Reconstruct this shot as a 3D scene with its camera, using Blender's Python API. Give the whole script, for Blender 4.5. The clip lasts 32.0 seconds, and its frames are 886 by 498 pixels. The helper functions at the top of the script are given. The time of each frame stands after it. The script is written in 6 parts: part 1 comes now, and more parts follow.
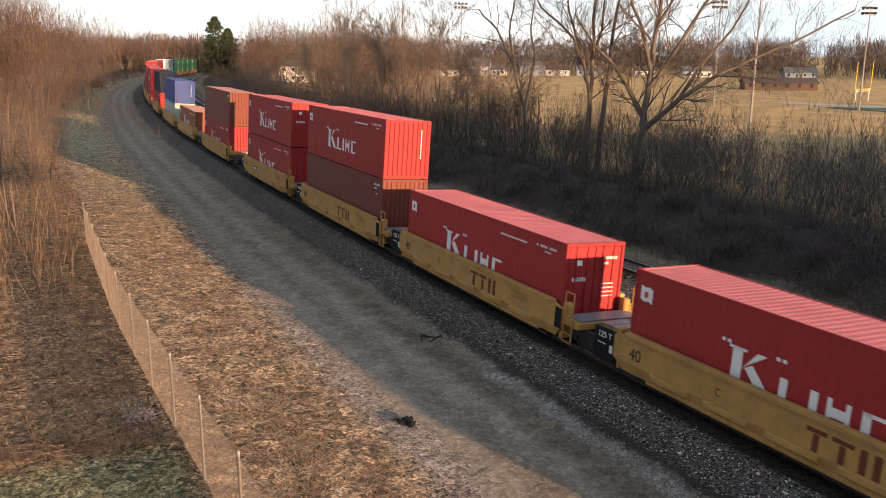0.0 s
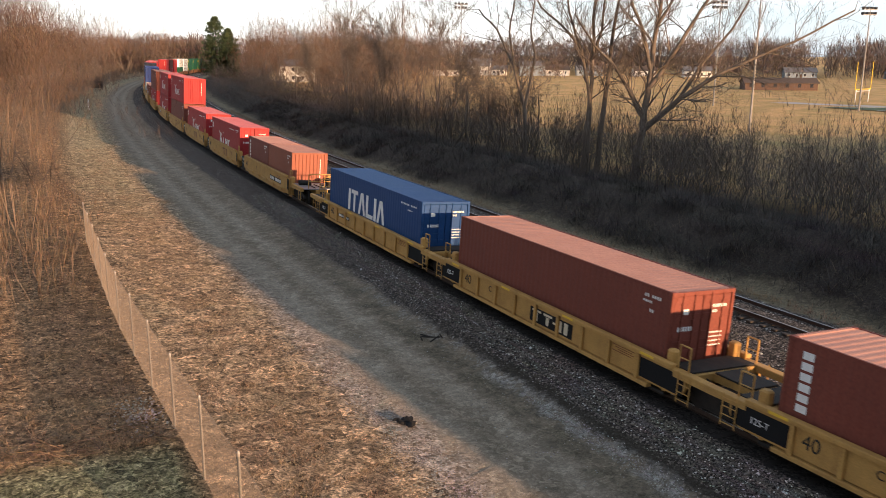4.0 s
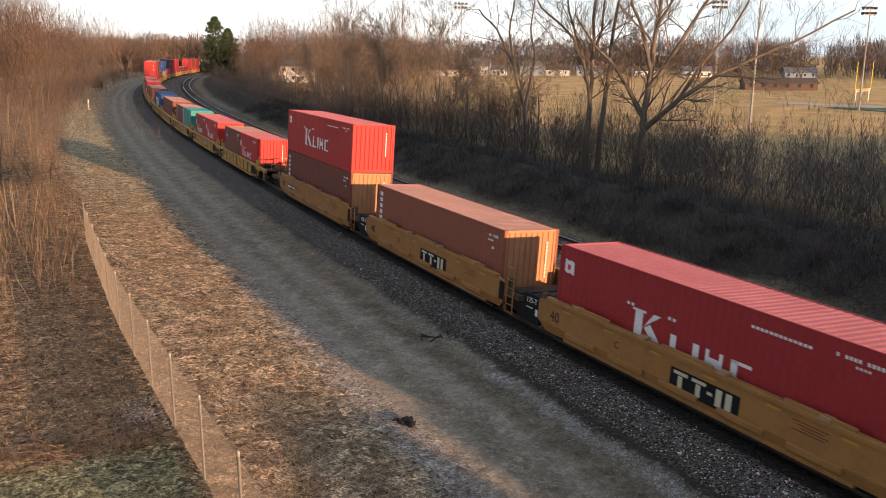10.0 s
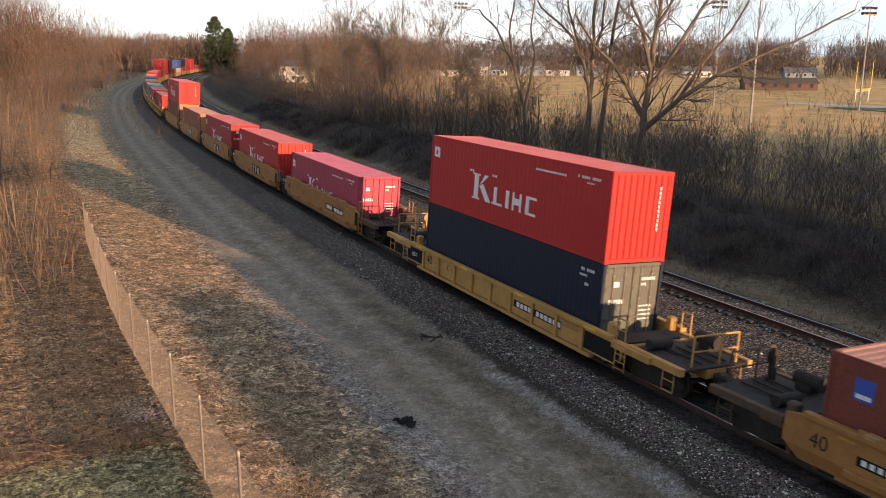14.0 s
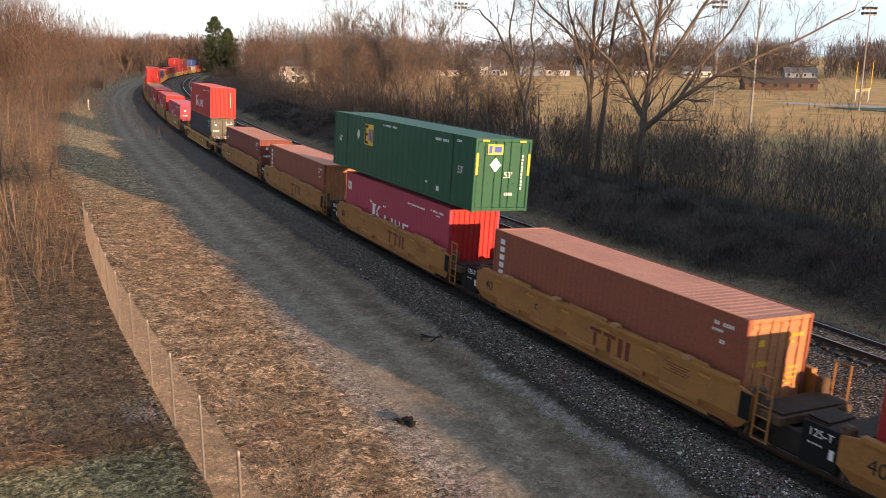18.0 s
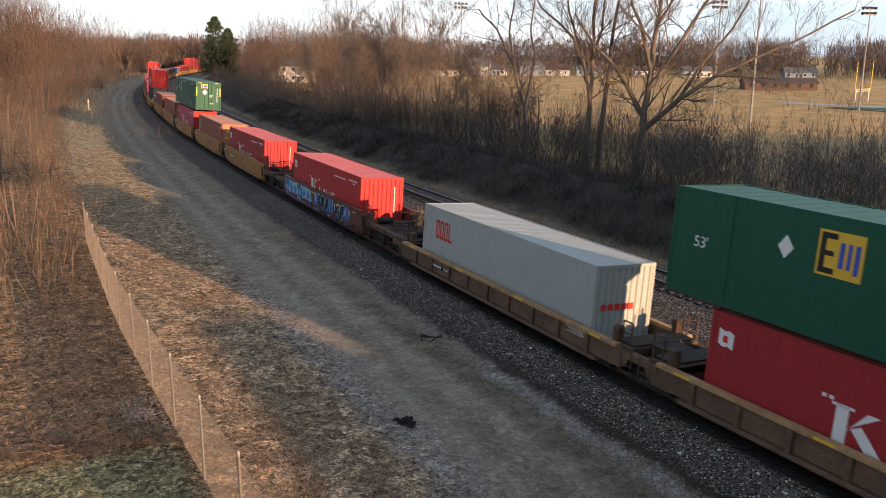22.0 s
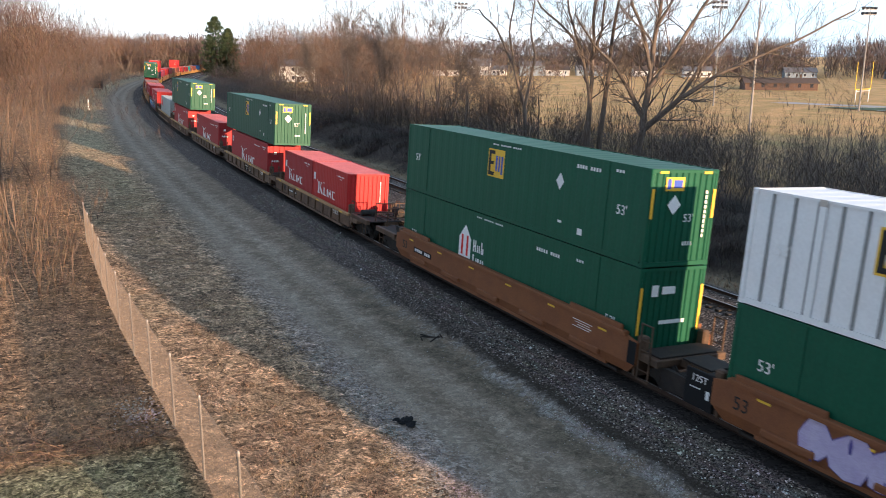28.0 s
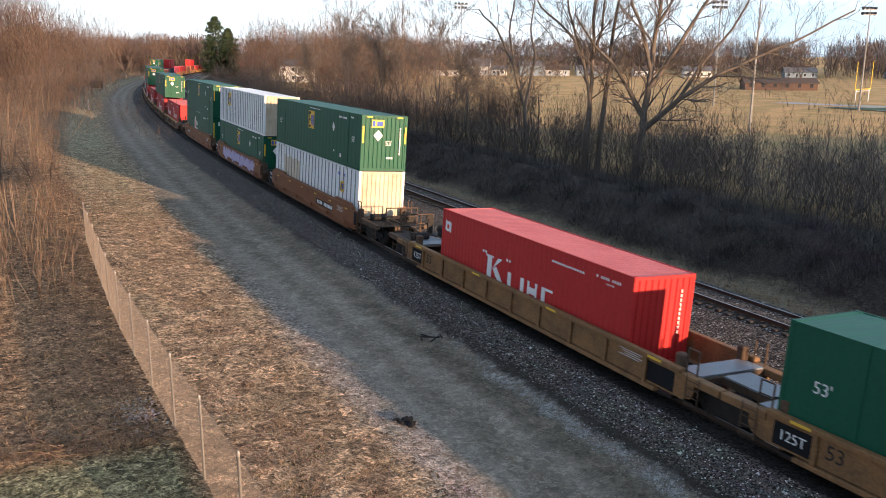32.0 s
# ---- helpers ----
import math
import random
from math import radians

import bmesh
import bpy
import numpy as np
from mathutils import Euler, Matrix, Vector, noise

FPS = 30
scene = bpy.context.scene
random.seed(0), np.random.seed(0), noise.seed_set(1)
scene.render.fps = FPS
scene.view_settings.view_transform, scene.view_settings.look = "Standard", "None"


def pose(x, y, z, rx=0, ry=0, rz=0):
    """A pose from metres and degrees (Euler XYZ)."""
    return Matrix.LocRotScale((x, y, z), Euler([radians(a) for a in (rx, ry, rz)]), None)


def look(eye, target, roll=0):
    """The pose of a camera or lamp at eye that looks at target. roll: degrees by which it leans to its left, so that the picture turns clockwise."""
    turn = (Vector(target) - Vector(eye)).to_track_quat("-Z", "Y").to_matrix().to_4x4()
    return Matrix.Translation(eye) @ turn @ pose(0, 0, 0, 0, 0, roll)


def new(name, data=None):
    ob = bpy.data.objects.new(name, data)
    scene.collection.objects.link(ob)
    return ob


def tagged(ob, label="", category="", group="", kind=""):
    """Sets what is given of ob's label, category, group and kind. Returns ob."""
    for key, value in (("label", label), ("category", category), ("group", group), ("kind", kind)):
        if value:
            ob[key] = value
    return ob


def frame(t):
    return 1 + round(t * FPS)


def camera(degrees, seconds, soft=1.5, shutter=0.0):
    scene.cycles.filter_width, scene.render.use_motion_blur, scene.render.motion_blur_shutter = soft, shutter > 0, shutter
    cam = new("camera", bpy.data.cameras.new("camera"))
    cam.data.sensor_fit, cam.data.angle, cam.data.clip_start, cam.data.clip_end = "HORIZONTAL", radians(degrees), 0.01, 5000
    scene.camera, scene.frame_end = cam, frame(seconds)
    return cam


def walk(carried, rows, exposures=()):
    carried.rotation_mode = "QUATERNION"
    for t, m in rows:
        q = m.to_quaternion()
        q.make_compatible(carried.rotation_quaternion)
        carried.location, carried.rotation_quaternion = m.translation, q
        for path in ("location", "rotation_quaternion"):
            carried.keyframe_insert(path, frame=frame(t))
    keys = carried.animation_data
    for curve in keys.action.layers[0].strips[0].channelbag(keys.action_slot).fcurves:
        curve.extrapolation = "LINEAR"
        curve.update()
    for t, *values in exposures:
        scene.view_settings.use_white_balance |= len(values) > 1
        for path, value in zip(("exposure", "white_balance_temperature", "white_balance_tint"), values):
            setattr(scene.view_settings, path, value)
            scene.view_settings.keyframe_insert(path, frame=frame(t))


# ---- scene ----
# ---- camera: it stands still on the overpass ----
cam = camera(56.32, 32.0, soft=0.62, shutter=0.14)
STAND = look((0, 0, 9.7), (0, math.cos(radians(13.354)), 9.7 - math.sin(radians(13.354))), 0.2975)
walk(cam, [(0, STAND), (32, STAND)],
     exposures=[(0, 1.17, 6180, 10), (11, 1.15, 6160, 10), (18, 1.12, 5960, 10), (22, 1.04, 5860, 10), (23, 1.28, 5740, 9.5), (24, 1.45, 5620, 9), (26, 1.55, 5480, 7.5), (28, 1.42, 5400, 6.5), (32, 1.26, 5400, 6)])

# ---- light: a low evening sun behind the camera, from its right ----
SUN_DIR = Vector((math.cos(radians(-48.5)), math.sin(radians(-48.5)), math.tan(radians(6.85)))).normalized()
world = bpy.data.worlds.new("evening_sky")
scene.world = world
world.use_nodes = True
wn, wl = world.node_tree.nodes, world.node_tree.links
wn.clear()
sky = wn.new("ShaderNodeTexSky")
sky.sky_type = "NISHITA"
sky.sun_disc = False
sky.sun_elevation = radians(6.85)
sky.sun_rotation = radians(138.5)
sky.altitude = 200
sky.air_density, sky.dust_density, sky.ozone_density = 1.0, 0.6, 1.5
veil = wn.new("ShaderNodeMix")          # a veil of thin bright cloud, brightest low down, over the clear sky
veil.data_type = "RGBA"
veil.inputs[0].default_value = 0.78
where = wn.new("ShaderNodeTexCoord")
part_ = wn.new("ShaderNodeSeparateXYZ")
wl.new(where.outputs["Generated"], part_.inputs[0])
drift = wn.new("ShaderNodeMapping")
drift.inputs["Scale"].default_value = (1.5, 1.5, 9)
puff = wn.new("ShaderNodeTexNoise")
puff.inputs["Scale"].default_value, puff.inputs["Detail"].default_value = 2.2, 7
wl.new(where.outputs["Generated"], drift.inputs[0])
wl.new(drift.outputs[0], puff.inputs["Vector"])
lift = wn.new("ShaderNodeMath")
lift.operation = "MULTIPLY_ADD"
lift.inputs[1].default_value = 0.22
wl.new(puff.outputs["Fac"], lift.inputs[0])
wl.new(part_.outputs["Z"], lift.inputs[2])
ramp = wn.new("ShaderNodeValToRGB")
ramp.color_ramp.elements[0].position, ramp.color_ramp.elements[0].color = 0.1, (0.84, 0.85, 0.86, 1)
ramp.color_ramp.elements[1].position, ramp.color_ramp.elements[1].color = 0.75, (0.22, 0.24, 0.28, 1)
e = ramp.color_ramp.elements.new(0.22)
e.color = (0.69, 0.72, 0.77, 1)
wl.new(lift.outputs[0], ramp.inputs[0])
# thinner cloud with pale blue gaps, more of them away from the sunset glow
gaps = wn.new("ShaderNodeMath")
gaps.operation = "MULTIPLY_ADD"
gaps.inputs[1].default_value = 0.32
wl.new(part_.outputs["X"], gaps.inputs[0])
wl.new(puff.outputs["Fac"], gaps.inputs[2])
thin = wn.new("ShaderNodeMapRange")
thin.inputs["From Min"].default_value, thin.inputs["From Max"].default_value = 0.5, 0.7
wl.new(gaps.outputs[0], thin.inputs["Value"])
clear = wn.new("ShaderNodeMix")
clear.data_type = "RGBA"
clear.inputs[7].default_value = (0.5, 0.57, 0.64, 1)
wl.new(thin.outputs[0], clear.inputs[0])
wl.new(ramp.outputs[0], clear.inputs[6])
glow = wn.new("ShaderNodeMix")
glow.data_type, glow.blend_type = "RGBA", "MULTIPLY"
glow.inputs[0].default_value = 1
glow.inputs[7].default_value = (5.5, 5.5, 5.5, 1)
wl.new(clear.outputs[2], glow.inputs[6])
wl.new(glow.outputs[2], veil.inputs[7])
bg = wn.new("ShaderNodeBackground")
bg.inputs["Strength"].default_value = 0.15
wo = wn.new("ShaderNodeOutputWorld")
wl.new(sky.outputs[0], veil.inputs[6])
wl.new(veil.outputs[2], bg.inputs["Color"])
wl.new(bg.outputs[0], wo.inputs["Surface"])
sun = new("sun", bpy.data.lights.new("sun", "SUN"))
sun.data.energy, sun.data.angle, sun.data.color = 5.0, radians(0.7), (1.0, 0.6, 0.32)
sun.matrix_world = look(SUN_DIR * 100, (0, 0, 0))

# ---- the line of the railway: stations, curvature per km, height ----
KS = [-800, -90, -60, -20, -5, 0, 40, 80, 120, 160, 200, 250, 300, 350, 420, 900]
KAPPA = [0, 0, 9, 9, 8, -4.1, -1.02, -0.46, -0.98, -0.87, -1.2, -1.05, -0.64, -0.51, -0.79, -0.8]
RISE = [0, 0, 0, 0, 0, 0, 0.14, 0.2, 0.38, 0.68, 1.08, 1.18, 1.03, 0.69, 0.25, 0.25]
BANK = radians(3.88)
SG = np.arange(-800, 901, 1.0)
_k = np.interp(SG, KS, KAPPA) / 1000
_th = np.concatenate([[0], np.cumsum((_k[1:] + _k[:-1]) / 2)])
_i0 = 800
TH = _th - _th[_i0] + 2.1507
_m = (TH[1:] + TH[:-1]) / 2
PX = np.concatenate([[0], np.cumsum(np.cos(_m))])
PY = np.concatenate([[0], np.cumsum(np.sin(_m))])
PX, PY = PX - PX[_i0] + 21.87, PY - PY[_i0] - 2.172
PZ = np.interp(SG, KS, RISE)


def on_line(s, lat=0.0, h=0.0, bank=BANK):
    """The point of the world at station s, lat metres to the left of the near track and h above its rails."""
    t = np.interp(s, SG, TH)
    q = lat * math.cos(bank) - h * math.sin(bank)
    return Vector((np.interp(s, SG, PX) - q * math.sin(t), np.interp(s, SG, PY) + q * math.cos(t),
                   np.interp(s, SG, PZ) + lat * math.sin(bank) + h * math.cos(bank)))


def flat_line(s, d):
    """Ground plan of station s, offset d to the left."""
    t = np.interp(s, SG, TH)
    return np.interp(s, SG, PX) - d * math.sin(t), np.interp(s, SG, PY) + d * math.cos(t)


def station(x, y):
    """Stations and offsets of plan points (arrays)."""
    x, y = np.atleast_1d(x).astype(float), np.atleast_1d(y).astype(float)
    lo, hi = 700, 1500
    s, d = np.empty(x.size), np.empty(x.size)
    for a in range(0, x.size, 4000):
        xx, yy = x[a:a + 4000], y[a:a + 4000]
        j = lo + np.argmin((PX[None, lo:hi] - xx[:, None]) ** 2 + (PY[None, lo:hi] - yy[:, None]) ** 2, axis=1)
        dx, dy = xx - PX[j], yy - PY[j]
        s[a:a + 4000] = SG[j] + dx * np.cos(TH[j]) + dy * np.sin(TH[j])
        d[a:a + 4000] = -dx * np.sin(TH[j]) + dy * np.cos(TH[j])
    return s, d


PROFILE_D = [-60, -40, -27, -21, -17.5, -14.5, -12.2, -10.2, -9.6, -6.7, -6.0, -4.2, -2.6, -1.75, 1.75, 2.2, 4.1, 6.0, 8.5, 11, 14, 20, 60]
PROFILE_Z = [-1.35, -1.3, -0.9, 0.2, 1.25, 0.35, -0.7, -0.5, -0.19, -0.185, -0.32, -0.55, -0.42, -0.27, -0.05, -0.09, -0.62, -0.66, -0.6, -0.45, -0.3, -0.15, 0.2]


def ground_z(x, y):
    s, d = station(x, y)
    z = np.interp(d, PROFILE_D, PROFILE_Z)
    w = np.clip(1 - (np.abs(d) - 25) / 60, 0, 1)
    return z + np.interp(s, SG, PZ) * w


def gz(x, y):
    return float(ground_z(x, y)[0])


def rail_pose(s, half, h=0.0):
    """The pose of something on the near track, centred at station s, carried at s - half and s + half."""
    a, b = on_line(s - half), on_line(s + half)
    x = (b - a).normalized()
    side = Vector((-x.y, x.x, 0)).normalized()
    y = side * math.cos(BANK) + Vector((0, 0, math.sin(BANK)))
    z = x.cross(y).normalized()
    y = z.cross(x)
    m = Matrix((x, y, z)).transposed().to_4x4()
    m.translation = (a + b) / 2 + z * h
    return m


# ---- small tools ----
class Build:
    """Collects vertices and faces for one mesh."""

    def __init__(self):
        self.v, self.f = [], []

    def add(self, verts, faces):
        n = len(self.v)
        self.v.extend(verts)
        self.f.extend([tuple(i + n for i in f) for f in faces])
        return self

    def box(self, x0, x1, y0, y1, z0, z1):
        return self.add([(x0, y0, z0), (x1, y0, z0), (x1, y1, z0), (x0, y1, z0), (x0, y0, z1), (x1, y0, z1), (x1, y1, z1), (x0, y1, z1)],
                        [(3, 2, 1, 0), (4, 5, 6, 7), (0, 1, 5, 4), (1, 2, 6, 5), (2, 3, 7, 6), (3, 0, 4, 7)])

    def soft(self, x0, x1, y0, y1, z0, z1, b=0.02):
        """A box with chamfered upright and upper edges."""
        b = min(b, (x1 - x0) / 3, (y1 - y0) / 3, (z1 - z0) / 3)
        r0 = [(x0 + b, y0), (x1 - b, y0), (x1, y0 + b), (x1, y1 - b), (x1 - b, y1), (x0 + b, y1), (x0, y1 - b), (x0, y0 + b)]
        cx, cy = (x0 + x1) / 2, (y0 + y1) / 2
        sx, sy = 1 - 2 * b / (x1 - x0), 1 - 2 * b / (y1 - y0)
        r1 = [(cx + (x - cx) * sx, cy + (y - cy) * sy) for x, y in r0]
        vs = [(x, y, z0) for x, y in r0] + [(x, y, z1 - b) for x, y in r0] + [(x, y, z1) for x, y in r1]
        fs = [tuple(range(7, -1, -1)), tuple(range(16, 24))]
        for k in (0, 8):
            fs += [(k + i, k + (i + 1) % 8, k + 8 + (i + 1) % 8, k + 8 + i) for i in range(8)]
        return self.add(vs, fs)

    def tube(self, p, q, r0, r1=None, n=6, caps=True):
        p, q = Vector(p), Vector(q)
        r1 = r0 if r1 is None else r1
        a = (q - p).normalized()
        u = a.orthogonal().normalized()
        w = a.cross(u)
        ring = [(math.cos(2 * math.pi * i / n), math.sin(2 * math.pi * i / n)) for i in range(n)]
        vs = [tuple(p + (u * c + w * s) * r0) for c, s in ring] + [tuple(q + (u * c + w * s) * r1) for c, s in ring]
        fs = [(i, (i + 1) % n, n + (i + 1) % n, n + i) for i in range(n)]
        if caps:
            fs += [tuple(range(n - 1, -1, -1)), tuple(range(n, 2 * n))]
        return self.add(vs, fs)

    def plate(self, outline, y0, y1):
        """An outline of (x, z) points, counterclockwise seen from -y, as a plate between y0 and y1."""
        n = len(outline)
        vs = [(x, y0, z) for x, z in outline] + [(x, y1, z) for x, z in outline]
        fs = [tuple(range(n)), tuple(range(2 * n - 1, n - 1, -1))]
        fs += [((i + 1) % n, i, n + i, n + (i + 1) % n) for i in range(n)]
        return self.add(vs, fs)

    def mesh(self, name, mat=None, smooth=False):
        me = bpy.data.meshes.new(name)
        me.from_pydata([tuple(v) for v in self.v], [], self.f)
        if mat:
            me.materials.append(mat)
        if smooth:
            me.shade_smooth()
        me.update()
        return me


def part(name, b, mat, parent, label="", at=None, smooth=False):
    """One mesh object under a thing or a part."""
    me = b.mesh(name, mat, smooth) if isinstance(b, Build) else b
    ob = new(name, me)
    ob.parent = parent
    if at is not None:
        ob.matrix_basis = at
    if label:
        ob["label"] = label
    return ob


def thing(name, label, category, group="", kind="", m=None, b=None, mat=None, smooth=False):
    """A top-level thing: an Empty, or a mesh if b is given."""
    ob = new(name, b.mesh(name, mat, smooth) if isinstance(b, Build) else b)
    if b is None:
        ob.empty_display_size = 0.3
    if m is not None:
        ob.matrix_basis = m
    return tagged(ob, label, category, group, kind)


def text_mesh(body, size, mat, cache={}):
    """Digits in the built-in font, standing in the xz plane, facing -y, centred."""
    key = (body, size, mat.name)
    if key not in cache:
        cu = bpy.data.curves.new("digits", "FONT")
        cu.body, cu.size, cu.align_x, cu.align_y = body, size, "CENTER", "CENTER"
        cu.extrude = 0.004
        ob = bpy.data.objects.new("digits", cu)
        scene.collection.objects.link(ob)
        me = bpy.data.meshes.new_from_object(ob.evaluated_get(bpy.context.evaluated_depsgraph_get()))
        bpy.data.objects.remove(ob)
        me.transform(Matrix.Rotation(math.pi / 2, 4, "X"))
        me.materials.clear()
        me.materials.append(mat)
        cache[key] = me
    return cache[key]


# ---- materials ----
def mat(name, base, rough=0.7, metal=0.0, var=None, scale=2.0, fine=40.0, amount=0.35, bump=0.0, spec=0.25, noise2=None, per=0.0):
    """A painted or natural surface: base colour, a second colour in stains, fine grain and bump, all in object space."""
    m = bpy.data.materials.new(name)
    m.use_nodes = True
    n, l = m.node_tree.nodes, m.node_tree.links
    p = n["Principled BSDF"]
    p.inputs["Roughness"].default_value, p.inputs["Metallic"].default_value = rough, metal
    p.inputs["Specular IOR Level"].default_value = spec
    co = n.new("ShaderNodeTexCoord")
    big = n.new("ShaderNodeTexNoise")
    big.inputs["Scale"].default_value, big.inputs["Detail"].default_value, big.inputs["Roughness"].default_value = scale, 6, 0.65
    small = n.new("ShaderNodeTexNoise")
    small.inputs["Scale"].default_value, small.inputs["Detail"].default_value = fine, 4
    l.new(co.outputs["Object"], big.inputs["Vector"])
    l.new(co.outputs["Object"], small.inputs["Vector"])
    ramp = n.new("ShaderNodeValToRGB")
    ramp.color_ramp.elements[0].position, ramp.color_ramp.elements[1].position = 0.42, 0.72
    l.new(big.outputs["Fac"], ramp.inputs["Fac"])
    mix = n.new("ShaderNodeMix")
    mix.data_type = "RGBA"
    v2 = var if var else tuple(c * 0.7 for c in base)
    mix.inputs[6].default_value, mix.inputs[7].default_value = (*base, 1), (*v2, 1)
    mul = n.new("ShaderNodeMath")
    mul.operation = "MULTIPLY"
    mul.inputs[1].default_value = amount * 2
    mul.use_clamp = True
    l.new(ramp.outputs["Color"], mul.inputs[0])
    l.new(mul.outputs[0], mix.inputs[0])
    hsv = n.new("ShaderNodeHueSaturation")
    mr = n.new("ShaderNodeMapRange")
    mr.inputs["From Min"].default_value, mr.inputs["From Max"].default_value = 0.3, 0.7
    mr.inputs["To Min"].default_value, mr.inputs["To Max"].default_value = 1 - amount * 0.6, 1 + amount * 0.6
    l.new(small.outputs["Fac"], mr.inputs["Value"])
    val = mr.outputs[0]
    if per:
        oi = n.new("ShaderNodeObjectInfo")
        m2 = n.new("ShaderNodeMapRange")
        m2.inputs["To Min"].default_value, m2.inputs["To Max"].default_value = 1 - per, 1 + per
        l.new(oi.outputs["Random"], m2.inputs["Value"])
        mm = n.new("ShaderNodeMath")
        mm.operation = "MULTIPLY"
        l.new(val, mm.inputs[0])
        l.new(m2.outputs[0], mm.inputs[1])
        val = mm.outputs[0]
    l.new(val, hsv.inputs["Value"])
    l.new(mix.outputs[2], hsv.inputs["Color"])
    l.new(hsv.outputs[0], p.inputs["Base Color"])
    if bump:
        bp = n.new("ShaderNodeBump")
        bp.inputs["Strength"].default_value, bp.inputs["Distance"].default_value = bump, 0.05
        l.new(small.outputs["Fac"], bp.inputs["Height"])
        l.new(bp.outputs[0], p.inputs["Normal"])
    return m


def island_mat(name, dark, light, rare=None, rough=0.9):
    """Many small pieces, each with a tone of its own."""
    m = bpy.data.materials.new(name)
    m.use_nodes = True
    n, l = m.node_tree.nodes, m.node_tree.links
    p = n["Principled BSDF"]
    p.inputs["Roughness"].default_value = rough
    p.inputs["Specular IOR Level"].default_value = 0.2
    g = n.new("ShaderNodeNewGeometry")
    r = n.new("ShaderNodeValToRGB")
    r.color_ramp.elements[0].color, r.color_ramp.elements[1].color = (*dark, 1), (*light, 1)
    if rare:
        r.color_ramp.elements[1].position = 0.9
        e = r.color_ramp.elements.new(0.94)
        e.color = (*rare, 1)
    l.new(g.outputs["Random Per Island"], r.inputs[0])
    no = n.new("ShaderNodeTexNoise")
    no.inputs["Scale"].default_value = 25
    mx = n.new("ShaderNodeMix")
    mx.data_type, mx.blend_type = "RGBA", "MULTIPLY"
    mx.inputs[0].default_value = 0.5
    l.new(r.outputs[0], mx.inputs[6])
    l.new(no.outputs["Color"], mx.inputs[7])
    l.new(mx.outputs[2], p.inputs["Base Color"])
    return m


RED = mat("container_red", (0.31, 0.024, 0.026), 0.6, var=(0.22, 0.02, 0.02), scale=0.7, fine=12, amount=0.18, per=0.06)
BRIGHT = mat("container_bright_red", (0.41, 0.022, 0.02), 0.55, var=(0.31, 0.018, 0.018), scale=0.7, fine=12, amount=0.15)
PINK = mat("container_faded_red", (0.35, 0.047, 0.078), 0.6, var=(0.28, 0.036, 0.058), scale=0.8, fine=14, amount=0.2)
BROWN = mat("container_brown", (0.17, 0.045, 0.03), 0.6, var=(0.12, 0.035, 0.025), scale=0.8, fine=14, amount=0.25, per=0.1)
RUST = mat("container_orange_brown", (0.25, 0.078, 0.045), 0.6, var=(0.18, 0.06, 0.04), scale=0.8, fine=14, amount=0.25)
BLUE = mat("container_blue", (0.01, 0.05, 0.16), 0.6, var=(0.008, 0.036, 0.11), scale=0.8, fine=14, amount=0.2)
SLATE = mat("container_slate_blue", (0.04, 0.07, 0.22), 0.55, var=(0.03, 0.055, 0.17), scale=0.8, fine=14, amount=0.2)
NAVY = mat("container_navy", (0.006, 0.012, 0.03), 0.6, var=(0.012, 0.016, 0.026), scale=0.8, fine=14, amount=0.2)
TEAL = mat("container_teal", (0.02, 0.21, 0.2), 0.5, var=(0.03, 0.16, 0.16), scale=0.8, fine=14, amount=0.2)
GREY = mat("container_pale_grey", (0.36, 0.375, 0.35), 0.6, var=(0.26, 0.25, 0.2), scale=0.8, fine=14, amount=0.15)
WHITE = mat("container_white", (0.76, 0.76, 0.75), 0.5, var=(0.68, 0.665, 0.63), scale=0.6, fine=14, amount=0.08)
GREEN = mat("container_green", (0.01, 0.08, 0.042), 0.5, var=(0.01, 0.062, 0.035), scale=0.6, fine=12, amount=0.15)
CREAM = mat("panel_cream", (0.6, 0.52, 0.38), 0.5, amount=0.15)
DOORGREY = mat("door_grey", (0.1, 0.1, 0.085), 0.6, var=(0.06, 0.06, 0.05), amount=0.3)
YELLOW = mat("railcar_yellow", (0.45, 0.255, 0.075), 0.65, var=(0.22, 0.115, 0.04), scale=1.6, fine=30, amount=0.26, per=0.06)
OCHRE = mat("railcar_ochre", (0.34, 0.162, 0.048), 0.65, var=(0.2, 0.095, 0.036), scale=1.6, fine=30, amount=0.28)
CARBROWN = mat("railcar_brown", (0.205, 0.082, 0.032), 0.65, var=(0.13, 0.052, 0.028), scale=1.6, fine=30, amount=0.28)
MAROON = mat("railcar_maroon", (0.12, 0.04, 0.03), 0.65, var=(0.08, 0.03, 0.025), scale=1.2, fine=16, amount=0.35)
OLDBROWN = mat("railcar_old_brown", (0.15, 0.092, 0.056), 0.7, var=(0.06, 0.041, 0.03), scale=1.2, fine=16, amount=0.4)
BLACK = mat("black_plate", (0.014, 0.014, 0.015), 0.75, amount=0.2, spec=0.12)
GRIME = mat("grimy_steel", (0.023, 0.02, 0.018), 0.8, var=(0.042, 0.032, 0.025), scale=4, fine=30, amount=0.4)
DECK = mat("galvanised_deck", (0.22, 0.23, 0.25), 0.45, metal=0.3, var=(0.2, 0.19, 0.18), scale=3, fine=40, amount=0.3)
INK = mat("white_lettering", (0.75, 0.74, 0.72), 0.6, var=(0.6, 0.58, 0.56), amount=0.15)
DARKINK = mat("dark_lettering", (0.14, 0.04, 0.02), 0.6, amount=0.2)
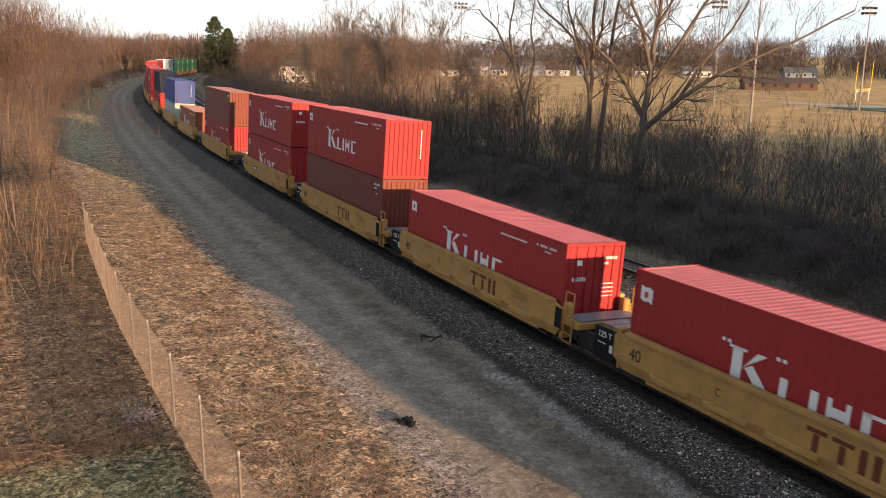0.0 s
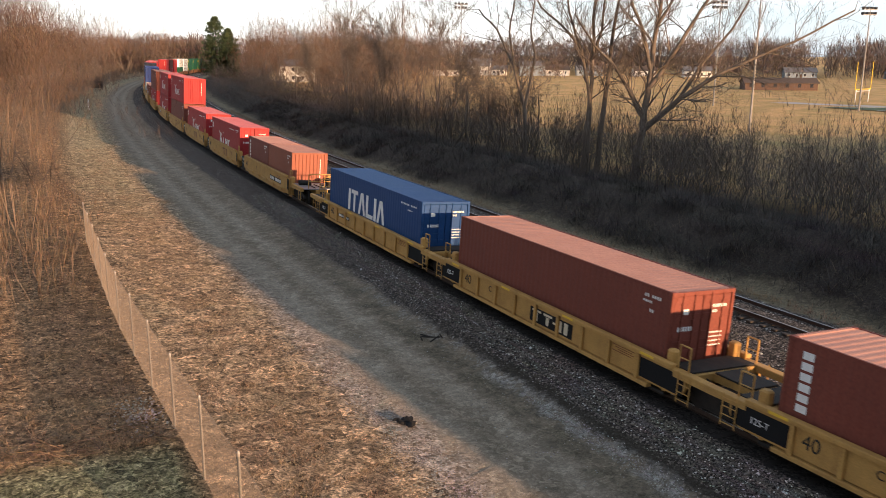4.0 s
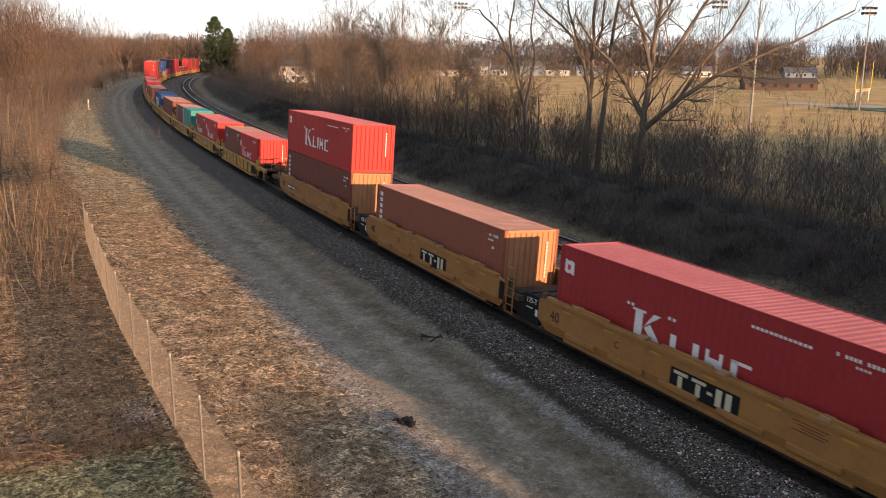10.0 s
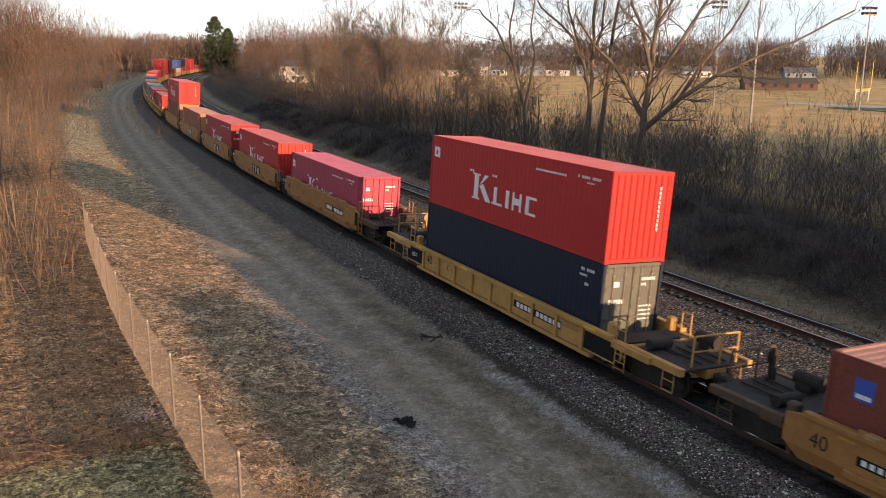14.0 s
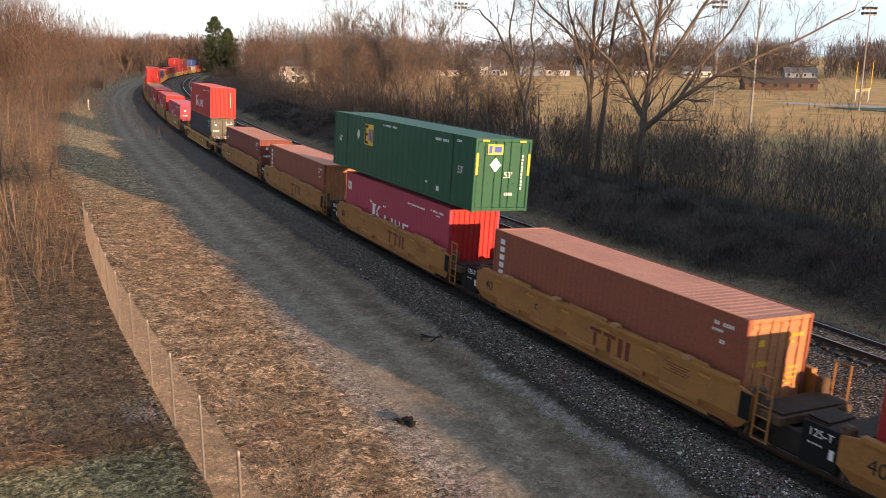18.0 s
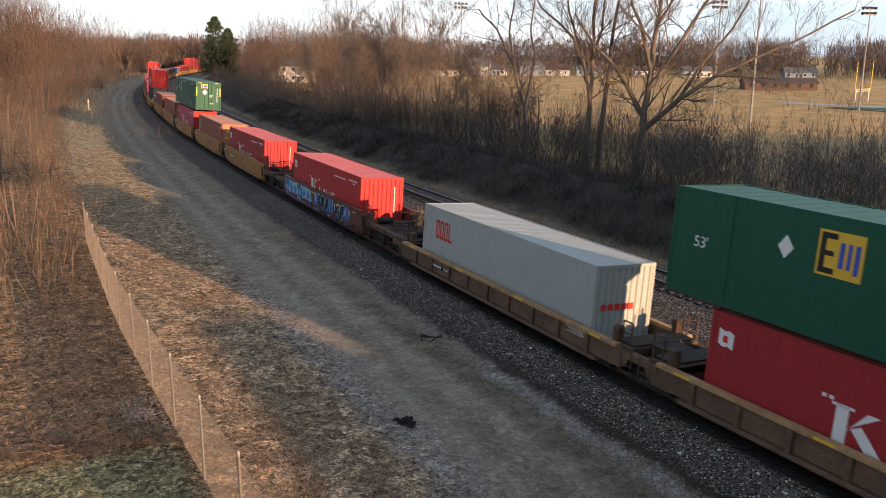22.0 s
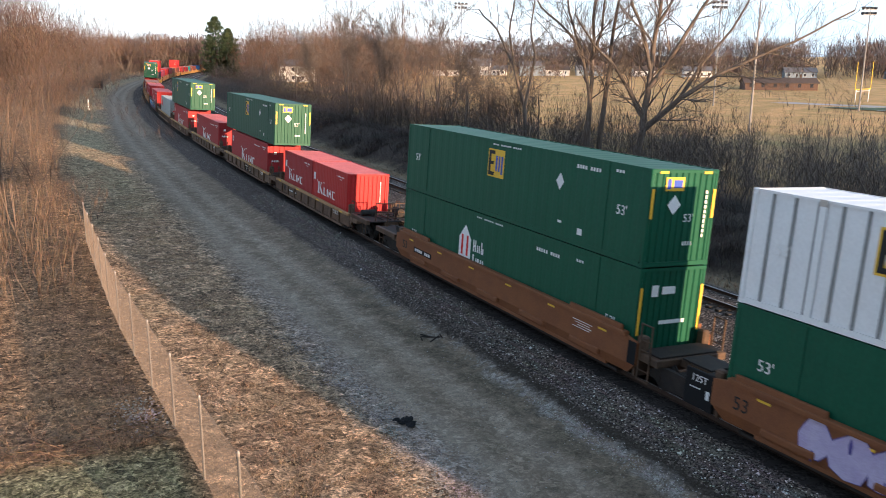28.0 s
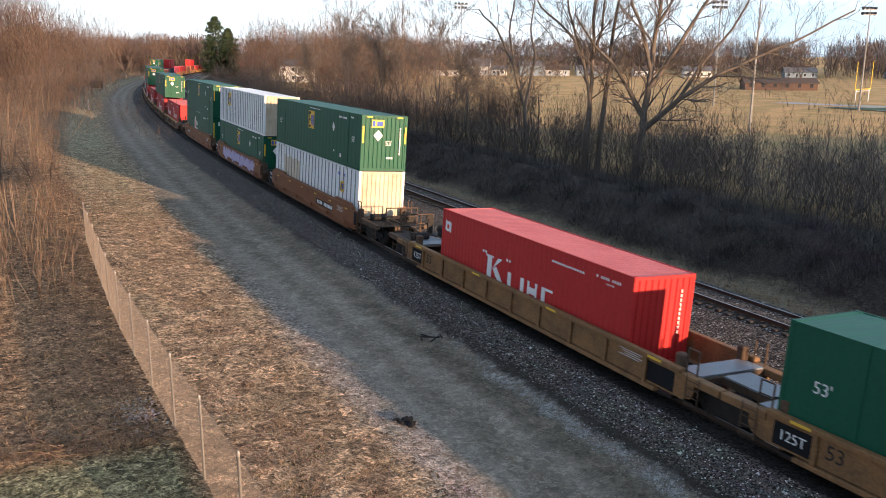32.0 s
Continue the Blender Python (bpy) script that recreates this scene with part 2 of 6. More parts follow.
BLACKINK = mat("black_lettering", (0.02, 0.02, 0.02), 0.6, amount=0.2)
AMBER = mat("dull_amber_strip", (0.5, 0.26, 0.03), 0.6, var=(0.35, 0.17, 0.03), amount=0.3)
GOLD = mat("yellow_sticker", (0.72, 0.45, 0.04), 0.5, amount=0.12)
BLUEINK = mat("blue_lettering", (0.05, 0.09, 0.4), 0.5, amount=0.15)
REDINK = mat("red_lettering", (0.6, 0.03, 0.02), 0.5, amount=0.15)
# roofs paler than the sides: faded paint, with grazing sunlight put into the colour
ROOFRED = mat("faded_sunlit_red_roof", (0.56, 0.15, 0.14), 0.7, var=(0.42, 0.09, 0.085), scale=0.9, fine=14, amount=0.3, per=0.1)
ROOFPINK = mat("faded_sunlit_pink_roof", (0.6, 0.16, 0.2), 0.7, var=(0.45, 0.1, 0.13), scale=0.9, fine=14, amount=0.3)
ROOFBROWN = mat("faded_sunlit_brown_roof", (0.48, 0.23, 0.16), 0.7, var=(0.34, 0.15, 0.11), scale=0.9, fine=14, amount=0.3, per=0.1)
POSTGREY = mat("post_grey", (0.25, 0.25, 0.245), 0.5, var=(0.18, 0.17, 0.16), amount=0.3)
CHORDTAN = mat("chord_worn_tan", (0.4, 0.25, 0.12), 0.7, var=(0.2, 0.11, 0.055), scale=2.5, fine=20, amount=0.4)
# ends of brown containers, with the low sun's orange put into the colour
ENDSUNLIT = mat("end_panel_sunlit_tan", (0.4, 0.18, 0.085), 0.6, var=(0.28, 0.12, 0.06), amount=0.3)
ENDCREAM = mat("end_panel_stained_cream", (0.52, 0.44, 0.33), 0.6, var=(0.34, 0.24, 0.15), scale=1.2, amount=0.4)
OLIVE = mat("railcar_olive_brown", (0.235, 0.125, 0.05), 0.7, var=(0.1, 0.062, 0.035), scale=1.3, fine=18, amount=0.38)
# end gear, darker than the paint of its car
GEAR = mat("dark_end_gear", (0.1, 0.062, 0.038), 0.75, var=(0.04, 0.03, 0.024), scale=3, fine=25, amount=0.4)
STEEL = mat("bright_steel", (0.42, 0.4, 0.38), 0.3, metal=0.9, amount=0.2)


# ---- ground ----
def spaced(*spans):
    out = []
    for a, b, step in spans:
        out += list(np.arange(a, b, step))
    return out


def ground_material():
    """Ballast, gravel road, dry grass, brush soil and field, laid out by the offset from the near track."""
    m = bpy.data.materials.new("ground_cover")
    m.use_nodes = True
    n, l = m.node_tree.nodes, m.node_tree.links
    p = n["Principled BSDF"]
    p.inputs["Roughness"].default_value = 0.95
    p.inputs["Specular IOR Level"].default_value = 0.15
    co = n.new("ShaderNodeTexCoord")
    pos = co.outputs["Object"]

    def tex(scale, detail=5, rough=0.6):
        t = n.new("ShaderNodeTexNoise")
        t.inputs["Scale"].default_value, t.inputs["Detail"].default_value, t.inputs["Roughness"].default_value = scale, detail, rough
        l.new(pos, t.inputs["Vector"])
        return t.outputs["Fac"]

    def math_(op, a, b, clamp=False):
        t = n.new("ShaderNodeMath")
        t.operation, t.use_clamp = op, clamp
        for i, v in enumerate((a, b)):
            if isinstance(v, (int, float)):
                t.inputs[i].default_value = v
            else:
                l.new(v, t.inputs[i])
        return t.outputs[0]

    def span(v, a, b, c=0.0, d=1.0):
        t = n.new("ShaderNodeMapRange")
        t.inputs["From Min"].default_value, t.inputs["From Max"].default_value = a, b
        t.inputs["To Min"].default_value, t.inputs["To Max"].default_value = c, d
        l.new(v, t.inputs["Value"])
        return t.outputs[0]

    def blend(f, a, b, kind="MIX"):
        t = n.new("ShaderNodeMix")
        t.data_type, t.blend_type = "RGBA", kind
        if isinstance(f, (int, float)):
            t.inputs[0].default_value = f
        else:
            l.new(f, t.inputs[0])
        for i, v in ((6, a), (7, b)):
            if isinstance(v, tuple):
                t.inputs[i].default_value = (*v, 1)
            else:
                l.new(v, t.inputs[i])
        return t.outputs[2]

    at = n.new("ShaderNodeAttribute")
    at.attribute_name = "lat"
    st = n.new("ShaderNodeAttribute")
    st.attribute_name = "sta"
    lat, sta = at.outputs["Fac"], st.outputs["Fac"]
    wob = math_("MULTIPLY", math_("SUBTRACT", tex(0.35, 6, 0.7), 0.5), 3.0)
    wob2 = math_("MULTIPLY", math_("SUBTRACT", tex(2.2, 5, 0.7), 0.5), 1.2)
    d = math_("ADD", lat, math_("ADD", wob, wob2))
    fine = tex(9, 6, 0.75)
    grain = tex(38, 5, 0.8)
    mid = tex(1.3, 6, 0.7)
    big = tex(0.12, 5, 0.6)
    # stones: cells with a tone of their own and dark gaps between them
    vo = n.new("ShaderNodeTexVoronoi")
    vo.inputs["Scale"].default_value = 13
    l.new(pos, vo.inputs["Vector"])
    sep = n.new("ShaderNodeSeparateColor")
    l.new(vo.outputs["Color"], sep.inputs[0])
    tone = sep.outputs[0]
    stones = blend(span(tone, 0, 1), (0.062, 0.052, 0.045), (0.265, 0.222, 0.19))
    stones = blend(span(sep.outputs[1], 0.955, 0.97), stones, (0.52, 0.49, 0.46))
    stones = blend(span(vo.outputs["Distance"], 0.42, 0.62, 0, 0.9), stones, (0.018, 0.016, 0.015))
    stones = blend(math_("MULTIPLY", span(mid, 0.5, 0.7), 0.3), stones, (0.07, 0.055, 0.045))
    road = blend(span(mid, 0.35, 0.65), (0.265, 0.205, 0.146), (0.165, 0.127, 0.09))
    road = blend(span(grain, 0.3, 0.7, 0, 0.6), road, (0.37, 0.31, 0.235))
    # two wheel tracks, paler and smoother
    w1 = span(math_("ABSOLUTE", math_("SUBTRACT", math_("ADD", lat, math_("MULTIPLY", wob, 0.15)), 5.35), 0), 0.1, 0.8, 1, 0)
    w2 = span(math_("ABSOLUTE", math_("SUBTRACT", math_("ADD", lat, math_("MULTIPLY", wob, 0.15)), 7.0), 0), 0.1, 0.8, 1, 0)
    tracks = math_("MAXIMUM", w1, w2)
    road = blend(math_("MULTIPLY", tracks, span(mid, 0.35, 0.65, 0.75, 0.3)), road, blend(span(grain, 0.35, 0.65), (0.31, 0.262, 0.2), (0.45, 0.385, 0.3)))
    weeds = blend(span(grain, 0.35, 0.65), (0.105, 0.088, 0.06), (0.27, 0.228, 0.165))
    road = blend(math_("MULTIPLY", math_("MULTIPLY", span(mid, 0.44, 0.6), 0.6), math_("SUBTRACT", 1.0, tracks)), road, weeds)
    white = blend(span(tone, 0.2, 0.8), (0.22, 0.2, 0.18), (0.55, 0.52, 0.48))
    dry = blend(span(fine, 0.4, 0.58), (0.155, 0.1, 0.058), (0.57, 0.395, 0.235))
    dry = blend(math_("MULTIPLY", span(mid, 0.45, 0.58), 0.8), dry, blend(span(grain, 0.4, 0.6), (0.078, 0.056, 0.038), (0.26, 0.178, 0.11)))
    dry = blend(math_("MULTIPLY", span(big, 0.52, 0.68), 0.55), dry, (0.16, 0.15, 0.08))
    dry = blend(span(grain, 0.42, 0.8, 0, 0.45), dry, (0.64, 0.475, 0.315))
    litter = blend(span(fine, 0.38, 0.6), (0.09, 0.058, 0.034), (0.46, 0.3, 0.165))
    litter = blend(math_("MULTIPLY", span(mid, 0.45, 0.7), 0.8), litter, (0.07, 0.05, 0.035))
    litter = blend(span(grain, 0.5, 0.8, 0, 0.4), litter, (0.42, 0.29, 0.18))
    lawn = blend(span(fine, 0.4, 0.6), (0.1, 0.1, 0.05), (0.27, 0.25, 0.15))
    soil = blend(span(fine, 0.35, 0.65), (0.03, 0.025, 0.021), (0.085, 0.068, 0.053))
    verge = blend(span(fine, 0.35, 0.65), (0.14, 0.115, 0.075), (0.24, 0.2, 0.13))
    field = blend(span(big, 0.4, 0.6), (0.58, 0.36, 0.155), (0.37, 0.27, 0.105))
    field = blend(span(mid, 0.4, 0.7, 0, 0.5), field, (0.5, 0.31, 0.15))
    # left of the line
    bed = math_("ADD", lat, math_("ADD", math_("MULTIPLY", wob, 0.25), math_("MULTIPLY", wob2, 0.5)))
    c = blend(span(bed, 3.35, 3.75), stones, road)
    shoulder = blend(span(fine, 0.4, 0.6), (0.075, 0.063, 0.043), (0.17, 0.145, 0.098))
    sw = math_("MULTIPLY", span(math_("ABSOLUTE", math_("SUBTRACT", bed, 4.25), 0), 0.35, 0.85, 1, 0), span(sta, 62, 40))
    c = blend(math_("MULTIPLY", sw, span(mid, 0.35, 0.6, 0.25, 0.85)), c, shoulder)
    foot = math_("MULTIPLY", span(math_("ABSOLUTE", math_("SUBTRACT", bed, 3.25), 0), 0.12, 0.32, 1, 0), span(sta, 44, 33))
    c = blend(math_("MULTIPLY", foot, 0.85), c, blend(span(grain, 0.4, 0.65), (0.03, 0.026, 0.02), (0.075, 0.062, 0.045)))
    c = blend(span(d, 7.9, 9.2), c, dry)
    near = span(sta, 30, 52, 1, 0)
    edge_ = math_("MULTIPLY", span(math_("ABSOLUTE", math_("SUBTRACT", bed, 8.0), 0), 0.3, 0.9, 1, 0), span(sta, 60, 40))
    c = blend(math_("MULTIPLY", edge_, 0.7), c, blend(span(tone, 0.1, 0.9), (0.17, 0.125, 0.095), (0.5, 0.41, 0.34)))
    patch = math_("MULTIPLY", 0.35, math_("MULTIPLY", span(math_("ABSOLUTE", math_("SUBTRACT", d, 8.0), 0), 0.2, 1.3, 1, 0), math_("MULTIPLY", near, span(mid, 0.45, 0.6))))
    c = blend(patch, c, white)
    p2 = math_("MULTIPLY", span(math_("ABSOLUTE", math_("SUBTRACT", bed, 3.75), 0), 0.1, 0.45, 1, 0), math_("MULTIPLY", near, span(mid, 0.42, 0.6)))
    c = blend(math_("MULTIPLY", p2, 0.7), c, white)
    c = blend(span(math_("ADD", lat, math_("MULTIPLY", wob, 0.3)), 13.2, 14.0), c, litter)
    lawnmask = math_("MULTIPLY", span(sta, 33.5, 32.2), span(lat, 13.6, 14.2))
    c = blend(lawnmask, c, lawn)
    # a mossy verge where the road meets the thicket
    mv = math_("MULTIPLY", span(math_("ABSOLUTE", math_("SUBTRACT", d, 11.5), 0), 1.2, 3.2, 1, 0), span(sta, 62, 80))
    c = blend(math_("MULTIPLY", mv, 0.6), c, blend(span(fine, 0.4, 0.6), (0.19, 0.175, 0.1), (0.4, 0.355, 0.22)))
    # stone round the ties: oily, and darkened further for the shade under the train
    oil_shade = span(math_("ABSOLUTE", math_("ADD", lat, math_("MULTIPLY", wob2, 0.3)), 0), 1.72, 1.52, 0, 0.92)
    c = blend(oil_shade, c, blend(span(tone, 0.2, 0.8), (0.014, 0.012, 0.011), (0.04, 0.034, 0.03)))
    # right of it
    c = blend(span(d, -9.9, -10.8), c, verge)
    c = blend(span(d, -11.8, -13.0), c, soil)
    c = blend(span(d, -29, -36), c, field)
    # a far left wood floor
    c = blend(span(lat, 24, 40), c, litter)
    # grains, tufts and clods, each with a tone of its own, out to the fence and the brush
    def cells(scale, lo, hi):
        v = n.new("ShaderNodeTexVoronoi")
        v.inputs["Scale"].default_value = scale
        l.new(pos, v.inputs["Vector"])
        q = n.new("ShaderNodeSeparateColor")
        l.new(v.outputs["Color"], q.inputs[0])
        return span(q.outputs[0], 0, 1, lo, hi), v.outputs["Distance"]
    c1, dist1 = cells(6.5, 0.38, 1.62)
    c2, dist2 = cells(19, 0.4, 1.6)
    c3, dist3 = cells(2.1, 0.72, 1.28)
    speck = math_("MULTIPLY", c1, math_("MULTIPLY", c2, c3))
    grey = n.new("ShaderNodeCombineColor")
    for i in range(3):
        l.new(speck, grey.inputs[i])
    packed = math_("MULTIPLY", span(bed, 7.7, 8.6, 0.32, 1.0), span(math_("ABSOLUTE", bed, 0), 3.2, 3.6, 0.15, 1.0))
    c = blend(math_("MULTIPLY", packed, span(sta, 90, 190, 1, 0.3)), c, blend(1.0, c, grey.outputs[0], "MULTIPLY"))
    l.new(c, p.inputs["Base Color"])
    loose = span(bed, 3.4, 5.0, 0.15, 1.0)
    h = math_("ADD", math_("MULTIPLY", fine, math_("MULTIPLY", loose, 0.6)), math_("ADD", math_("MULTIPLY", grain, 0.3), math_("MULTIPLY", speck, 0.3)))
    bp = n.new("ShaderNodeBump")
    bp.inputs["Strength"].default_value, bp.inputs["Distance"].default_value = 0.9, 0.12
    l.new(h, bp.inputs["Height"])
    l.new(bp.outputs[0], p.inputs["Normal"])
    return m


xs = np.array(spaced((-3000, -400, 400), (-400, -120, 20), (-120, -50, 3), (-50, 40, 0.5), (40, 120, 4), (120, 400, 25), (400, 3001, 400)))
ys = np.array(spaced((-3000, -200, 400), (-200, -20, 20), (-20, 5, 2.5), (5, 90, 0.5), (90, 250, 3), (250, 600, 15), (600, 4001, 400)))
gx, gy = np.meshgrid(xs, ys)
fx, fy = gx.ravel(), gy.ravel()
gs, gd = station(fx, fy)
gzv = ground_z(fx, fy)
_rng = np.random.default_rng(3)
bumpy = np.clip((np.abs(gd + 9) - 12.5) / 3, 0, 1) * (gd > -40) * (gd < 40)
gzv = gzv + bumpy * (_rng.random(fx.size) - 0.5) * 0.09
# wheel ruts of the road
for c0 in (5.35, 7.0):
    gzv -= 0.045 * np.exp(-((gd - c0) / 0.35) ** 2)
nx, ny = len(xs), len(ys)
me = bpy.data.meshes.new("ground")
idx = np.arange(nx * ny).reshape(ny, nx)
quads = np.stack([idx[:-1, :-1], idx[:-1, 1:], idx[1:, 1:], idx[1:, :-1]], -1).reshape(-1, 4)
me.from_pydata(np.stack([fx, fy, gzv], 1).tolist(), [], quads.tolist())
for key, values in (("lat", gd), ("sta", gs)):
    a = me.attributes.new(key, "FLOAT", "POINT")
    a.data.foreach_set("value", values.astype(np.float32))
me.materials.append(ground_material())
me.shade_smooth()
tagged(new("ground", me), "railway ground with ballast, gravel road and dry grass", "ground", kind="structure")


# ---- rails and ties ----
TIE = mat("creosoted_tie", (0.045, 0.036, 0.029), 0.85, var=(0.075, 0.06, 0.048), scale=3, fine=25, amount=0.4, per=0.25)
# ties of the near track: oily, with the train's shade in the tone
OILSHADETIE = mat("oily_shaded_tie", (0.02, 0.017, 0.015), 0.8, var=(0.034, 0.028, 0.023), scale=3, fine=25, amount=0.4, per=0.25)
RAILRUST = mat("rail_rust", (0.06, 0.036, 0.025), 0.75, var=(0.04, 0.026, 0.02), scale=5, fine=30, amount=0.35)
RAILTOP = mat("rail_polished", (0.35, 0.33, 0.32), 0.28, metal=0.9, amount=0.15)


def sweep(profile, stations, offset):
    """A profile of (lateral, height) points carried along the line."""
    b = Build()
    n = len(profile)
    for s in stations:
        for la, h in profile:
            b.v.append(tuple(on_line(s, la + offset, h)) if offset > -4 else tuple(on_line(s, 0, 0) + (on_line(s, la + offset, h) - on_line(s, 0, 0)) + Vector((0, 0, -math.sin(BANK) * offset))))
    for i in range(len(stations) - 1):
        for j in range(n):
            a, c = i * n + j, i * n + (j + 1) % n
            b.f.append((a, c, c + n, a + n))
    return b


TRACK2 = -8.15
rail_st = list(range(-30, 130, 4)) + list(range(130, 480, 10))
for off, lbl in ((0.0, "near railway track under the train, rusty rails"), (TRACK2, "empty second railway track on ballast")):
    tr = thing("railway_track", lbl, "railway track", kind="structure")
    for g in (-0.755, 0.755):
        r = part("rail", sweep([(g - .07, -.17), (g + .07, -.17), (g + .07, -.155), (g + .012, -.14), (g + .012, -.045), (g + .036, -.035), (g + .036, -.006), (g - .036, -.006), (g - .036, -.035), (g - .012, -.045), (g - .012, -.14), (g - .07, -.155)], rail_st, off), RAILRUST, tr)
        part("rail_head", sweep([(g - .034, -.006), (g + .034, -.006), (g + .03, .001), (g - .03, .001)], rail_st, off), RAILTOP, r)
    half = 1.62 if off > -4 else 1.3
    tie_mat = TIE if off < -4 else OILSHADETIE
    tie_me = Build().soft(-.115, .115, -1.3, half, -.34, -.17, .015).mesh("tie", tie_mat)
    far_b = Build()
    s = 8.0
    k = 0
    rr = random.Random(4)
    while s < 300:
        p0 = on_line(s, 0, 0)
        m = rail_pose(s, 1.0)
        if off < -4:
            m.translation = Vector((*flat_line(s, off), p0.z - .022))
        m = m @ pose(rr.uniform(-.03, .03), rr.uniform(-.06, .06), rr.uniform(-.01, .01), rz=rr.uniform(-1, 1))
        if 14 < s < (110 if off < -4 else 58):
            part("tie", tie_me, None, tr, at=m)
        else:
            mm = Build().box(-.115, .115, -1.3, half, -.34, -.17)
            far_b.add([tuple(m @ Vector(v)) for v in mm.v], mm.f)
        s += .54
    tagged(part("ties", far_b, tie_mat, tr), kind="stuff")

# unseen shade casters round the camera: road banks either side of the opening, overpass deck behind
BANKSOIL = mat("bank_grass", (0.13, 0.1, 0.055), 0.95, var=(0.08, 0.06, 0.035), scale=0.6, fine=9, amount=0.4)
CONCRETE = mat("overpass_concrete", (0.32, 0.31, 0.29), 0.85, var=(0.22, 0.21, 0.2), scale=0.8, fine=20, amount=0.3)
b = Build()
# heights and hump are shaped to shade the brush and the lower wood
b.plate([(42, -3), (330, -3), (330, 17), (130, 17.5), (120, 25.5), (97, 21.5), (82, 18.5), (74, 15.5), (66, 13.5), (56, 8.4)], -17, -1.2)
thing("embankment", "unseen grassy embankment, added and raised to shade the right bank", "embankment", kind="structure", b=b, mat=BANKSOIL)
fill = Build().plate([(-160, -3), (6, -3), (3, 11.3), (-160, 11.3)], -30, -5)
thing("approach_bank", "unseen grassy road bank, added to shade the lower left", "embankment", kind="structure", b=fill, mat=BANKSOIL)
# deck height and length are set so its shadow band falls left
b = Build().box(-60, 28, -9, -5, 11.3, 12.1).box(-60, 28, -5.3, -5, 12.1, 12.9).box(-60, 28, -9, -8.7, 12.1, 12.9)
for x in (5,):
    b.box(x - .6, x + .6, -8.5, -5.5, -3, 11.3)
thing("overpass", "unseen concrete overpass deck, placed for its shadow band", "bridge", kind="structure", b=b, mat=CONCRETE)

# ---- the train ----
SPEED, SLOWING = 15.412, -0.0044


def run(t):
    return SPEED * (t - 16) + 0.5 * SLOWING * (t - 16) ** 2


MOVING = []          # (thing, station at 16 s, half base, height)


def corrugated(b, x0, x1, z0, z1, y, out, period=0.278, depth=0.007):
    """A trapezoidal sheet in the plane y, its crests towards out (+1 or -1)."""
    n = max(1, round((x1 - x0) / period))
    p = (x1 - x0) / n
    xs = []
    for i in range(n):
        a = x0 + i * p
        xs += [(a, 0), (a + p * 0.38, 0), (a + p * 0.5, 1), (a + p * 0.88, 1)]
    xs.append((x1, 0))
    vs = []
    for x, k in xs:
        vs += [(x, y - out * depth * k, z0), (x, y - out * depth * k, z1)]
    b.add(vs, [(2 * i, 2 * i + 2, 2 * i + 3, 2 * i + 1) for i in range(len(xs) - 1)])


def swap_xy(b):
    b.v = [(y, x, z) for x, y, z in b.v]
    return b


def marks(name, parent, rects, m, y, label="", slant=()):
    """Flat marks on a side: rects (x0, x1, z0, z1), and slanted strokes (x0, z0, x1, z1, width)."""
    b = Build()
    e = 0.007 if y > 0 else -0.007
    for x0, x1, z0, z1 in rects:
        b.box(min(x0, x1), max(x0, x1), min(y, y + e), max(y, y + e), z0, z1)
    for x0, z0, x1, z1, w in slant:
        b.add([(x0 - w / 2, y, z0), (x0 + w / 2, y, z0), (x1 + w / 2, y, z1), (x1 - w / 2, y, z1),
               (x0 - w / 2, y + e, z0), (x0 + w / 2, y + e, z0), (x1 + w / 2, y + e, z1), (x1 - w / 2, y + e, z1)],
              [(0, 1, 2, 3), (4, 5, 6, 7), (0, 1, 5, 4), (1, 2, 6, 5), (2, 3, 7, 6), (3, 0, 4, 7)])
    ob = part(name, b, m, parent, label)
    return tagged(ob, label, kind="stuff") if name == "lettering" else ob


def end_marks(name, parent, rects, m, x, label=""):
    """Marks on the rear end: rects (y0, y1, z0, z1)."""
    b = Build()
    for y0, y1, z0, z1 in rects:
        b.box(x - 0.006, x, min(y0, y1), max(y0, y1), z0, z1)
        if name == "reflector":
            part(name, b, m, parent, label)
            b = Build()
    if name == "reflector":
        return None
    ob = part(name, b, m, parent, label)
    return tagged(ob, label, kind="stuff") if name in ("lettering", "sticker") else ob


def dashes(x0, x1, z0, z1, step=.14):
    """A row of small bars in place of writing too small to read."""
    x0, x1 = min(x0, x1), max(x0, x1)
    return [(x0 + step * i, x0 + step * (i + .62), z0, z1) for i in range(int((x1 - x0) / step)) if i % 6 != 4]


MESHES = {}


def shared(key, make):
    if key not in MESHES:
        MESHES[key] = make()
    return MESHES[key]


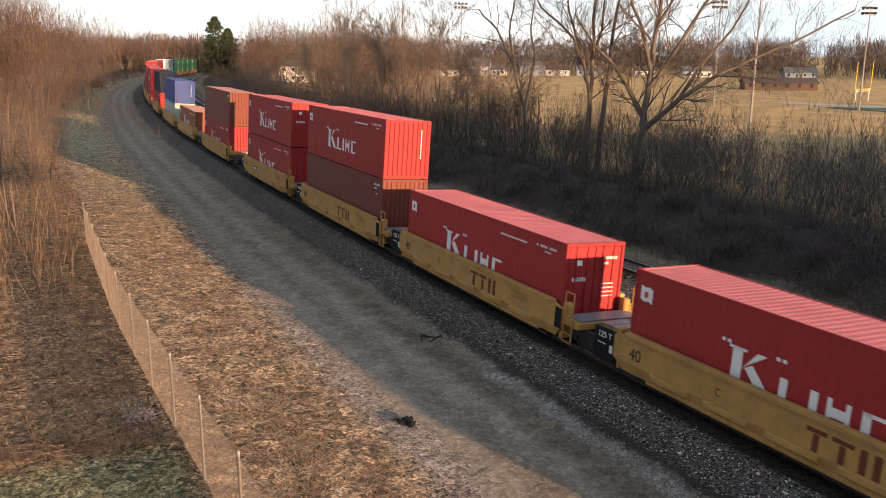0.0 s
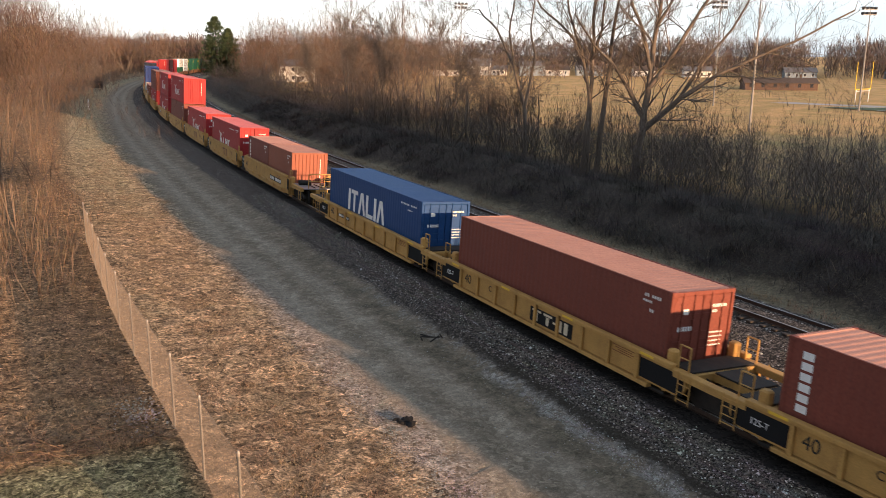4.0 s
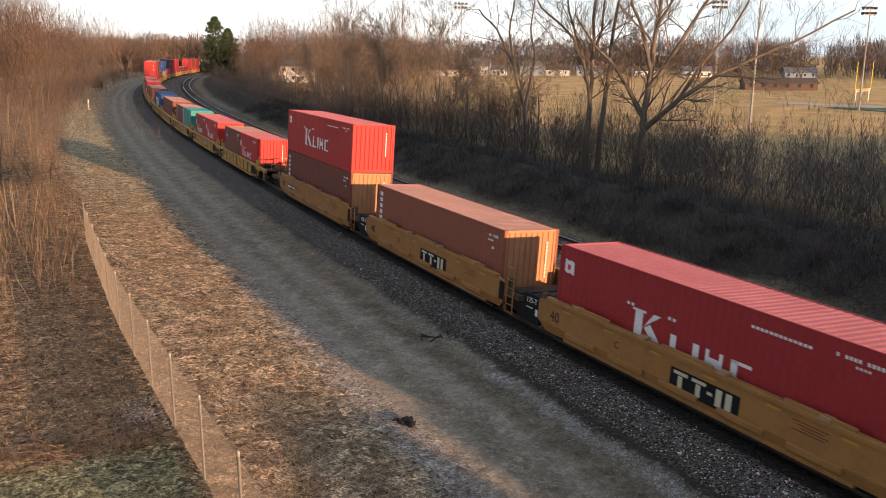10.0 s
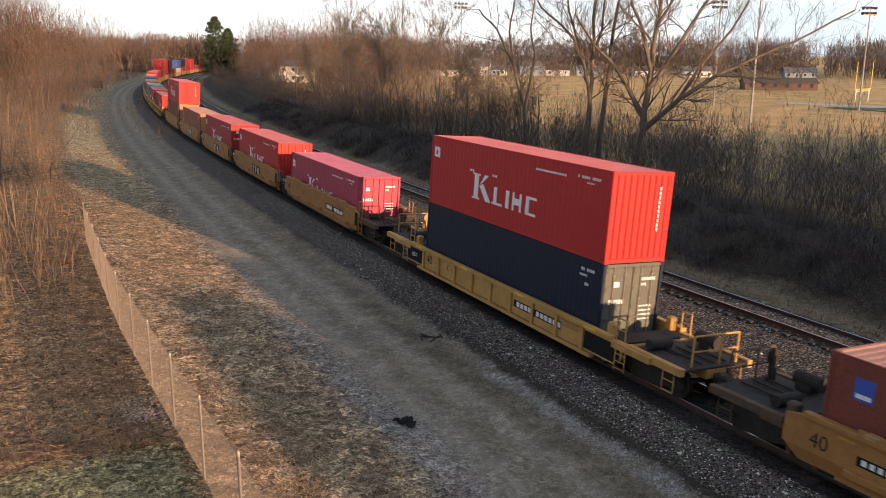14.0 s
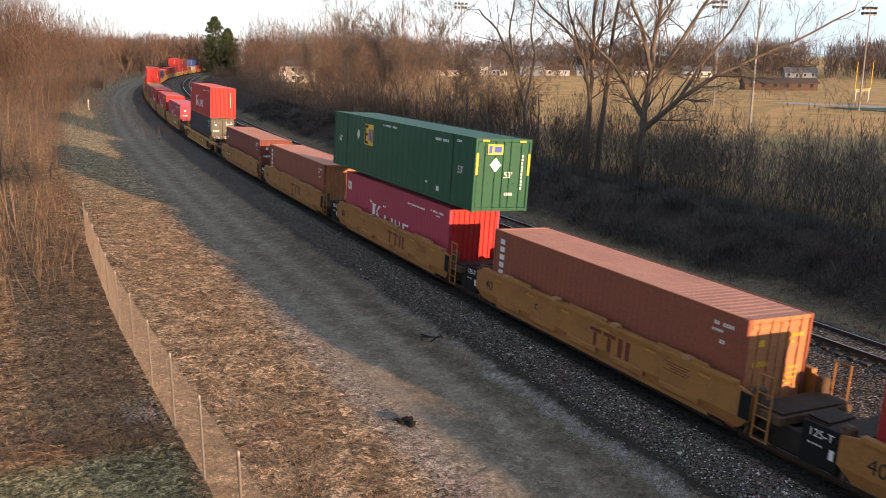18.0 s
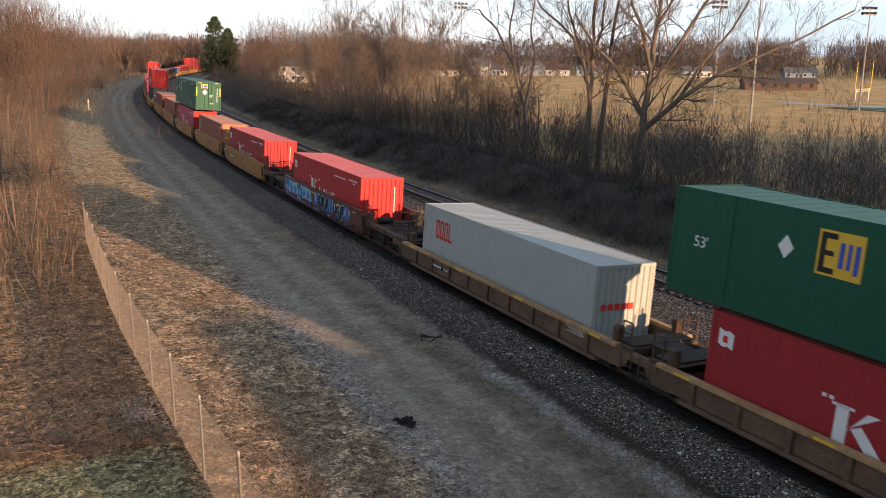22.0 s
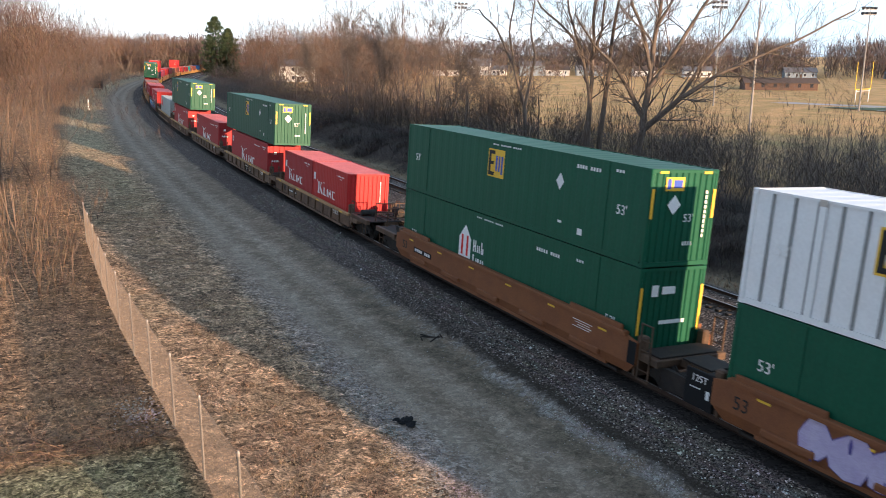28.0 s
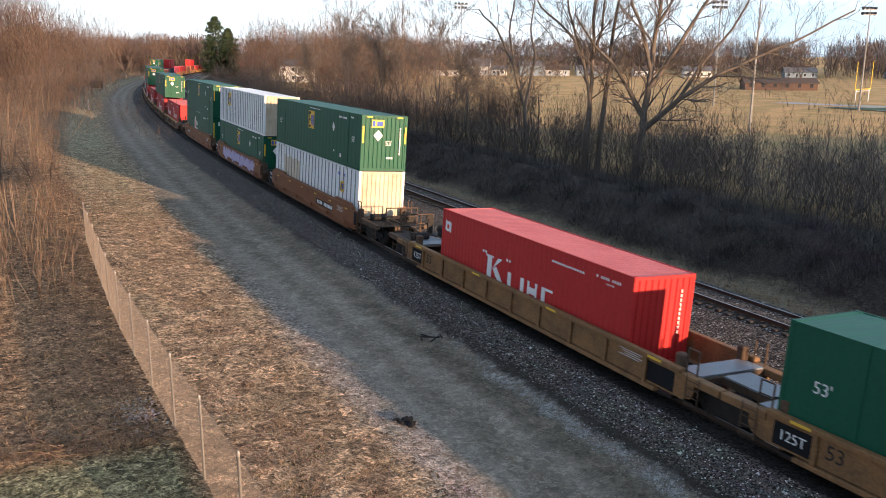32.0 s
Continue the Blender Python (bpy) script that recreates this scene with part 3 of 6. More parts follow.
def emblem_bars(ob, L, H, y):
    """The white house mark: a tall stem with a wedge, four lower shapes, and two ticks either side of the wedge."""
    small = L < 7
    k = .68 if small else 1.0
    lo = H * (.32 if small else .265)
    X = lambda v: L / 2 - (1.0 if small else 3.75) - v * k
    Z = lambda v: lo + v * k
    b = Build()
    for x0, x1, z0, z1 in ((.1, .42, 0, 1.0), (-.02, .54, 0, .07), (-.02, .54, .93, 1.0), (-.3, -.19, 1.02, 1.11), (-.11, 0, 1.02, 1.11), (1.42, 1.53, 1.02, 1.11), (1.61, 1.72, 1.02, 1.11)):
        b.box(X(x1), X(x0), y, y + .007, Z(z0), Z(z1))
    for q in (((.42, .42), (.5, .55), (1.16, 1.0), (.86, 1.0)), ((.52, .52), (.76, .66), (1.42, 0), (1.02, 0))):
        b.add([(X(u), y + .006, Z(v)) for u, v in q], [(0, 1, 2, 3)])
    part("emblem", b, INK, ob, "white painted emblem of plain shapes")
    shapes = (((1.6, 1.82, 0, .66), (1.5, 2.22, 0, .09)), ((2.46, 2.68, 0, .66),), ((2.92, 3.04, 0, .66), (3.4, 3.52, 0, .66), (3.04, 3.4, .22, .46)), ((3.8, 4.02, 0, .66), (3.8, 4.46, 0, .09), (3.8, 4.46, .57, .66)))
    for rows in shapes:
        marks("emblem_bar", ob, [(X(x1), X(x0), Z(z0), Z(z1)) for x0, x1, z0, z1 in rows], INK, y)


def box_frame(L, W, H, m):
    """Posts, rails and castings as named meshes."""
    out = []
    for sx in (-1, 1):
        for sy in (-1, 1):
            x, y = sx * L / 2, sy * W / 2
            out.append(("corner_post", Build().soft(min(x, x - sx * .14), max(x, x - sx * .14), min(y, y - sy * .12), max(y, y - sy * .12), .11, H - .11), m))
            for z0 in (0, H - .118):
                out.append(("corner_casting", Build().soft(min(x, x - sx * .178) - .003, max(x, x - sx * .178) + .003, min(y, y - sy * .162) - .003,
                                                           max(y, y - sy * .162) + .003, z0, z0 + .118), m))
    for sy in (-1, 1):
        y = sy * W / 2
        y0, y1 = min(y, y - sy * .06), max(y, y - sy * .06)
        out.append(("top_rail", Build().box(-L / 2 + .17, L / 2 - .17, y0, y1, H - .07, H - .005), m))
        out.append(("bottom_rail", Build().box(-L / 2 + .17, L / 2 - .17, y0, y1, .01, .16), m))
    return out


def container_meshes(L, W, H, m, rear, style, endmat=None):
    """The list of (name, mesh) for one kind of container."""
    parts = [(n, b.mesh(n, mm)) for n, b, mm in box_frame(L, W, H, m)]
    em = endmat or m
    for sy in (-1, 1):
        b = Build()
        y = sy * (W / 2 - .012)
        if style == "corr":
            corrugated(b, -L / 2 + .14, L / 2 - .14, .15, H - .07, y, sy)
        elif style == "ribbed":
            b.box(-L / 2 + .1, L / 2 - .1, min(y - sy * .03, y - sy * .05), max(y - sy * .03, y - sy * .05), .15, H - .07)
        else:
            corrugated(b, -L / 2 + .14, L / 2 - .14, .15, H - .07, y, sy, 0.62, 0.006)
        parts.append(("side_panel", b.mesh("side_panel", m)))
        if style == "ribbed":
            n = round(L / .61)
            me = Build().box(-.038, .038, min(y - sy * .028, y), max(y - sy * .028, y), .15, H - .07).mesh("side_post", POSTGREY)
            for i in range(1, n):
                parts.append(("side_post", me, (-L / 2 + L * i / n, 0, 0)))
        if L > 15:
            for x in (-6.1, 6.1):
                pb = Build().box(x - .09, x + .09, min(y, y + sy * .014), max(y, y + sy * .014), .02, H - .01)
                parts.append(("lift_post", pb.mesh("lift_post", m)))
                cb = Build().box(x - .1, x + .1, min(y, y + sy * .018), max(y, y + sy * .018), H - .16, H - .002)
                parts.append(("lift_casting", cb.mesh("lift_casting", STEEL if style == "ribbed" else m)))
    b = Build()
    xs, n = [], round((L - .3) / (.27 if L < 15 else .6))
    p = (L - .3) / n
    for i in range(n):
        a = -L / 2 + .15 + i * p
        xs += [(a, 0), (a + p * .35, 0), (a + p * .5, 1), (a + p * .85, 1)]
    xs.append((L / 2 - .15, 0))
    vs = []
    for x, k in xs:
        vs += [(x, -W / 2 + .05, H - .02 - .009 * k), (x, W / 2 - .05, H - .02 - .009 * k)]
    b.add(vs, [(2 * i, 2 * i + 2, 2 * i + 3, 2 * i + 1) for i in range(len(xs) - 1)])
    for x0, x1 in ((-L / 2 + .01, -L / 2 + .15), (L / 2 - .15, L / 2 - .01)):
        b.box(x0, x1, -W / 2 + .1, W / 2 - .1, H - .05, H - .012)
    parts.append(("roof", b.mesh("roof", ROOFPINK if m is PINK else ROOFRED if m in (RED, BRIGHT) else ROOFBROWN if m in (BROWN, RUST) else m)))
    parts.append(("floor", Build().box(-L / 2 + .1, L / 2 - .1, -W / 2 + .05, W / 2 - .05, .1, .16).mesh("floor", GRIME)))
    for sx in (-1, 1):
        if sx < 0 and rear == "doors":
            continue
        b = Build()
        corrugated(b, -W / 2 + .1, W / 2 - .1, .14, H - .1, sx * (L / 2 - .02), sx, 0.25, 0.04)
        swap_xy(b)
        b.box(min(sx * L / 2, sx * L / 2 - sx * .08), max(sx * L / 2, sx * L / 2 - sx * .08), -W / 2 + .1, W / 2 - .1, H - .11, H - .012)
        b.box(min(sx * L / 2, sx * L / 2 - sx * .08), max(sx * L / 2, sx * L / 2 - sx * .08), -W / 2 + .1, W / 2 - .1, .02, .15)
        parts.append(("end_panel", b.mesh("end_panel", em)))
    if rear == "doors":
        x = -L / 2
        parts.append(("door_header", Build().box(x + .003, x + .1, -W / 2 + .12, W / 2 - .12, H - .12, H - .012).mesh("door_header", em)))
        parts.append(("door_sill", Build().box(x + .003, x + .1, -W / 2 + .12, W / 2 - .12, .02, .14).mesh("door_sill", em)))
        for sy in (-1, 1):
            y0, y1 = sy * .012, sy * (W / 2 - .13)
            y0, y1 = min(y0, y1), max(y0, y1)
            b = Build().soft(x + .03, x + .09, y0, y1, .15, H - .13, .015)
            nr = 5
            for i in range(nr):
                z = .2 + (H - .5) * i / (nr - 1)
                b.box(x + .012, x + .035, y0 + .05, y1 - .05, z, z + .14)
            parts.append(("door", b.mesh("door", em)))
            for f in (.3, .72):
                yy = y0 + (y1 - y0) * f
                rb = Build().tube((x + .0, yy, .06), (x + .0, yy, H - .05), .02, n=8)
                for z in (.3, 1.0, 1.7, H - .4):
                    rb.box(x - .012, x + .02, yy - .05, yy + .05, z, z + .05)
                rb.box(x - .03, x - .012, yy - .02, yy + .3, 1.12, 1.15)
                parts.append(("locking_bar", rb.mesh("locking_bar", STEEL if em in (DOORGREY, WHITE, GREY) else em)))
    return parts


def container(kind, m, sigma_rear, top, label, rear="end", decor="emblem", endmat=None, H=None):
    """One container: kind '40', '20' or '53'; sigma_rear: the station of its rear end at 16 s; top: the height of its roof over the rail."""
    L, W, Hd = {"40": (12.192, 2.438, 2.896), "20": (6.058, 2.438, 2.591), "53": (16.154, 2.591, 2.9)}[kind]
    H = H or Hd
    style = "ribbed" if (kind == "53" and m is WHITE) else ("smooth" if kind == "53" else "corr")
    ob = thing("shipping_container", label, "shipping container", "containers on the train")
    for n, me, *at in shared((kind, H, m.name, rear, endmat and endmat.name), lambda: container_meshes(L, W, H, m, rear, style, endmat)):
        part(n, me, None, ob, at=Matrix.Translation(at[0]) if at else None)
    y = W / 2 - .012 + (.004 if kind == "53" else .002)
    x = -L / 2
    if decor == "emblem":
        emblem_bars(ob, L, H, y)
        if kind == "40":
            f0, f1, g0 = L / 2 - .78, L / 2 - .3, H * .7
            part("flag", Build().plate([(f0, g0 - .05), (f0 + .16, g0 + .01), (f0 + .32, g0 - .03), (f1, g0 + .03), (f1, g0 + .45), (f0 + .32, g0 + .39), (f0 + .16, g0 + .43), (f0, g0 + .37)], y, y + .006), INK, ob, "white waving flag mark")
            marks("flag_dot", ob, [(L / 2 - .6, L / 2 - .45, H * .735, H * .795)], REDINK, y + .007)
            marks("lettering", ob, [(x + 2.4 + .14 * i, x + 2.49 + .14 * i, H * .835, H * .86) for i in range(13)], INK, y, "unreadable white line of lettering")
        else:
            marks("flag", ob, [(L / 2 - .55, L / 2 - .2, H * .6, H * .76)], INK, y, "white square flag mark")
        marks("lettering", ob, [*[(x + .6 + .11 * i, x + .665 + .11 * i, H * .86, H * .89) for i in range(11) if i not in (4, 9)], *[(x + .9 + .1 * i, x + .95 + .1 * i, H * .81, H * .83) for i in range(4)]], INK, y)
    if decor in ("column", "mixed"):
        cols = [(L / 2 - .75, L / 2 - .45, H * (.9 - .1 * i) - .19, H * (.9 - .1 * i)) for i in range(6)]
        marks("lettering", ob, cols, INK, y, "white upright row of letter-high bars")
    if decor == "wide":
        X = L / 2 - 3.0
        sl = []
        rc = []
        for i, w in enumerate((.3, .95, .95, .95, .3, .95)):
            x0 = X - sum((.3, .95, .95, .95, .3, .95)[:i]) - .12 * i
            if w < .5:
                rc.append((x0 - w, x0, .28 * H, .72 * H))
            elif i in (1, 3):
                rc += [(x0 - w * .64, x0 - w * .36, .28 * H, .72 * H), ((x0 - w), x0, .64 * H, .72 * H)] if i == 1 else [(x0 - w * .3, x0, .28 * H, .72 * H), (x0 - w, x0, .28 * H, .36 * H)]
            else:
                sl += [(x0 - .12, .28 * H, x0 - w * .45, .72 * H, .26), (x0 - w + .1, .28 * H, x0 - w * .55, .72 * H, .26)]
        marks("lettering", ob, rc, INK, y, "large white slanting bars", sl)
        marks("lettering", ob, [*[(x + .6 + .16 * i, x + .68 + .16 * i, H * .84, H * .87) for i in range(11) if i != 4], *[(x + 1.0 + .14 * i, x + 1.07 + .14 * i, H * .75, H * .775) for i in range(4)]], INK, y)
    if decor == "red_word":
        for z0, z1, xa, xb in ((.5, .8, 1.2, 2.6),):
            for i in range(4):
                xx = L / 2 - xa - i * .38
                b_ = [(xx - .3, xx - .22, H * z0, H * z1), (xx - .08, xx, H * z0, H * z1), (xx - .3, xx, H * z0, H * (z0 + .04)), (xx - .3, xx, H * (z1 - .04), H * z1)]
                marks("lettering", ob, b_ if i < 3 else b_[1:3], REDINK, y, "red block marks")
        end_marks("lettering", ob, [(.9 - .28 * i - .2, .9 - .28 * i, H * .42, H * .5) for i in range(5)], REDINK, x)
    if decor == "square" or decor == "square_far":
        sx = L / 2 - (7.1 if decor == "square" else 3.4 if m is WHITE else 4.55)
        marks("sign_square", ob, [(sx - 1.15, sx, H * .52, H * .88)], GOLD, y, "yellow square sign")
        marks("sign_bar", ob, [(sx - .2, sx - .06, H * .54, H * .86), (sx - .47, sx - .2, H * .54, H * .585), (sx - .42, sx - .2, H * .68, H * .72), (sx - .47, sx - .2, H * .815, H * .86)], BLACKINK, y + .007)
        marks("sign_bar", ob, [(sx - .68, sx - .56, H * .6, H * .8), (sx - .86, sx - .76, H * .6, H * .8), (sx - 1.06, sx - .94, H * .57, H * .8)], BLUEINK, y + .007)
        dx = (L / 2 - 3.7) if decor == "square_far" else (L / 2 - 11.8)
        b = Build().add([(dx - .22, y + .007, H * .67), (dx, y + .007, H * .57), (dx + .22, y + .007, H * .67), (dx, y + .007, H * .77)], [(0, 1, 2, 3)])
        part("diamond", b, INK, ob, "white diamond sticker")
        marks("lettering", ob, dashes(sx - .2, sx - 2.2, H * .93, H * .95) if decor == "square" else dashes(sx - 2.2, sx - 4.0, H * .9, H * .93), INK, y)
        marks("lettering", ob, dashes(x + 2.3, x + 3.6, H * .86, H * .9) + dashes(x + 1.2, x + 1.7, H * .9, H * .93) + [(x + 4.1, x + 4.3, H * .2, H * .23), (x + 2.95, x + 3.2, H * .13, H * .2)], INK, y)
        for dxx in (L / 2 - 1.1, x + 1.15):
            part("length_number", text_mesh("53'", .42, INK), None, ob, "", pose(dxx, y + .006, H * .52, rz=180))
        if m is not WHITE:         # stickers on the rear end
            end_marks("sign_square", ob, [(.05, .75, H * .78, H * .92)], GOLD, x - .012, "yellow sign")
            end_marks("sign_bar", ob, [(.55, .7, H * .8, H * .9), (.12, .45, H * .81, H * .89)], BLUEINK, x - .018)
            end_marks("reflector", ob, [(1.14, 1.24, H * .5, H * .8), (-1.24, -1.14, H * .5, H * .8), (.7, 1.0, H * .955, H * .98), (-1.0, -.7, H * .955, H * .98)], GOLD, x - .012)
            b = Build().add([(x - .02, .62, H * .64), (x - .02, .36, H * .54), (x - .02, .1, H * .64), (x - .02, .36, H * .74)], [(0, 1, 2, 3)])
            part("diamond", b, INK, ob)
            part("length_number", text_mesh("53'", .34, INK), None, ob, "", pose(x - .02, -.25, H * .5, rz=-90))
            end_marks("lettering", ob, [*[(-.92, -.85, H * (.3 + .05 * i), H * (.335 + .05 * i)) for i in range(10)], *[(-.5 + .1 * i, -.44 + .1 * i, H * .22, H * .26) for i in range(4)]], INK, x - .012)
    if decor == "small_sign":
        sx = L / 2 - 13.3
        marks("sign_square", ob, [(sx - .56, sx, H * .5, H * .7)], GOLD, y, "small yellow square sign")
        marks("sign_bar", ob, [(sx - .2, sx - .06, H * .52, H * .68)], BLACKINK, y + .007)
        marks("sign_bar", ob, [(sx - .5, sx - .28, H * .55, H * .66)], BLUEINK, y + .007)
        marks("lettering", ob, dashes(sx + .1, sx + .6, H * .8, H * .85) + dashes(sx - 1.0, sx - .4, H * .8, H * .85), BLUEINK, y)
    if decor == "house":
        hx = L / 2 - 5.3
        b = Build()
        o = [(hx - .95, .3 * H), (hx, .3 * H), (hx, .6 * H), (hx - .475, .78 * H), (hx - .95, .6 * H)]
        b.plate(o[::-1], y, y + .006)
        part("house_mark", b, INK, ob, "white house-shaped mark")
        marks("house_stroke", ob, [(hx - .34, hx - .2, .36 * H, .64 * H), (hx - .75, hx - .61, .36 * H, .64 * H)], REDINK, y + .007)
        cell = lambda k, w, z0, z1: (hx - 1.15 - .27 * k - w, hx - 1.15 - .27 * k, z0 * H, z1 * H)
        marks("lettering", ob, [cell(0, .07, .46, .62), cell(.55, .07, .46, .62), cell(.2, .1, .52, .55), cell(1.2, .06, .46, .56), cell(1.7, .06, .46, .56), cell(2.3, .07, .46, .62), cell(2.6, .1, .46, .54),
                                cell(0, .1, .3, .42), cell(.9, .06, .3, .38), cell(1.3, .16, .3, .38), cell(2.2, .1, .3, .38), cell(2.9, .06, .26, .38)], INK, y, "white letter-sized blocks")
        marks("lettering", ob, dashes(hx - 1.2, hx - 3.2, H * .93, H * .95) + dashes(x + 4.0, x + 5.6, H * .8, H * .84) + dashes(x + 2.7, x + 3.2, H * .84, H * .87), INK, y)
        for dxx in (L / 2 - 1.1, x + 1.15):
            part("length_number", text_mesh("53'", .42, INK), None, ob, "", pose(dxx, y + .006, H * .35, rz=180))
        end_marks("lettering", ob, [(.55, .8, H * .7, H * .82), (-.1, .4, H * .72, H * .8), (-.6, .4, H * .4, H * .44)], INK, x - .012)
        end_marks("reflector", ob, [(1.14, 1.24, H * .3, H * .8), (-1.24, -1.14, H * .3, H * .8)], GOLD, x - .012)
    if decor in ("", "badge", "column") and m in (BROWN, RUST, TEAL, NAVY, SLATE, BLUE):
        marks("lettering", ob, dashes(x + .45, x + 1.25, H * .86, H * .895, .1) + dashes(x + .8, x + 1.2, H * .8, H * .825, .1) + dashes(x + .7, x + 1.0, H * .7, H * .735, .1), INK, y, "small white rows of unreadable marks")
    if decor == "badge":
        marks("badge", ob, [(L / 2 - 1.15, L / 2 - .68, H * .68, H * .86)], BLUEINK, y, "small blue square badge")
        marks("badge_stripe", ob, [(L / 2 - 1.1, L / 2 - .73, H * .7, H * .735)], INK, y + .007)
    if rear == "doors" and decor != "square" and decor != "square_far":
        end_marks("sticker", ob, [*[(-.3 - .07 * i, -.34 - .07 * i, H * .8, H * .835) for i in range(9)], *[(-.3 - .07 * i, -.34 - .07 * i, H * .74, H * .77) for i in range(4)], *[(-.3 - .07 * i, -.35 - .07 * i, H * (.5 - .05 * j), H * (.515 - .05 * j)) for i in range(8) for j in range(4)], (.75, .55, H * .74, H * .8), *[(.9 - .1 * i, .84 - .1 * i, H * .55, H * .6) for i in range(6)]], INK if m is not RUST else GOLD, x - .0)
    elif rear == "end" and m in (RED, BRIGHT, BROWN, RUST, SLATE, TEAL):
        end_marks("lettering", ob, [(-.74, -.69, H * (.35 + .05 * i), H * (.385 + .05 * i)) for i in range(10)], INK, x - .001)
    MOVING.append((ob, sigma_rear + L / 2, L / 2 * .9, top - H))
    return ob


# ---- well cars ----
def well_car_parts(style, Ls, Lp, paint):
    """Named meshes of a well car: Ls is the length of its side sills, Lp that over its end platforms."""
    out = []
    deep = style == "smooth"
    gear = paint if paint is YELLOW else GEAR
    for sy in (1, -1):
        y0, y1 = (1.36, 1.46) if sy > 0 else (-1.46, -1.36)
        zt = 1.42 if deep else (.96 if paint is OLDBROWN else 1.1)
        zb = .28 if deep else .34
        o = [(-Ls / 2, zb + .3), (-Ls / 2 + .12, zb + .1), (-Ls / 2 + .4, zb), (Ls / 2 - .4, zb), (Ls / 2 - .12, zb + .1), (Ls / 2, zb + .3), (Ls / 2, zt - .12), (Ls / 2 - .6, zt), (-Ls / 2 + .6, zt), (-Ls / 2, zt - .12)]
        b = Build().plate(o, y0, y1)
        if deep:        # the lower part leans in below a crease
            o = [(-Ls / 2, .62), (-Ls / 2 + .04, .6), (Ls / 2 - .04, .6), (Ls / 2, .62), (Ls / 2, zt - .12), (Ls / 2 - .6, zt), (-Ls / 2 + .6, zt), (-Ls / 2, zt - .12)]
            b = Build().plate(o, y0, y1)
            ya, yb = sy * 1.46, sy * 1.36
            b.add([(-Ls / 2 + .04, ya, .6), (Ls / 2 - .04, ya, .6), (Ls / 2 - .4, ya - sy * .1, .28), (-Ls / 2 + .4, ya - sy * .1, .28),
                   (-Ls / 2 + .04, yb, .6), (Ls / 2 - .04, yb, .6), (Ls / 2 - .4, yb - sy * .1, .28), (-Ls / 2 + .4, yb - sy * .1, .28)],
                  [(0, 1, 2, 3), (4, 5, 6, 7), (0, 1, 5, 4), (1, 2, 6, 5), (2, 3, 7, 6), (3, 0, 4, 7)])
        out.append(("side_sill", b.mesh("side_sill", paint)))
        e0, e1 = (1.34, 1.56) if sy > 0 else (-1.56, -1.34)
        out.append(("top_chord", Build().soft(-Ls / 2 + .5, Ls / 2 - .5, e0, e1, zt - .03, zt + .09, .02).mesh("top_chord", CHORDTAN if paint is OLDBROWN else paint)))
        out.append(("bottom_chord", Build().soft(-Ls / 2 + 1.4, Ls / 2 - 1.4, *((e0, e1) if not deep else (1.22, 1.38) if sy > 0 else (-1.38, -1.22)), .2, .31, .02).mesh("bottom_chord", paint)))
        if not deep:
            n = 9
            for i in range(n):
                x = -Ls / 2 + 1.9 + (Ls - 3.8) * i / (n - 1)
                q0, q1 = (1.462, 1.55) if sy > 0 else (-1.55, -1.462)
                out.append(("side_post", shared(("post", paint.name, sy, zt), lambda: Build().soft(-.07, .07, q0, q1, .31, zt - .03, .02).mesh("side_post", paint)), (x, 0, 0)))
        else:
            for i in range(5):
                x = -Ls / 2 + 2.4 + (Ls - 4.8) * i / 4
                q0, q1 = (1.38, 1.5) if sy > 0 else (-1.5, -1.38)
                out.append(("step_pocket", shared(("pocket", paint.name, sy), lambda: Build().soft(-.75, .75, q0, q1 + (.03 if q0 > 0 else 0), .44, .6, .03).mesh("step_pocket", paint)), (x, 0, 0)))
    out.append(("well_floor", Build().box(-Ls / 2 + .9, Ls / 2 - .9, -1.34, 1.34, .12, .2).mesh("well_floor", GRIME)))
    for sx in (-1, 1):
        xe, xi = sx * Lp / 2, sx * (Ls / 2 - (.2 if deep else 1.0))
        a, c = min(xe, xi), max(xe, xi)
        b = Build()
        b.soft(a, c, -.45, .45, .78, 1.0, .03)
        b.soft(min(xi, xi + sx * 1.0), max(xi, xi + sx * 1.0), -1.36, 1.36, .8, 1.02, .03)
        b.soft(min(xi, xi + sx * .12), max(xi, xi + sx * .12), -1.36, 1.36, .25, 1.02, .02)
        out.append(("end_sill", b.mesh("end_sill", gear)))
        if not deep:
            for sy in (-1, 1):
                xb = sx * (Ls / 2 - .5)
                out.append(("end_beam", Build().soft(min(xb, xe), max(xb, xe), min(sy * 1.2, sy * 1.5), max(sy * 1.2, sy * 1.5), zt - .24, zt - .04, .02).mesh("end_beam", paint)))
        p = Build().box(min(xi + sx * .15, xi + sx * .95), max(xi + sx * .15, xi + sx * .95), -1.2, 1.2, 1.03, 1.08)
        p.box(min(xi + sx * 1.1, xe), max(xi + sx * 1.1, xe), -.5, .5, 1.02, 1.07)
        out.append(("platform", p.mesh("platform", DECK if paint is OLIVE or style == "smooth" and paint is YELLOW else GRIME)))
        for sy in (-1, 1):
            f = Build()
            yy = sy * 1.3
            f.tube((xi + sx * .5, yy, .98), (xi + sx * .5, yy, 1.75), .025, n=6).tube((xi + sx * .9, yy, .98), (xi + sx * .9, yy, 1.75), .025, n=6)
            f.tube((xi + sx * .5, yy, 1.75), (xi + sx * .9, yy, 1.75), .025, n=6).tube((xi + sx * .5, yy, 1.4), (xi + sx * .9, yy, 1.4), .02, n=6)
            if not deep:
                out.append(("grab_iron", f.mesh("grab_iron", gear)))
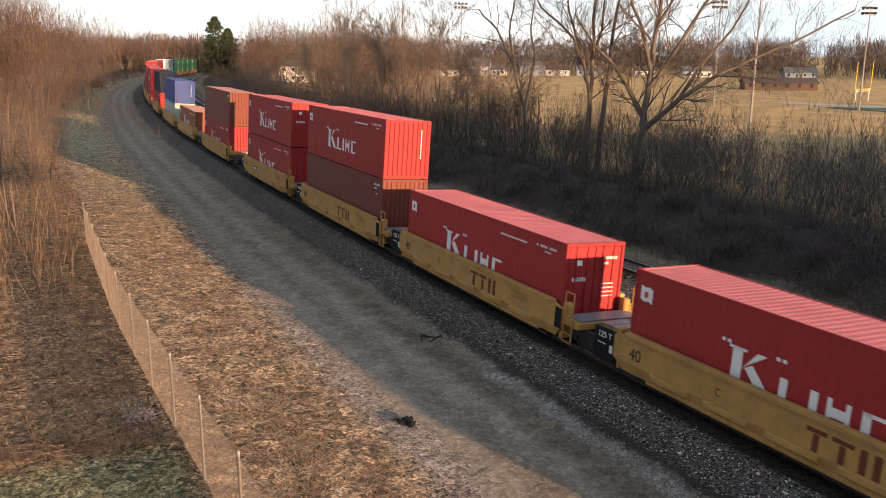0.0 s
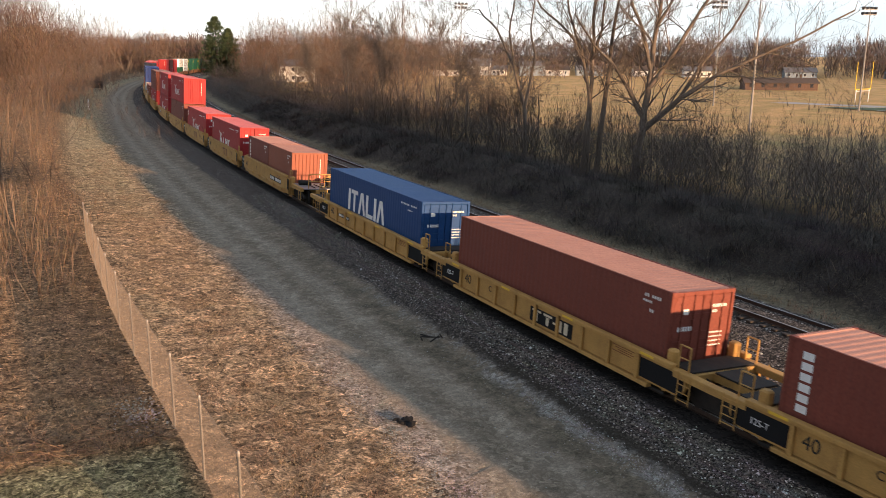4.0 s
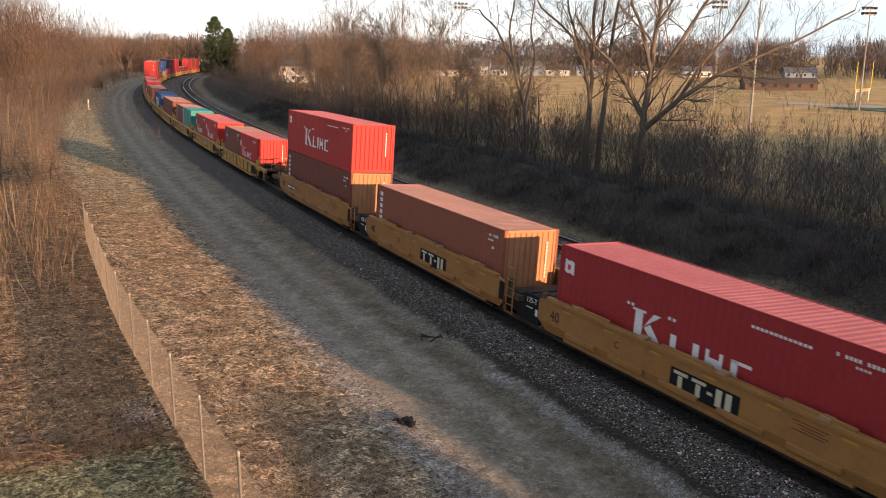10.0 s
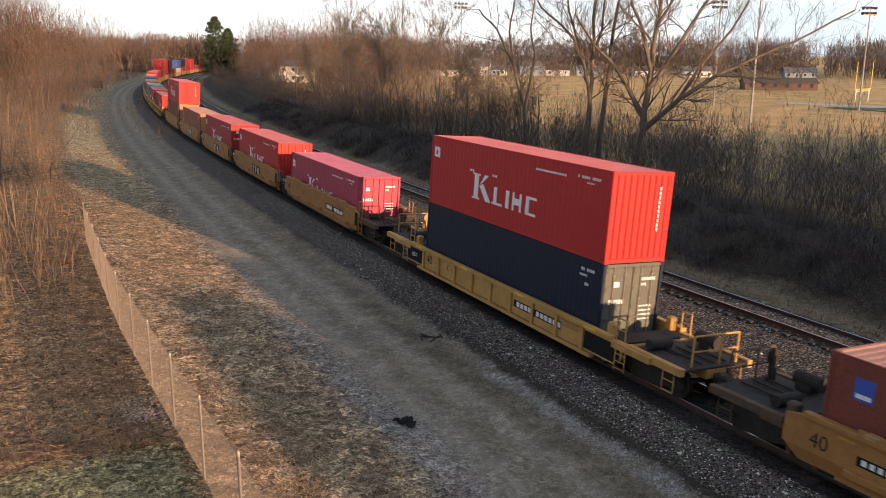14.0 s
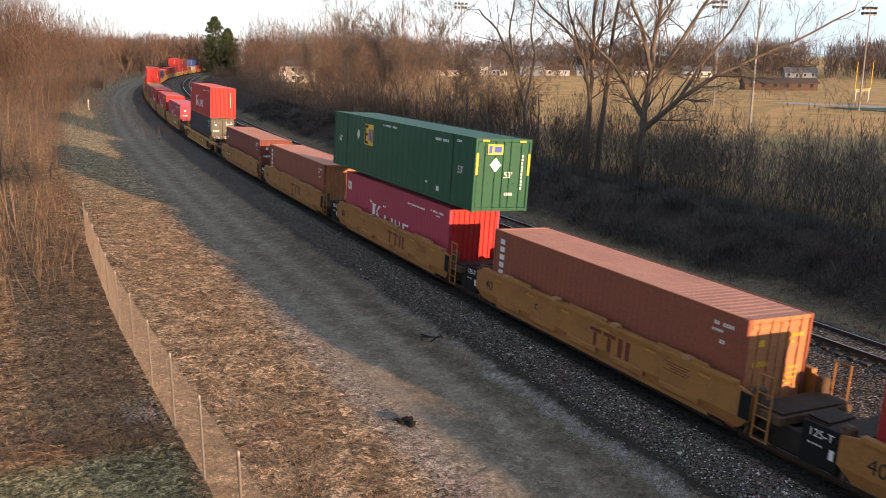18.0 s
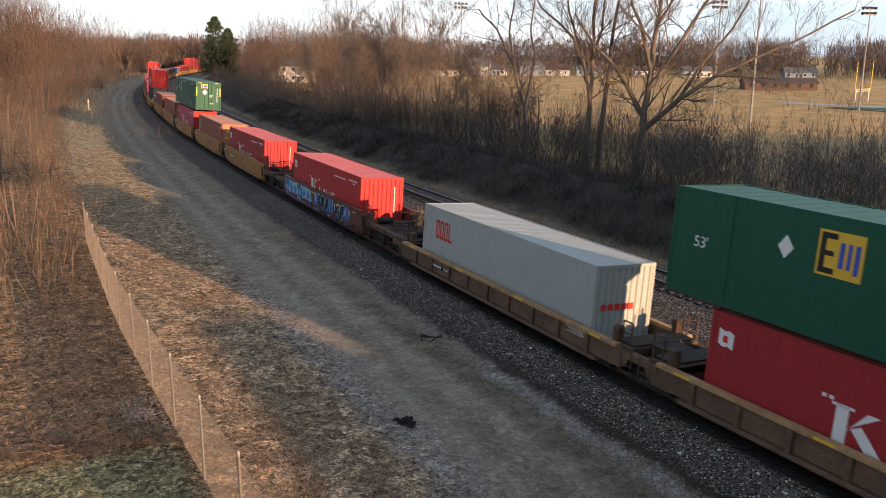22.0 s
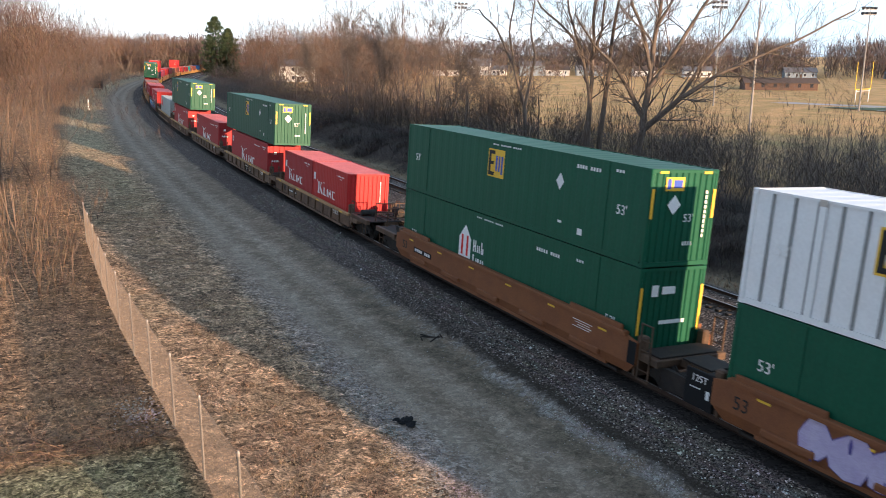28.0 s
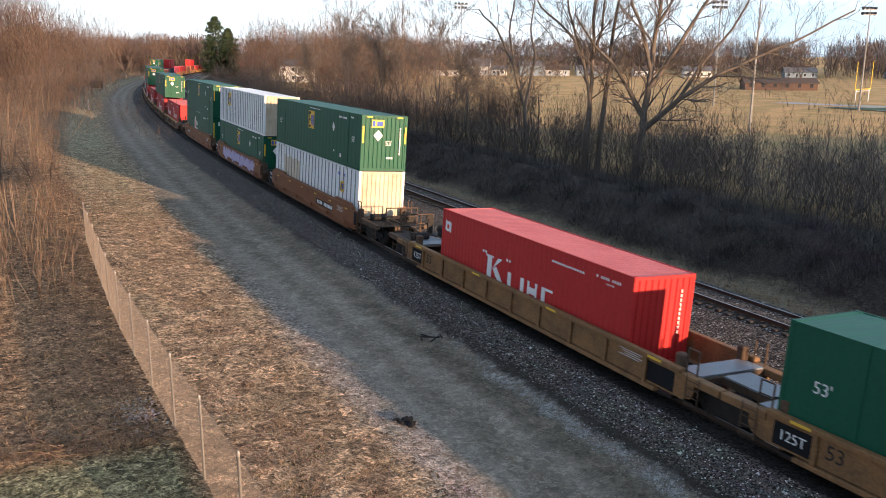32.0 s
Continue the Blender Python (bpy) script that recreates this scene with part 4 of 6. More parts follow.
            g = Build().soft(min(xi + sx * .02, xi + sx * .32), max(xi + sx * .02, xi + sx * .32), min(sy * 1.05, sy * 1.33), max(sy * 1.05, sy * 1.33), 1.02, 1.5, .05)
            out.append(("corner_guide", g.mesh("corner_guide", paint if paint is YELLOW else gear)))
            l = Build()
            if deep and sx < 0:         # a tall ladder stands behind the end of the sill
                x0, x1 = -Ls / 2 - .1, -Ls / 2 - .55
                for xx in (x0, x1):
                    l.tube((xx, sy * 1.42, .24), (xx, sy * 1.42, 1.95), .028, n=6)
                for k in range(5):
                    l.tube((x0, sy * 1.42, .26 + .3 * k), (x1, sy * 1.42, .26 + .3 * k), .018, n=5)
                l.tube((x0, sy * 1.42, 1.93), (x1, sy * 1.42, 1.93), .026, n=5)
                out.append(("ladder", l.mesh("ladder", paint if paint is YELLOW else OCHRE if paint is OCHRE else gear)))
            elif not deep:
                for k in range(4):
                    l.tube((xi + sx * .75, sy * 1.5, .3 + .22 * k), (xi + sx * 1.2, sy * 1.5, .3 + .22 * k), .016, n=5)
                for xx in (.75, 1.2):
                    l.tube((xi + sx * xx, sy * 1.5, .22), (xi + sx * xx, sy * 1.5, 1.1), .018, n=5)
                out.append(("ladder", l.mesh("ladder", gear)))
    if deep:
        for sy in (1, -1):
            y0, y1 = (1.462, 1.472) if sy > 0 else (-1.472, -1.462)
            out.append(("end_band", Build().box(-Ls / 2 + .004, -Ls / 2 + .36, y0, y1, .62, 1.3).mesh("end_band", BLACK)))
    if deep and paint is OCHRE:
        lip = Build().soft(-.95, .95, 1.46, 1.54, 1.5, 1.62, .02).mesh("chord_lip", paint)
        for i in range(3):
            out.append(("chord_lip", lip, (-Ls / 2 + 2.4 + (Ls - 5.2) * i / 2, 0, 0)))
        me = Build().soft(-.16, .16, 1.36, 1.6, 1.5, 1.6, .02).mesh("chord_block", CHORDTAN)
        for i in range(4):
            out.append(("chord_block", me, (-Ls / 2 + 2.2 + (Ls - 4.4) * i / 3, 0, 0)))
    if deep and paint is CARBROWN:
        me = Build().soft(-1.3, 1.3, 1.4, 1.5, 1.5, 1.66, .015).mesh("guide_rail", paint)
        for sx in (-1, 1):
            out.append(("guide_rail", me, (sx * (Ls / 2 - 2.0), 0, 0)))
    if not deep and paint in (YELLOW, OLIVE):
        for sx in (-1, 1):
            x0, x1 = (sx * (Ls / 2 - .08), sx * (Ls / 2 - 1.83)) if paint is YELLOW else (sx * (Ls / 2 - .75), sx * (Ls / 2 - 1.82))
            out.append(("end_board", Build().box(min(x0, x1), max(x0, x1), 1.462, 1.472, .4, zt - .13).mesh("end_board", BLACK)))
    return out


def bogie_parts():
    out = []
    for sy in (-1, 1):
        y0, y1 = (.92, 1.08) if sy > 0 else (-1.08, -.92)
        o = [(-1.25, .38), (-.75, .3), (-.4, .2), (.4, .2), (.75, .3), (1.25, .38), (1.25, .58), (.7, .78), (-.7, .78), (-1.25, .58)]
        out.append(("side_frame", Build().plate(o, y0, y1).mesh("side_frame", GRIME)))
        for x in (-.87, .87):
            b = Build().tube((x, sy * .68, .42), (x, sy * .82, .42), .42, n=20).tube((x, sy * .66, .42), (x, sy * .7, .42), .46, n=20).tube((x, sy * .82, .42), (x, sy * 1.12, .42), .1, n=10)
            out.append(("wheel", b.mesh("wheel", GRIME)))
    b = Build().soft(-.25, .25, -1.0, 1.0, .45, .8, .03)
    for x in (-.87, .87):
        b.tube((x, -.7, .42), (x, .7, .42), .08, n=8)
    for sy in (-1, 1):
        for x in (-.15, .15):
            b.tube((x, sy * 1.0, .25), (x, sy * 1.0, .6), .08, n=8)
    out.append(("bolster", b.mesh("bolster", GRIME)))
    return out


def well_car(style, paint, centre, Ls, Lp, label, plate=0, number="40", front_bogie=False, rear_bogie=True, ends=(), graffiti=None):
    ob = thing("well_car", label, "railway car", "well cars of the train")
    for row in shared(("car", style, paint.name, Ls, Lp), lambda: well_car_parts(style, Ls, Lp, paint)):
        n, me, *at = row
        part(n, me, None, ob, at=Matrix.Translation(at[0]) if at else None)
    for want, sx in ((front_bogie, 1), (rear_bogie, -1)):
        if want:
            bo = part("bogie", shared("bolster", lambda: [m for n, m in bogie_parts() if n == "bolster"][0]), None, ob, "grimy two-axle bogie", Matrix.Translation((sx * (Lp / 2 - (0 if sx not in ends else .35)), 0, 0)))
            for n, me in shared("bogie", bogie_parts):
                if n != "bolster":
                    part(n, me, None, bo)
    gear = paint if paint is YELLOW else GEAR
    y = 1.4605
    low = .72 if paint is OLDBROWN else .83 if style == "ribbed" else 1.0

    def mk(name, ob, rects, m, y, label=""):
        return marks(name, ob, [(a, b, c * low, d * low) for a, b, c, d in rects], m, y, label)

    dark = DARKINK if paint in (YELLOW, OCHRE) else BLACKINK
    if number:
        part("length_number", text_mesh(number, .5, BLACKINK), None, ob, "", pose(Ls / 2 - (.95 if style == "smooth" else 2.4), y + .004, .9 * low, rz=180))
    if number and paint in (YELLOW, OCHRE):
        part("letter", text_mesh("C", .3, BLACKINK), None, ob, "", pose(Ls / 2 - 4.1, y + .004, .95 * low, rz=180))
    if style == "ribbed" and paint in (YELLOW, OLIVE):
        part("load_mark", text_mesh("125-T" if paint is YELLOW else "125T", .24 if paint is YELLOW else .36, INK), None, ob, "", pose(Ls / 2 - (.95 if paint is YELLOW else 1.28), y + .016, .68, rz=180))
    if plate == 1:      # three heavy dark shapes across the sill
        x = -.6
        mk("lettering", ob, [(x + .28, x - .28, 1.07, 1.18), (x + .08, x - .08, .62, 1.05), (x - .4, x - .96, 1.07, 1.18), (x - .6, x - .76, .62, 1.05), (x - 1.1, x - 1.28, .62, 1.18), (x - 1.44, x - 1.62, .62, 1.18)], dark, y, "dark painted block marks")
    if plate == 2:      # a black board with white shapes
        x = -.2
        mk("name_board", ob, [(x + .55, x - 1.9, .5, 1.1)], BLACK, y, "black board with white bars")
        mk("lettering", ob, [(x + .42, x - .1, .95, 1.04), (x + .24, x + .08, .58, .92), (x - .25, x - .75, .95, 1.04), (x - .42, x - .58, .58, .92), (x - .82, x - 1.0, .78, .86), (x - 1.12, x - 1.32, .58, 1.04), (x - 1.45, x - 1.65, .58, 1.04)], CREAM, y + .007)
    if plate == 3:
        x = Ls / 2 - (1.9 if paint in (OCHRE, CARBROWN) else 3.4)
        mk("number_board", ob, [(x, x - 1.7, .78, 1.0)], BLACK, y, "black board with a row of white bars")
        mk("lettering", ob, [(x - .12 - .19 * i, x - .24 - .19 * i, .83, .96) for i in range(8) if i != 4], INK, y + .007)
    if plate == 4:      # number board only, mid sill, with yellow reflectors
        x = -1.6
        mk("number_board", ob, [(x, x - 2.9, .72, 1.02)], BLACK, y, "black board with a row of white bars")
        mk("lettering", ob, [(x - .2 - .25 * i, x - .38 - .25 * i, .77, .97) for i in range(11) if i != 4], INK, y + .007)
    if style == "ribbed":
        zc = (.96 if paint is OLDBROWN else 1.1) + .03
        for i in range(4):
            x = -Ls / 2 + 1.5 + (Ls - 3.0) * i / 3
            marks("reflector", ob, [(x - .28, x + .28, zc - .035, zc + .035)], GOLD, 1.5605, "yellow reflector strip")
    if style == "smooth" and paint in (CARBROWN, OCHRE, MAROON):
        for i in range(6):
            x = -Ls / 2 + 1.6 + (Ls - 3.2) * i / 5
            mk("reflector", ob, [(x - .2, x + .2, 1.21, 1.27)], AMBER if paint is OCHRE else GOLD, y, "yellow reflector strip")
    mk("lettering", ob, [(-Ls / 2 + 2.1 + .11 * (j % 2), -Ls / 2 + 3.1 - .13 * (j % 3), 1.17 - .075 * j, 1.19 - .075 * j) for j in range(4)], dark if paint in (YELLOW, OCHRE) else INK, y, "unreadable small block of lettering")
    if 1 not in ends and style == "smooth":
        xc = Ls / 2 + .5
        part("end_board", Build().soft(xc - .495, xc + .5, 1.3, 1.4, .3, 1.3, .02), BLACK, ob, "black end board with white load mark")
        part("load_mark", text_mesh("125 T" if paint is YELLOW else "125-T" if paint is OCHRE else "125T", .27, INK), None, ob, "", pose(xc, 1.405, 1.08, rz=180))
        mk("lettering", ob, [(xc + .3 - .1 * i, xc + .24 - .1 * i, .8, .84) for i in range(4)] + [(xc - .38, xc - .26, .6, .84)], INK, 1.401)
    for sx in ends:
        xe = sx * (Lp / 2 + 1.15)
        part("draft_sill", Build().soft(min(xe, sx * (Lp / 2 - .3)), max(xe, sx * (Lp / 2 - .3)), -.4, .4, .72, 1.0, .03), gear, ob)
        part("coupler", Build().soft(min(xe, xe + sx * .75), max(xe, xe + sx * .75), -.14, .14, .62, .88, .04).soft(min(xe + sx * .55, xe + sx * .9), max(xe + sx * .55, xe + sx * .9), -.22, .2, .6, .92, .06), GRIME, ob)
        h = Build()
        for yy in (-.85, -.2, .85):
            h.tube((xe - sx * .15, yy, 1.0), (xe - sx * .15, yy, 1.95), .03, n=6)
        h.tube((xe - sx * .15, -.85, 1.95), (xe - sx * .15, .85, 1.95), .03, n=6).tube((xe - sx * .15, -.85, 1.5), (xe - sx * .15, .85, 1.5), .025, n=6)
        part("handrail", h, gear, ob)
        part("end_deck", Build().box(min(xe, xe - sx * 2.1), max(xe, xe - sx * 2.1), -1.2, 1.2, 1.0, 1.05), DECK if paint is YELLOW and style == "smooth" else GRIME, ob, "open steel platform")
        for yy in (-1.3, 1.3):
            part("edge_beam", Build().soft(min(xe, xe - sx * 2.3), max(xe, xe - sx * 2.3), yy - .1, yy + .1, .88, 1.1, .02), gear, ob)
            part("step", Build().tube((xe - sx * .3, yy, .9), (xe - sx * .3, yy, .3), .02, n=5).tube((xe - sx * .75, yy, .9), (xe - sx * .75, yy, .3), .02, n=5).tube((xe - sx * .3, yy, .3), (xe - sx * .75, yy, .3), .02, n=5).tube((xe - sx * .3, yy, .6), (xe - sx * .75, yy, .6), .02, n=5), gear, ob)
        part("air_reservoir", Build().tube((xe - sx * 1.75, .2, 1.22), (xe - sx * 1.75, 1.0, 1.22), .16, n=12), GRIME, ob)
        for k in range(3):
            part("pipe", Build().tube((xe - sx * .2, -.5 + .45 * k, 1.1), (xe - sx * 1.6, -.35 + .4 * k, 1.12), .03, n=6), GRIME, ob)
        part("brake_cylinder", Build().tube((xe - sx * .9, -.9, 1.35), (xe - sx * 1.7, -.9, 1.35), .2, n=14).soft(min(xe - sx * 1.0, xe - sx * 1.5), max(xe - sx * 1.0, xe - sx * 1.5), -1.1, -.7, 1.06, 1.3, .03), GRIME, ob)
        if sx > 0:
            part("brake_wheel", Build().tube((xe - sx * .35, -.6, 1.75), (xe - sx * .28, -.6, 1.75), .21, n=18).box(xe - sx * .35 - .05, xe - sx * .35 + .05, -.72, -.48, 1.06, 1.75), YELLOW if paint is YELLOW else GRIME, ob, "brake wheel on its stand")
    if graffiti:
        graffiti(ob, Ls, y)
    MOVING.append((ob, centre, Lp / 2 * .9, 0.0))
    return ob


def blob(r2, x, z, w, h, points=9, jag=.3):
    """A lumpy outline of (x, z) points."""
    out = []
    for i in range(points):
        a = 2 * math.pi * (i + r2.uniform(-.2, .2)) / points
        k = 1 + r2.uniform(-jag, jag)
        out.append((x + w * k * math.cos(a), min(1.42, max(.3, z + h * k * math.sin(a)))))
    return out


def grown(outline, by):
    cx, cz = sum(p[0] for p in outline) / len(outline), sum(p[1] for p in outline) / len(outline)
    return [(cx + (x - cx) * (1 + by / max(.1, abs(x - cx) + .15)), min(1.43, max(.29, cz + (z - cz) * (1 + by / max(.1, abs(z - cz) + .15))))) for x, z in outline]


def sprayed(ob, rows, y):
    """Sprayed shapes, each (material, outline, layer)."""
    for m, outline, layer in rows:
        part("graffiti", Build().plate(outline, y + .002 * layer, y + .002 * layer + .0015), m, ob)


def graffiti_blue(ob, Ls, y):
    """Two names end to end: pale blue letters on violet, then black and blue ones, with white edges."""
    r2 = random.Random(5)
    x0 = Ls / 2 - .5
    rows = [(VIOLET, [(x0 - 5.6, .3), (x0 - .3, .3), (x0, .8), (x0 - .2, 1.1), (x0 - 5.2, 1.0)], 1), (NAVY, [(x0 - 12.4, .3), (x0 - 6.6, .3), (x0 - 6.2, 1.2), (x0 - 12.0, 1.3)], 1)]
    for i in range(6):
        o = blob(r2, x0 - .55 - .9 * i, .95, .52, .46)
        rows += [(INK, grown(o, .06), 2 + i % 2), (CYANPAINT if i % 3 else BLUEPAINT, o, 4 + i % 2)]
        rows += [(BLUEPAINT if i % 3 else CYANPAINT, blob(r2, x0 - .55 - .9 * i, .86, .22, .2, 7), 6), (VIOLET, blob(r2, x0 - .75 - .9 * i, .56, .12, .16, 6), 7)]
    for i in range(7):
        o = blob(r2, x0 - 6.6 - .85 * i, .85, .5, .5, 8, .4)
        rows += [(INK if i % 2 else CYANPAINT, grown(o, .05), 2 + i % 2), (NAVY if i % 3 else BLUEPAINT, o, 4 + i % 2)]
        rows.append((CYANPAINT if i % 2 else INK, blob(r2, x0 - 6.5 - .85 * i, 1.0, .07, .26, 6), 6))
        rows.append((BLUEPAINT, blob(r2, x0 - 6.9 - .85 * i, .6, .2, .14, 7), 7))
    sprayed(ob, rows, y)
    for x in (x0 - 2.3, x0 - 6.3, x0 - 10.4):
        marks("reflector", ob, [(x - .25, x + .25, 1.16, 1.25)], GOLD, y + .018)


def graffiti_lilac(ob, Ls, y):
    """Tall touching pale lilac letters with thin darker joins."""
    r2 = random.Random(8)
    rows = []
    x = Ls / 2 - 2.6
    i = 0
    while x > -Ls / 2 + 3.4:
        w = r2.uniform(.42, .62)
        o = blob(r2, x - w, .86, w * 1.05, .52, 9, .18)
        rows += [(VIOLET, grown(o, .025), 1 + i % 2), (LILAC, o, 3 + i % 2)]
        rows.append((VIOLET, blob(r2, x - w, 1.12 if i % 2 else .52, w * .09, .2, 6), 5))
        x -= w * 1.75
        i += 1
    sprayed(ob, rows, y)


BLUEPAINT = mat("spray_blue", (0.03, 0.13, 0.36), 0.5, var=(0.02, 0.07, 0.2), scale=2, amount=0.4)
CYANPAINT = mat("spray_pale_blue", (0.12, 0.36, 0.55), 0.5, var=(0.3, 0.5, 0.62), scale=2, amount=0.4)
VIOLET = mat("spray_violet", (0.1, 0.08, 0.27), 0.5, var=(0.05, 0.05, 0.16), scale=2, amount=0.4)
LILAC = mat("spray_lilac", (0.42, 0.36, 0.55), 0.5, var=(0.6, 0.56, 0.68), scale=2, amount=0.3)

K_LABEL = "red corrugated shipping container with white block emblem"
B_LABEL = "dull brown corrugated shipping container"

# the head of the train, far round the bend when the clip starts
for i in range(5):
    R = 566 + 19.6 * i
    well_car("smooth", CARBROWN, R + 8.1, 16.6, 19.6, "brown well car far round the bend", number="")
    container("53", GREEN, R, 3.2, "dark green 53-foot container in the well", decor="house")
    container("53", GREEN, R, 6.1, "dark green 53-foot container on another", decor="square")
for i, (m1, m2) in enumerate(((WHITE, GREEN), (WHITE, WHITE))):
    R = 526.5 + 19.6 * i
    well_car("smooth", CARBROWN, R + 8.1, 16.6, 19.6, "brown well car far round the bend", number="")
    container("53", m2, R, 3.2, "plain 53-foot container standing in the well", decor="")
    container("53", m1, R, 6.1, "white ribbed 53-foot container on another", decor="")
FAR = [(506, RED, RED), (489, RED, BROWN), (472, RED, RED), (456, RED, None), (439, BROWN, None), (422, RED, RED), (406, RED, RED), (386, RED, NAVY)]
for R, low, up in FAR:
    well_car("smooth", YELLOW, R + 6.1, 12.9, 16.1, "yellow well car far round the bend", number="")
    container("40", low, R, 3.2, K_LABEL if low is RED else B_LABEL)
    if up:
        container("40", up, R, 6.1, "corrugated container stacked on another", decor="" if up is not RED else "emblem")

# first set: yellow smooth-sided units
well_car("smooth", YELLOW, 372.5, 12.9, 16.1, "yellow well car with two stacked containers")
container("40", GREY, 366.4, 3.0, "pale beige container in the well", decor="", H=2.591)
container("40", SLATE, 366.45, 5.75, "slate blue corrugated container on another", decor="badge")
well_car("smooth", YELLOW, 355.6, 12.9, 16.1, "yellow well car with one container")
container("40", RUST, 349.4, 3.1, "orange-brown container with white marks", decor="emblem", H=2.591)
well_car("smooth", YELLOW, 337.4, 12.9, 16.1, "yellow well car with two stacked containers")
container("40", RED, 331.35, 3.15, K_LABEL)
container("40", BROWN, 331.35, 6.05, "dark brown container stacked on a red one", decor="")
well_car("smooth", YELLOW, 318.1, 12.9, 16.0, "yellow well car with two stacked red containers", plate=3)
container("40", RED, 312.0, 3.3, K_LABEL)
container("40", RED, 312.0, 6.25, "red container with doors stacked on another", rear="doors")
well_car("smooth", YELLOW, 302.3, 12.9, 15.7, "yellow well car with a red container stacked on a brown one", plate=1)
container("40", BROWN, 296.2, 3.4, "brown corrugated container under a red one", decor="")
container("40", RED, 296.2, 6.33, "red container stacked on a brown one")
well_car("smooth", YELLOW, 286.95, 12.9, 15.5, "yellow well car with dark block marks", plate=1)
container("40", RED, 280.85, 3.4, "red container with rear doors in a yellow well", rear="doors")
well_car("smooth", YELLOW, 271.4, 12.9, 15.5, "yellow well car with one red container", plate=1, number="40")
container("40", RED, 265.3, 3.4, "red container with rear doors in a yellow well", rear="doors")
well_car("smooth", YELLOW, 256.0, 12.9, 15.6, "last yellow well car of its set, with brake gear", plate=4, ends=(-1,))
container("20", BROWN, 255.95, 3.04, "short brown container with a white upright row", decor="column")
container("20", RUST, 249.8, 3.04, "short orange-brown container in the well", decor="")

# second set: yellow units with outside posts
well_car("ribbed", YELLOW, 235.9, 14.6, 16.0, "leading yellow well car with outside posts", plate=3, number="40", front_bogie=True, ends=(1,))
container("40", BLUE, 229.8, 3.04, "deep blue container with large white slanting bars", rear="doors", decor="wide", H=2.591)
for c, p in ((220.1, 2), (204.2, 2), (188.2, 2)):
    well_car("ribbed", YELLOW, c, 14.4, 16.0, "yellow well car with outside posts and black board", plate=p)
well_car("ribbed", YELLOW, 172.5, 14.4, 16.0, "last yellow post-sided well car of its set", plate=3, ends=(-1,))
container("40", BROWN, 214.0, 3.05, "brown container with rear doors", rear="doors", decor="", H=2.591)
container("20", BROWN, 204.1, 3.04, "short brown container with a white upright row", decor="column")
container("20", TEAL, 198.0, 3.04, "short teal container with a white upright row", decor="column")
container("20", RED, 188.2, 3.04, "short red container with white emblem")
container("20", BRIGHT, 182.1, 3.04, "short bright red container with white emblem")
container("20", BROWN, 172.5, 3.04, "short brown container with a small badge", decor="badge")
container("20", BRIGHT, 166.4, 3.04, "short bright red container with white emblem")

# third set: yellow smooth units
well_car("smooth", OCHRE, 152.1, 13.7, 16.0, "leading ochre smooth-sided well car", plate=3, front_bogie=True, ends=(1,))
container("40", BROWN, 146.0, 3.15, "brown container with a white upright row, under a red one", decor="column", endmat=ENDSUNLIT)
container("40", BRIGHT, 146.0, 5.76, "bright red container stacked on a brown one", H=2.591)
for c, p in ((136.2, 2), (120.5, 2), (104.9, 2)):
    well_car("smooth", OCHRE, c, 13.5, 15.8, "ochre smooth-sided well car with black board", plate=p)
well_car("smooth", OCHRE, 89.2, 13.5, 15.8, "last ochre smooth-sided well car of its set", plate=4, ends=(-1,))
container("40", RUST, 130.1, 3.1, "orange-brown container with a white upright row", decor="column", endmat=ENDSUNLIT)
container("40", RED, 114.4, 3.35, "red container with rear doors", rear="doors")
container("40", BRIGHT, 98.8, 3.35, K_LABEL)
container("40", PINK, 83.2, 3.1, "faded pinkish red container with rear doors", rear="doors")

# one yellow post-sided car with a red container on a navy one
well_car("ribbed", YELLOW, 68.7, 15.2, 17.6, "single yellow post-sided well car", plate=4, front_bogie=True, ends=(1, -1))
container("40", NAVY, 62.6, 3.15, "navy container with grey doors under a red one", rear="doors", decor="", endmat=DOORGREY)
container("40", BRIGHT, 62.6, 6.05, "bright red container stacked on a navy one")

# fifth set: yellow smooth units
well_car("smooth", OCHRE, 48.5, 13.7, 16.2, "leading ochre smooth-sided well car", plate=3, front_bogie=True, ends=(1,))
container("40", BROWN, 42.4, 3.05, "brown container with a blue badge and doors", rear="doors", decor="badge")
for c, p in ((33.2, 1), (17.2, 1), (1.4, 1)):
    well_car("smooth", OCHRE, c, 13.5, 15.9, "ochre smooth-sided well car with dark block marks", plate=p)
well_car("smooth", OCHRE, -14.5, 13.5, 15.9, "last ochre smooth-sided well car of its set", plate=3, ends=(-1,))
container("40", RUST, 27.1, 3.05, "orange-brown container with a white upright row", decor="column", endmat=ENDSUNLIT)
container("40", PINK, 11.1, 3.18, "faded red container under a green one", endmat=BRIGHT)
container("53", GREEN, 9.2, 6.28, "dark green 53-foot container with yellow sign and doors", rear="doors", decor="square_far")
container("40", RUST, -4.75, 3.05, "orange-brown container with rear doors", rear="doors", decor="column", endmat=ENDSUNLIT)
container("40", RED, -20.6, 3.15, "red container with white emblem")

# a brown car covered with blue graffiti
well_car("smooth", MAROON, -34.3, 15, 17.6, "maroon well car covered in blue graffiti", front_bogie=True, ends=(1, -1), graffiti=graffiti_blue, number="")
container("40", BRIGHT, -40.45, 3.12, "bright red container above blue graffiti")

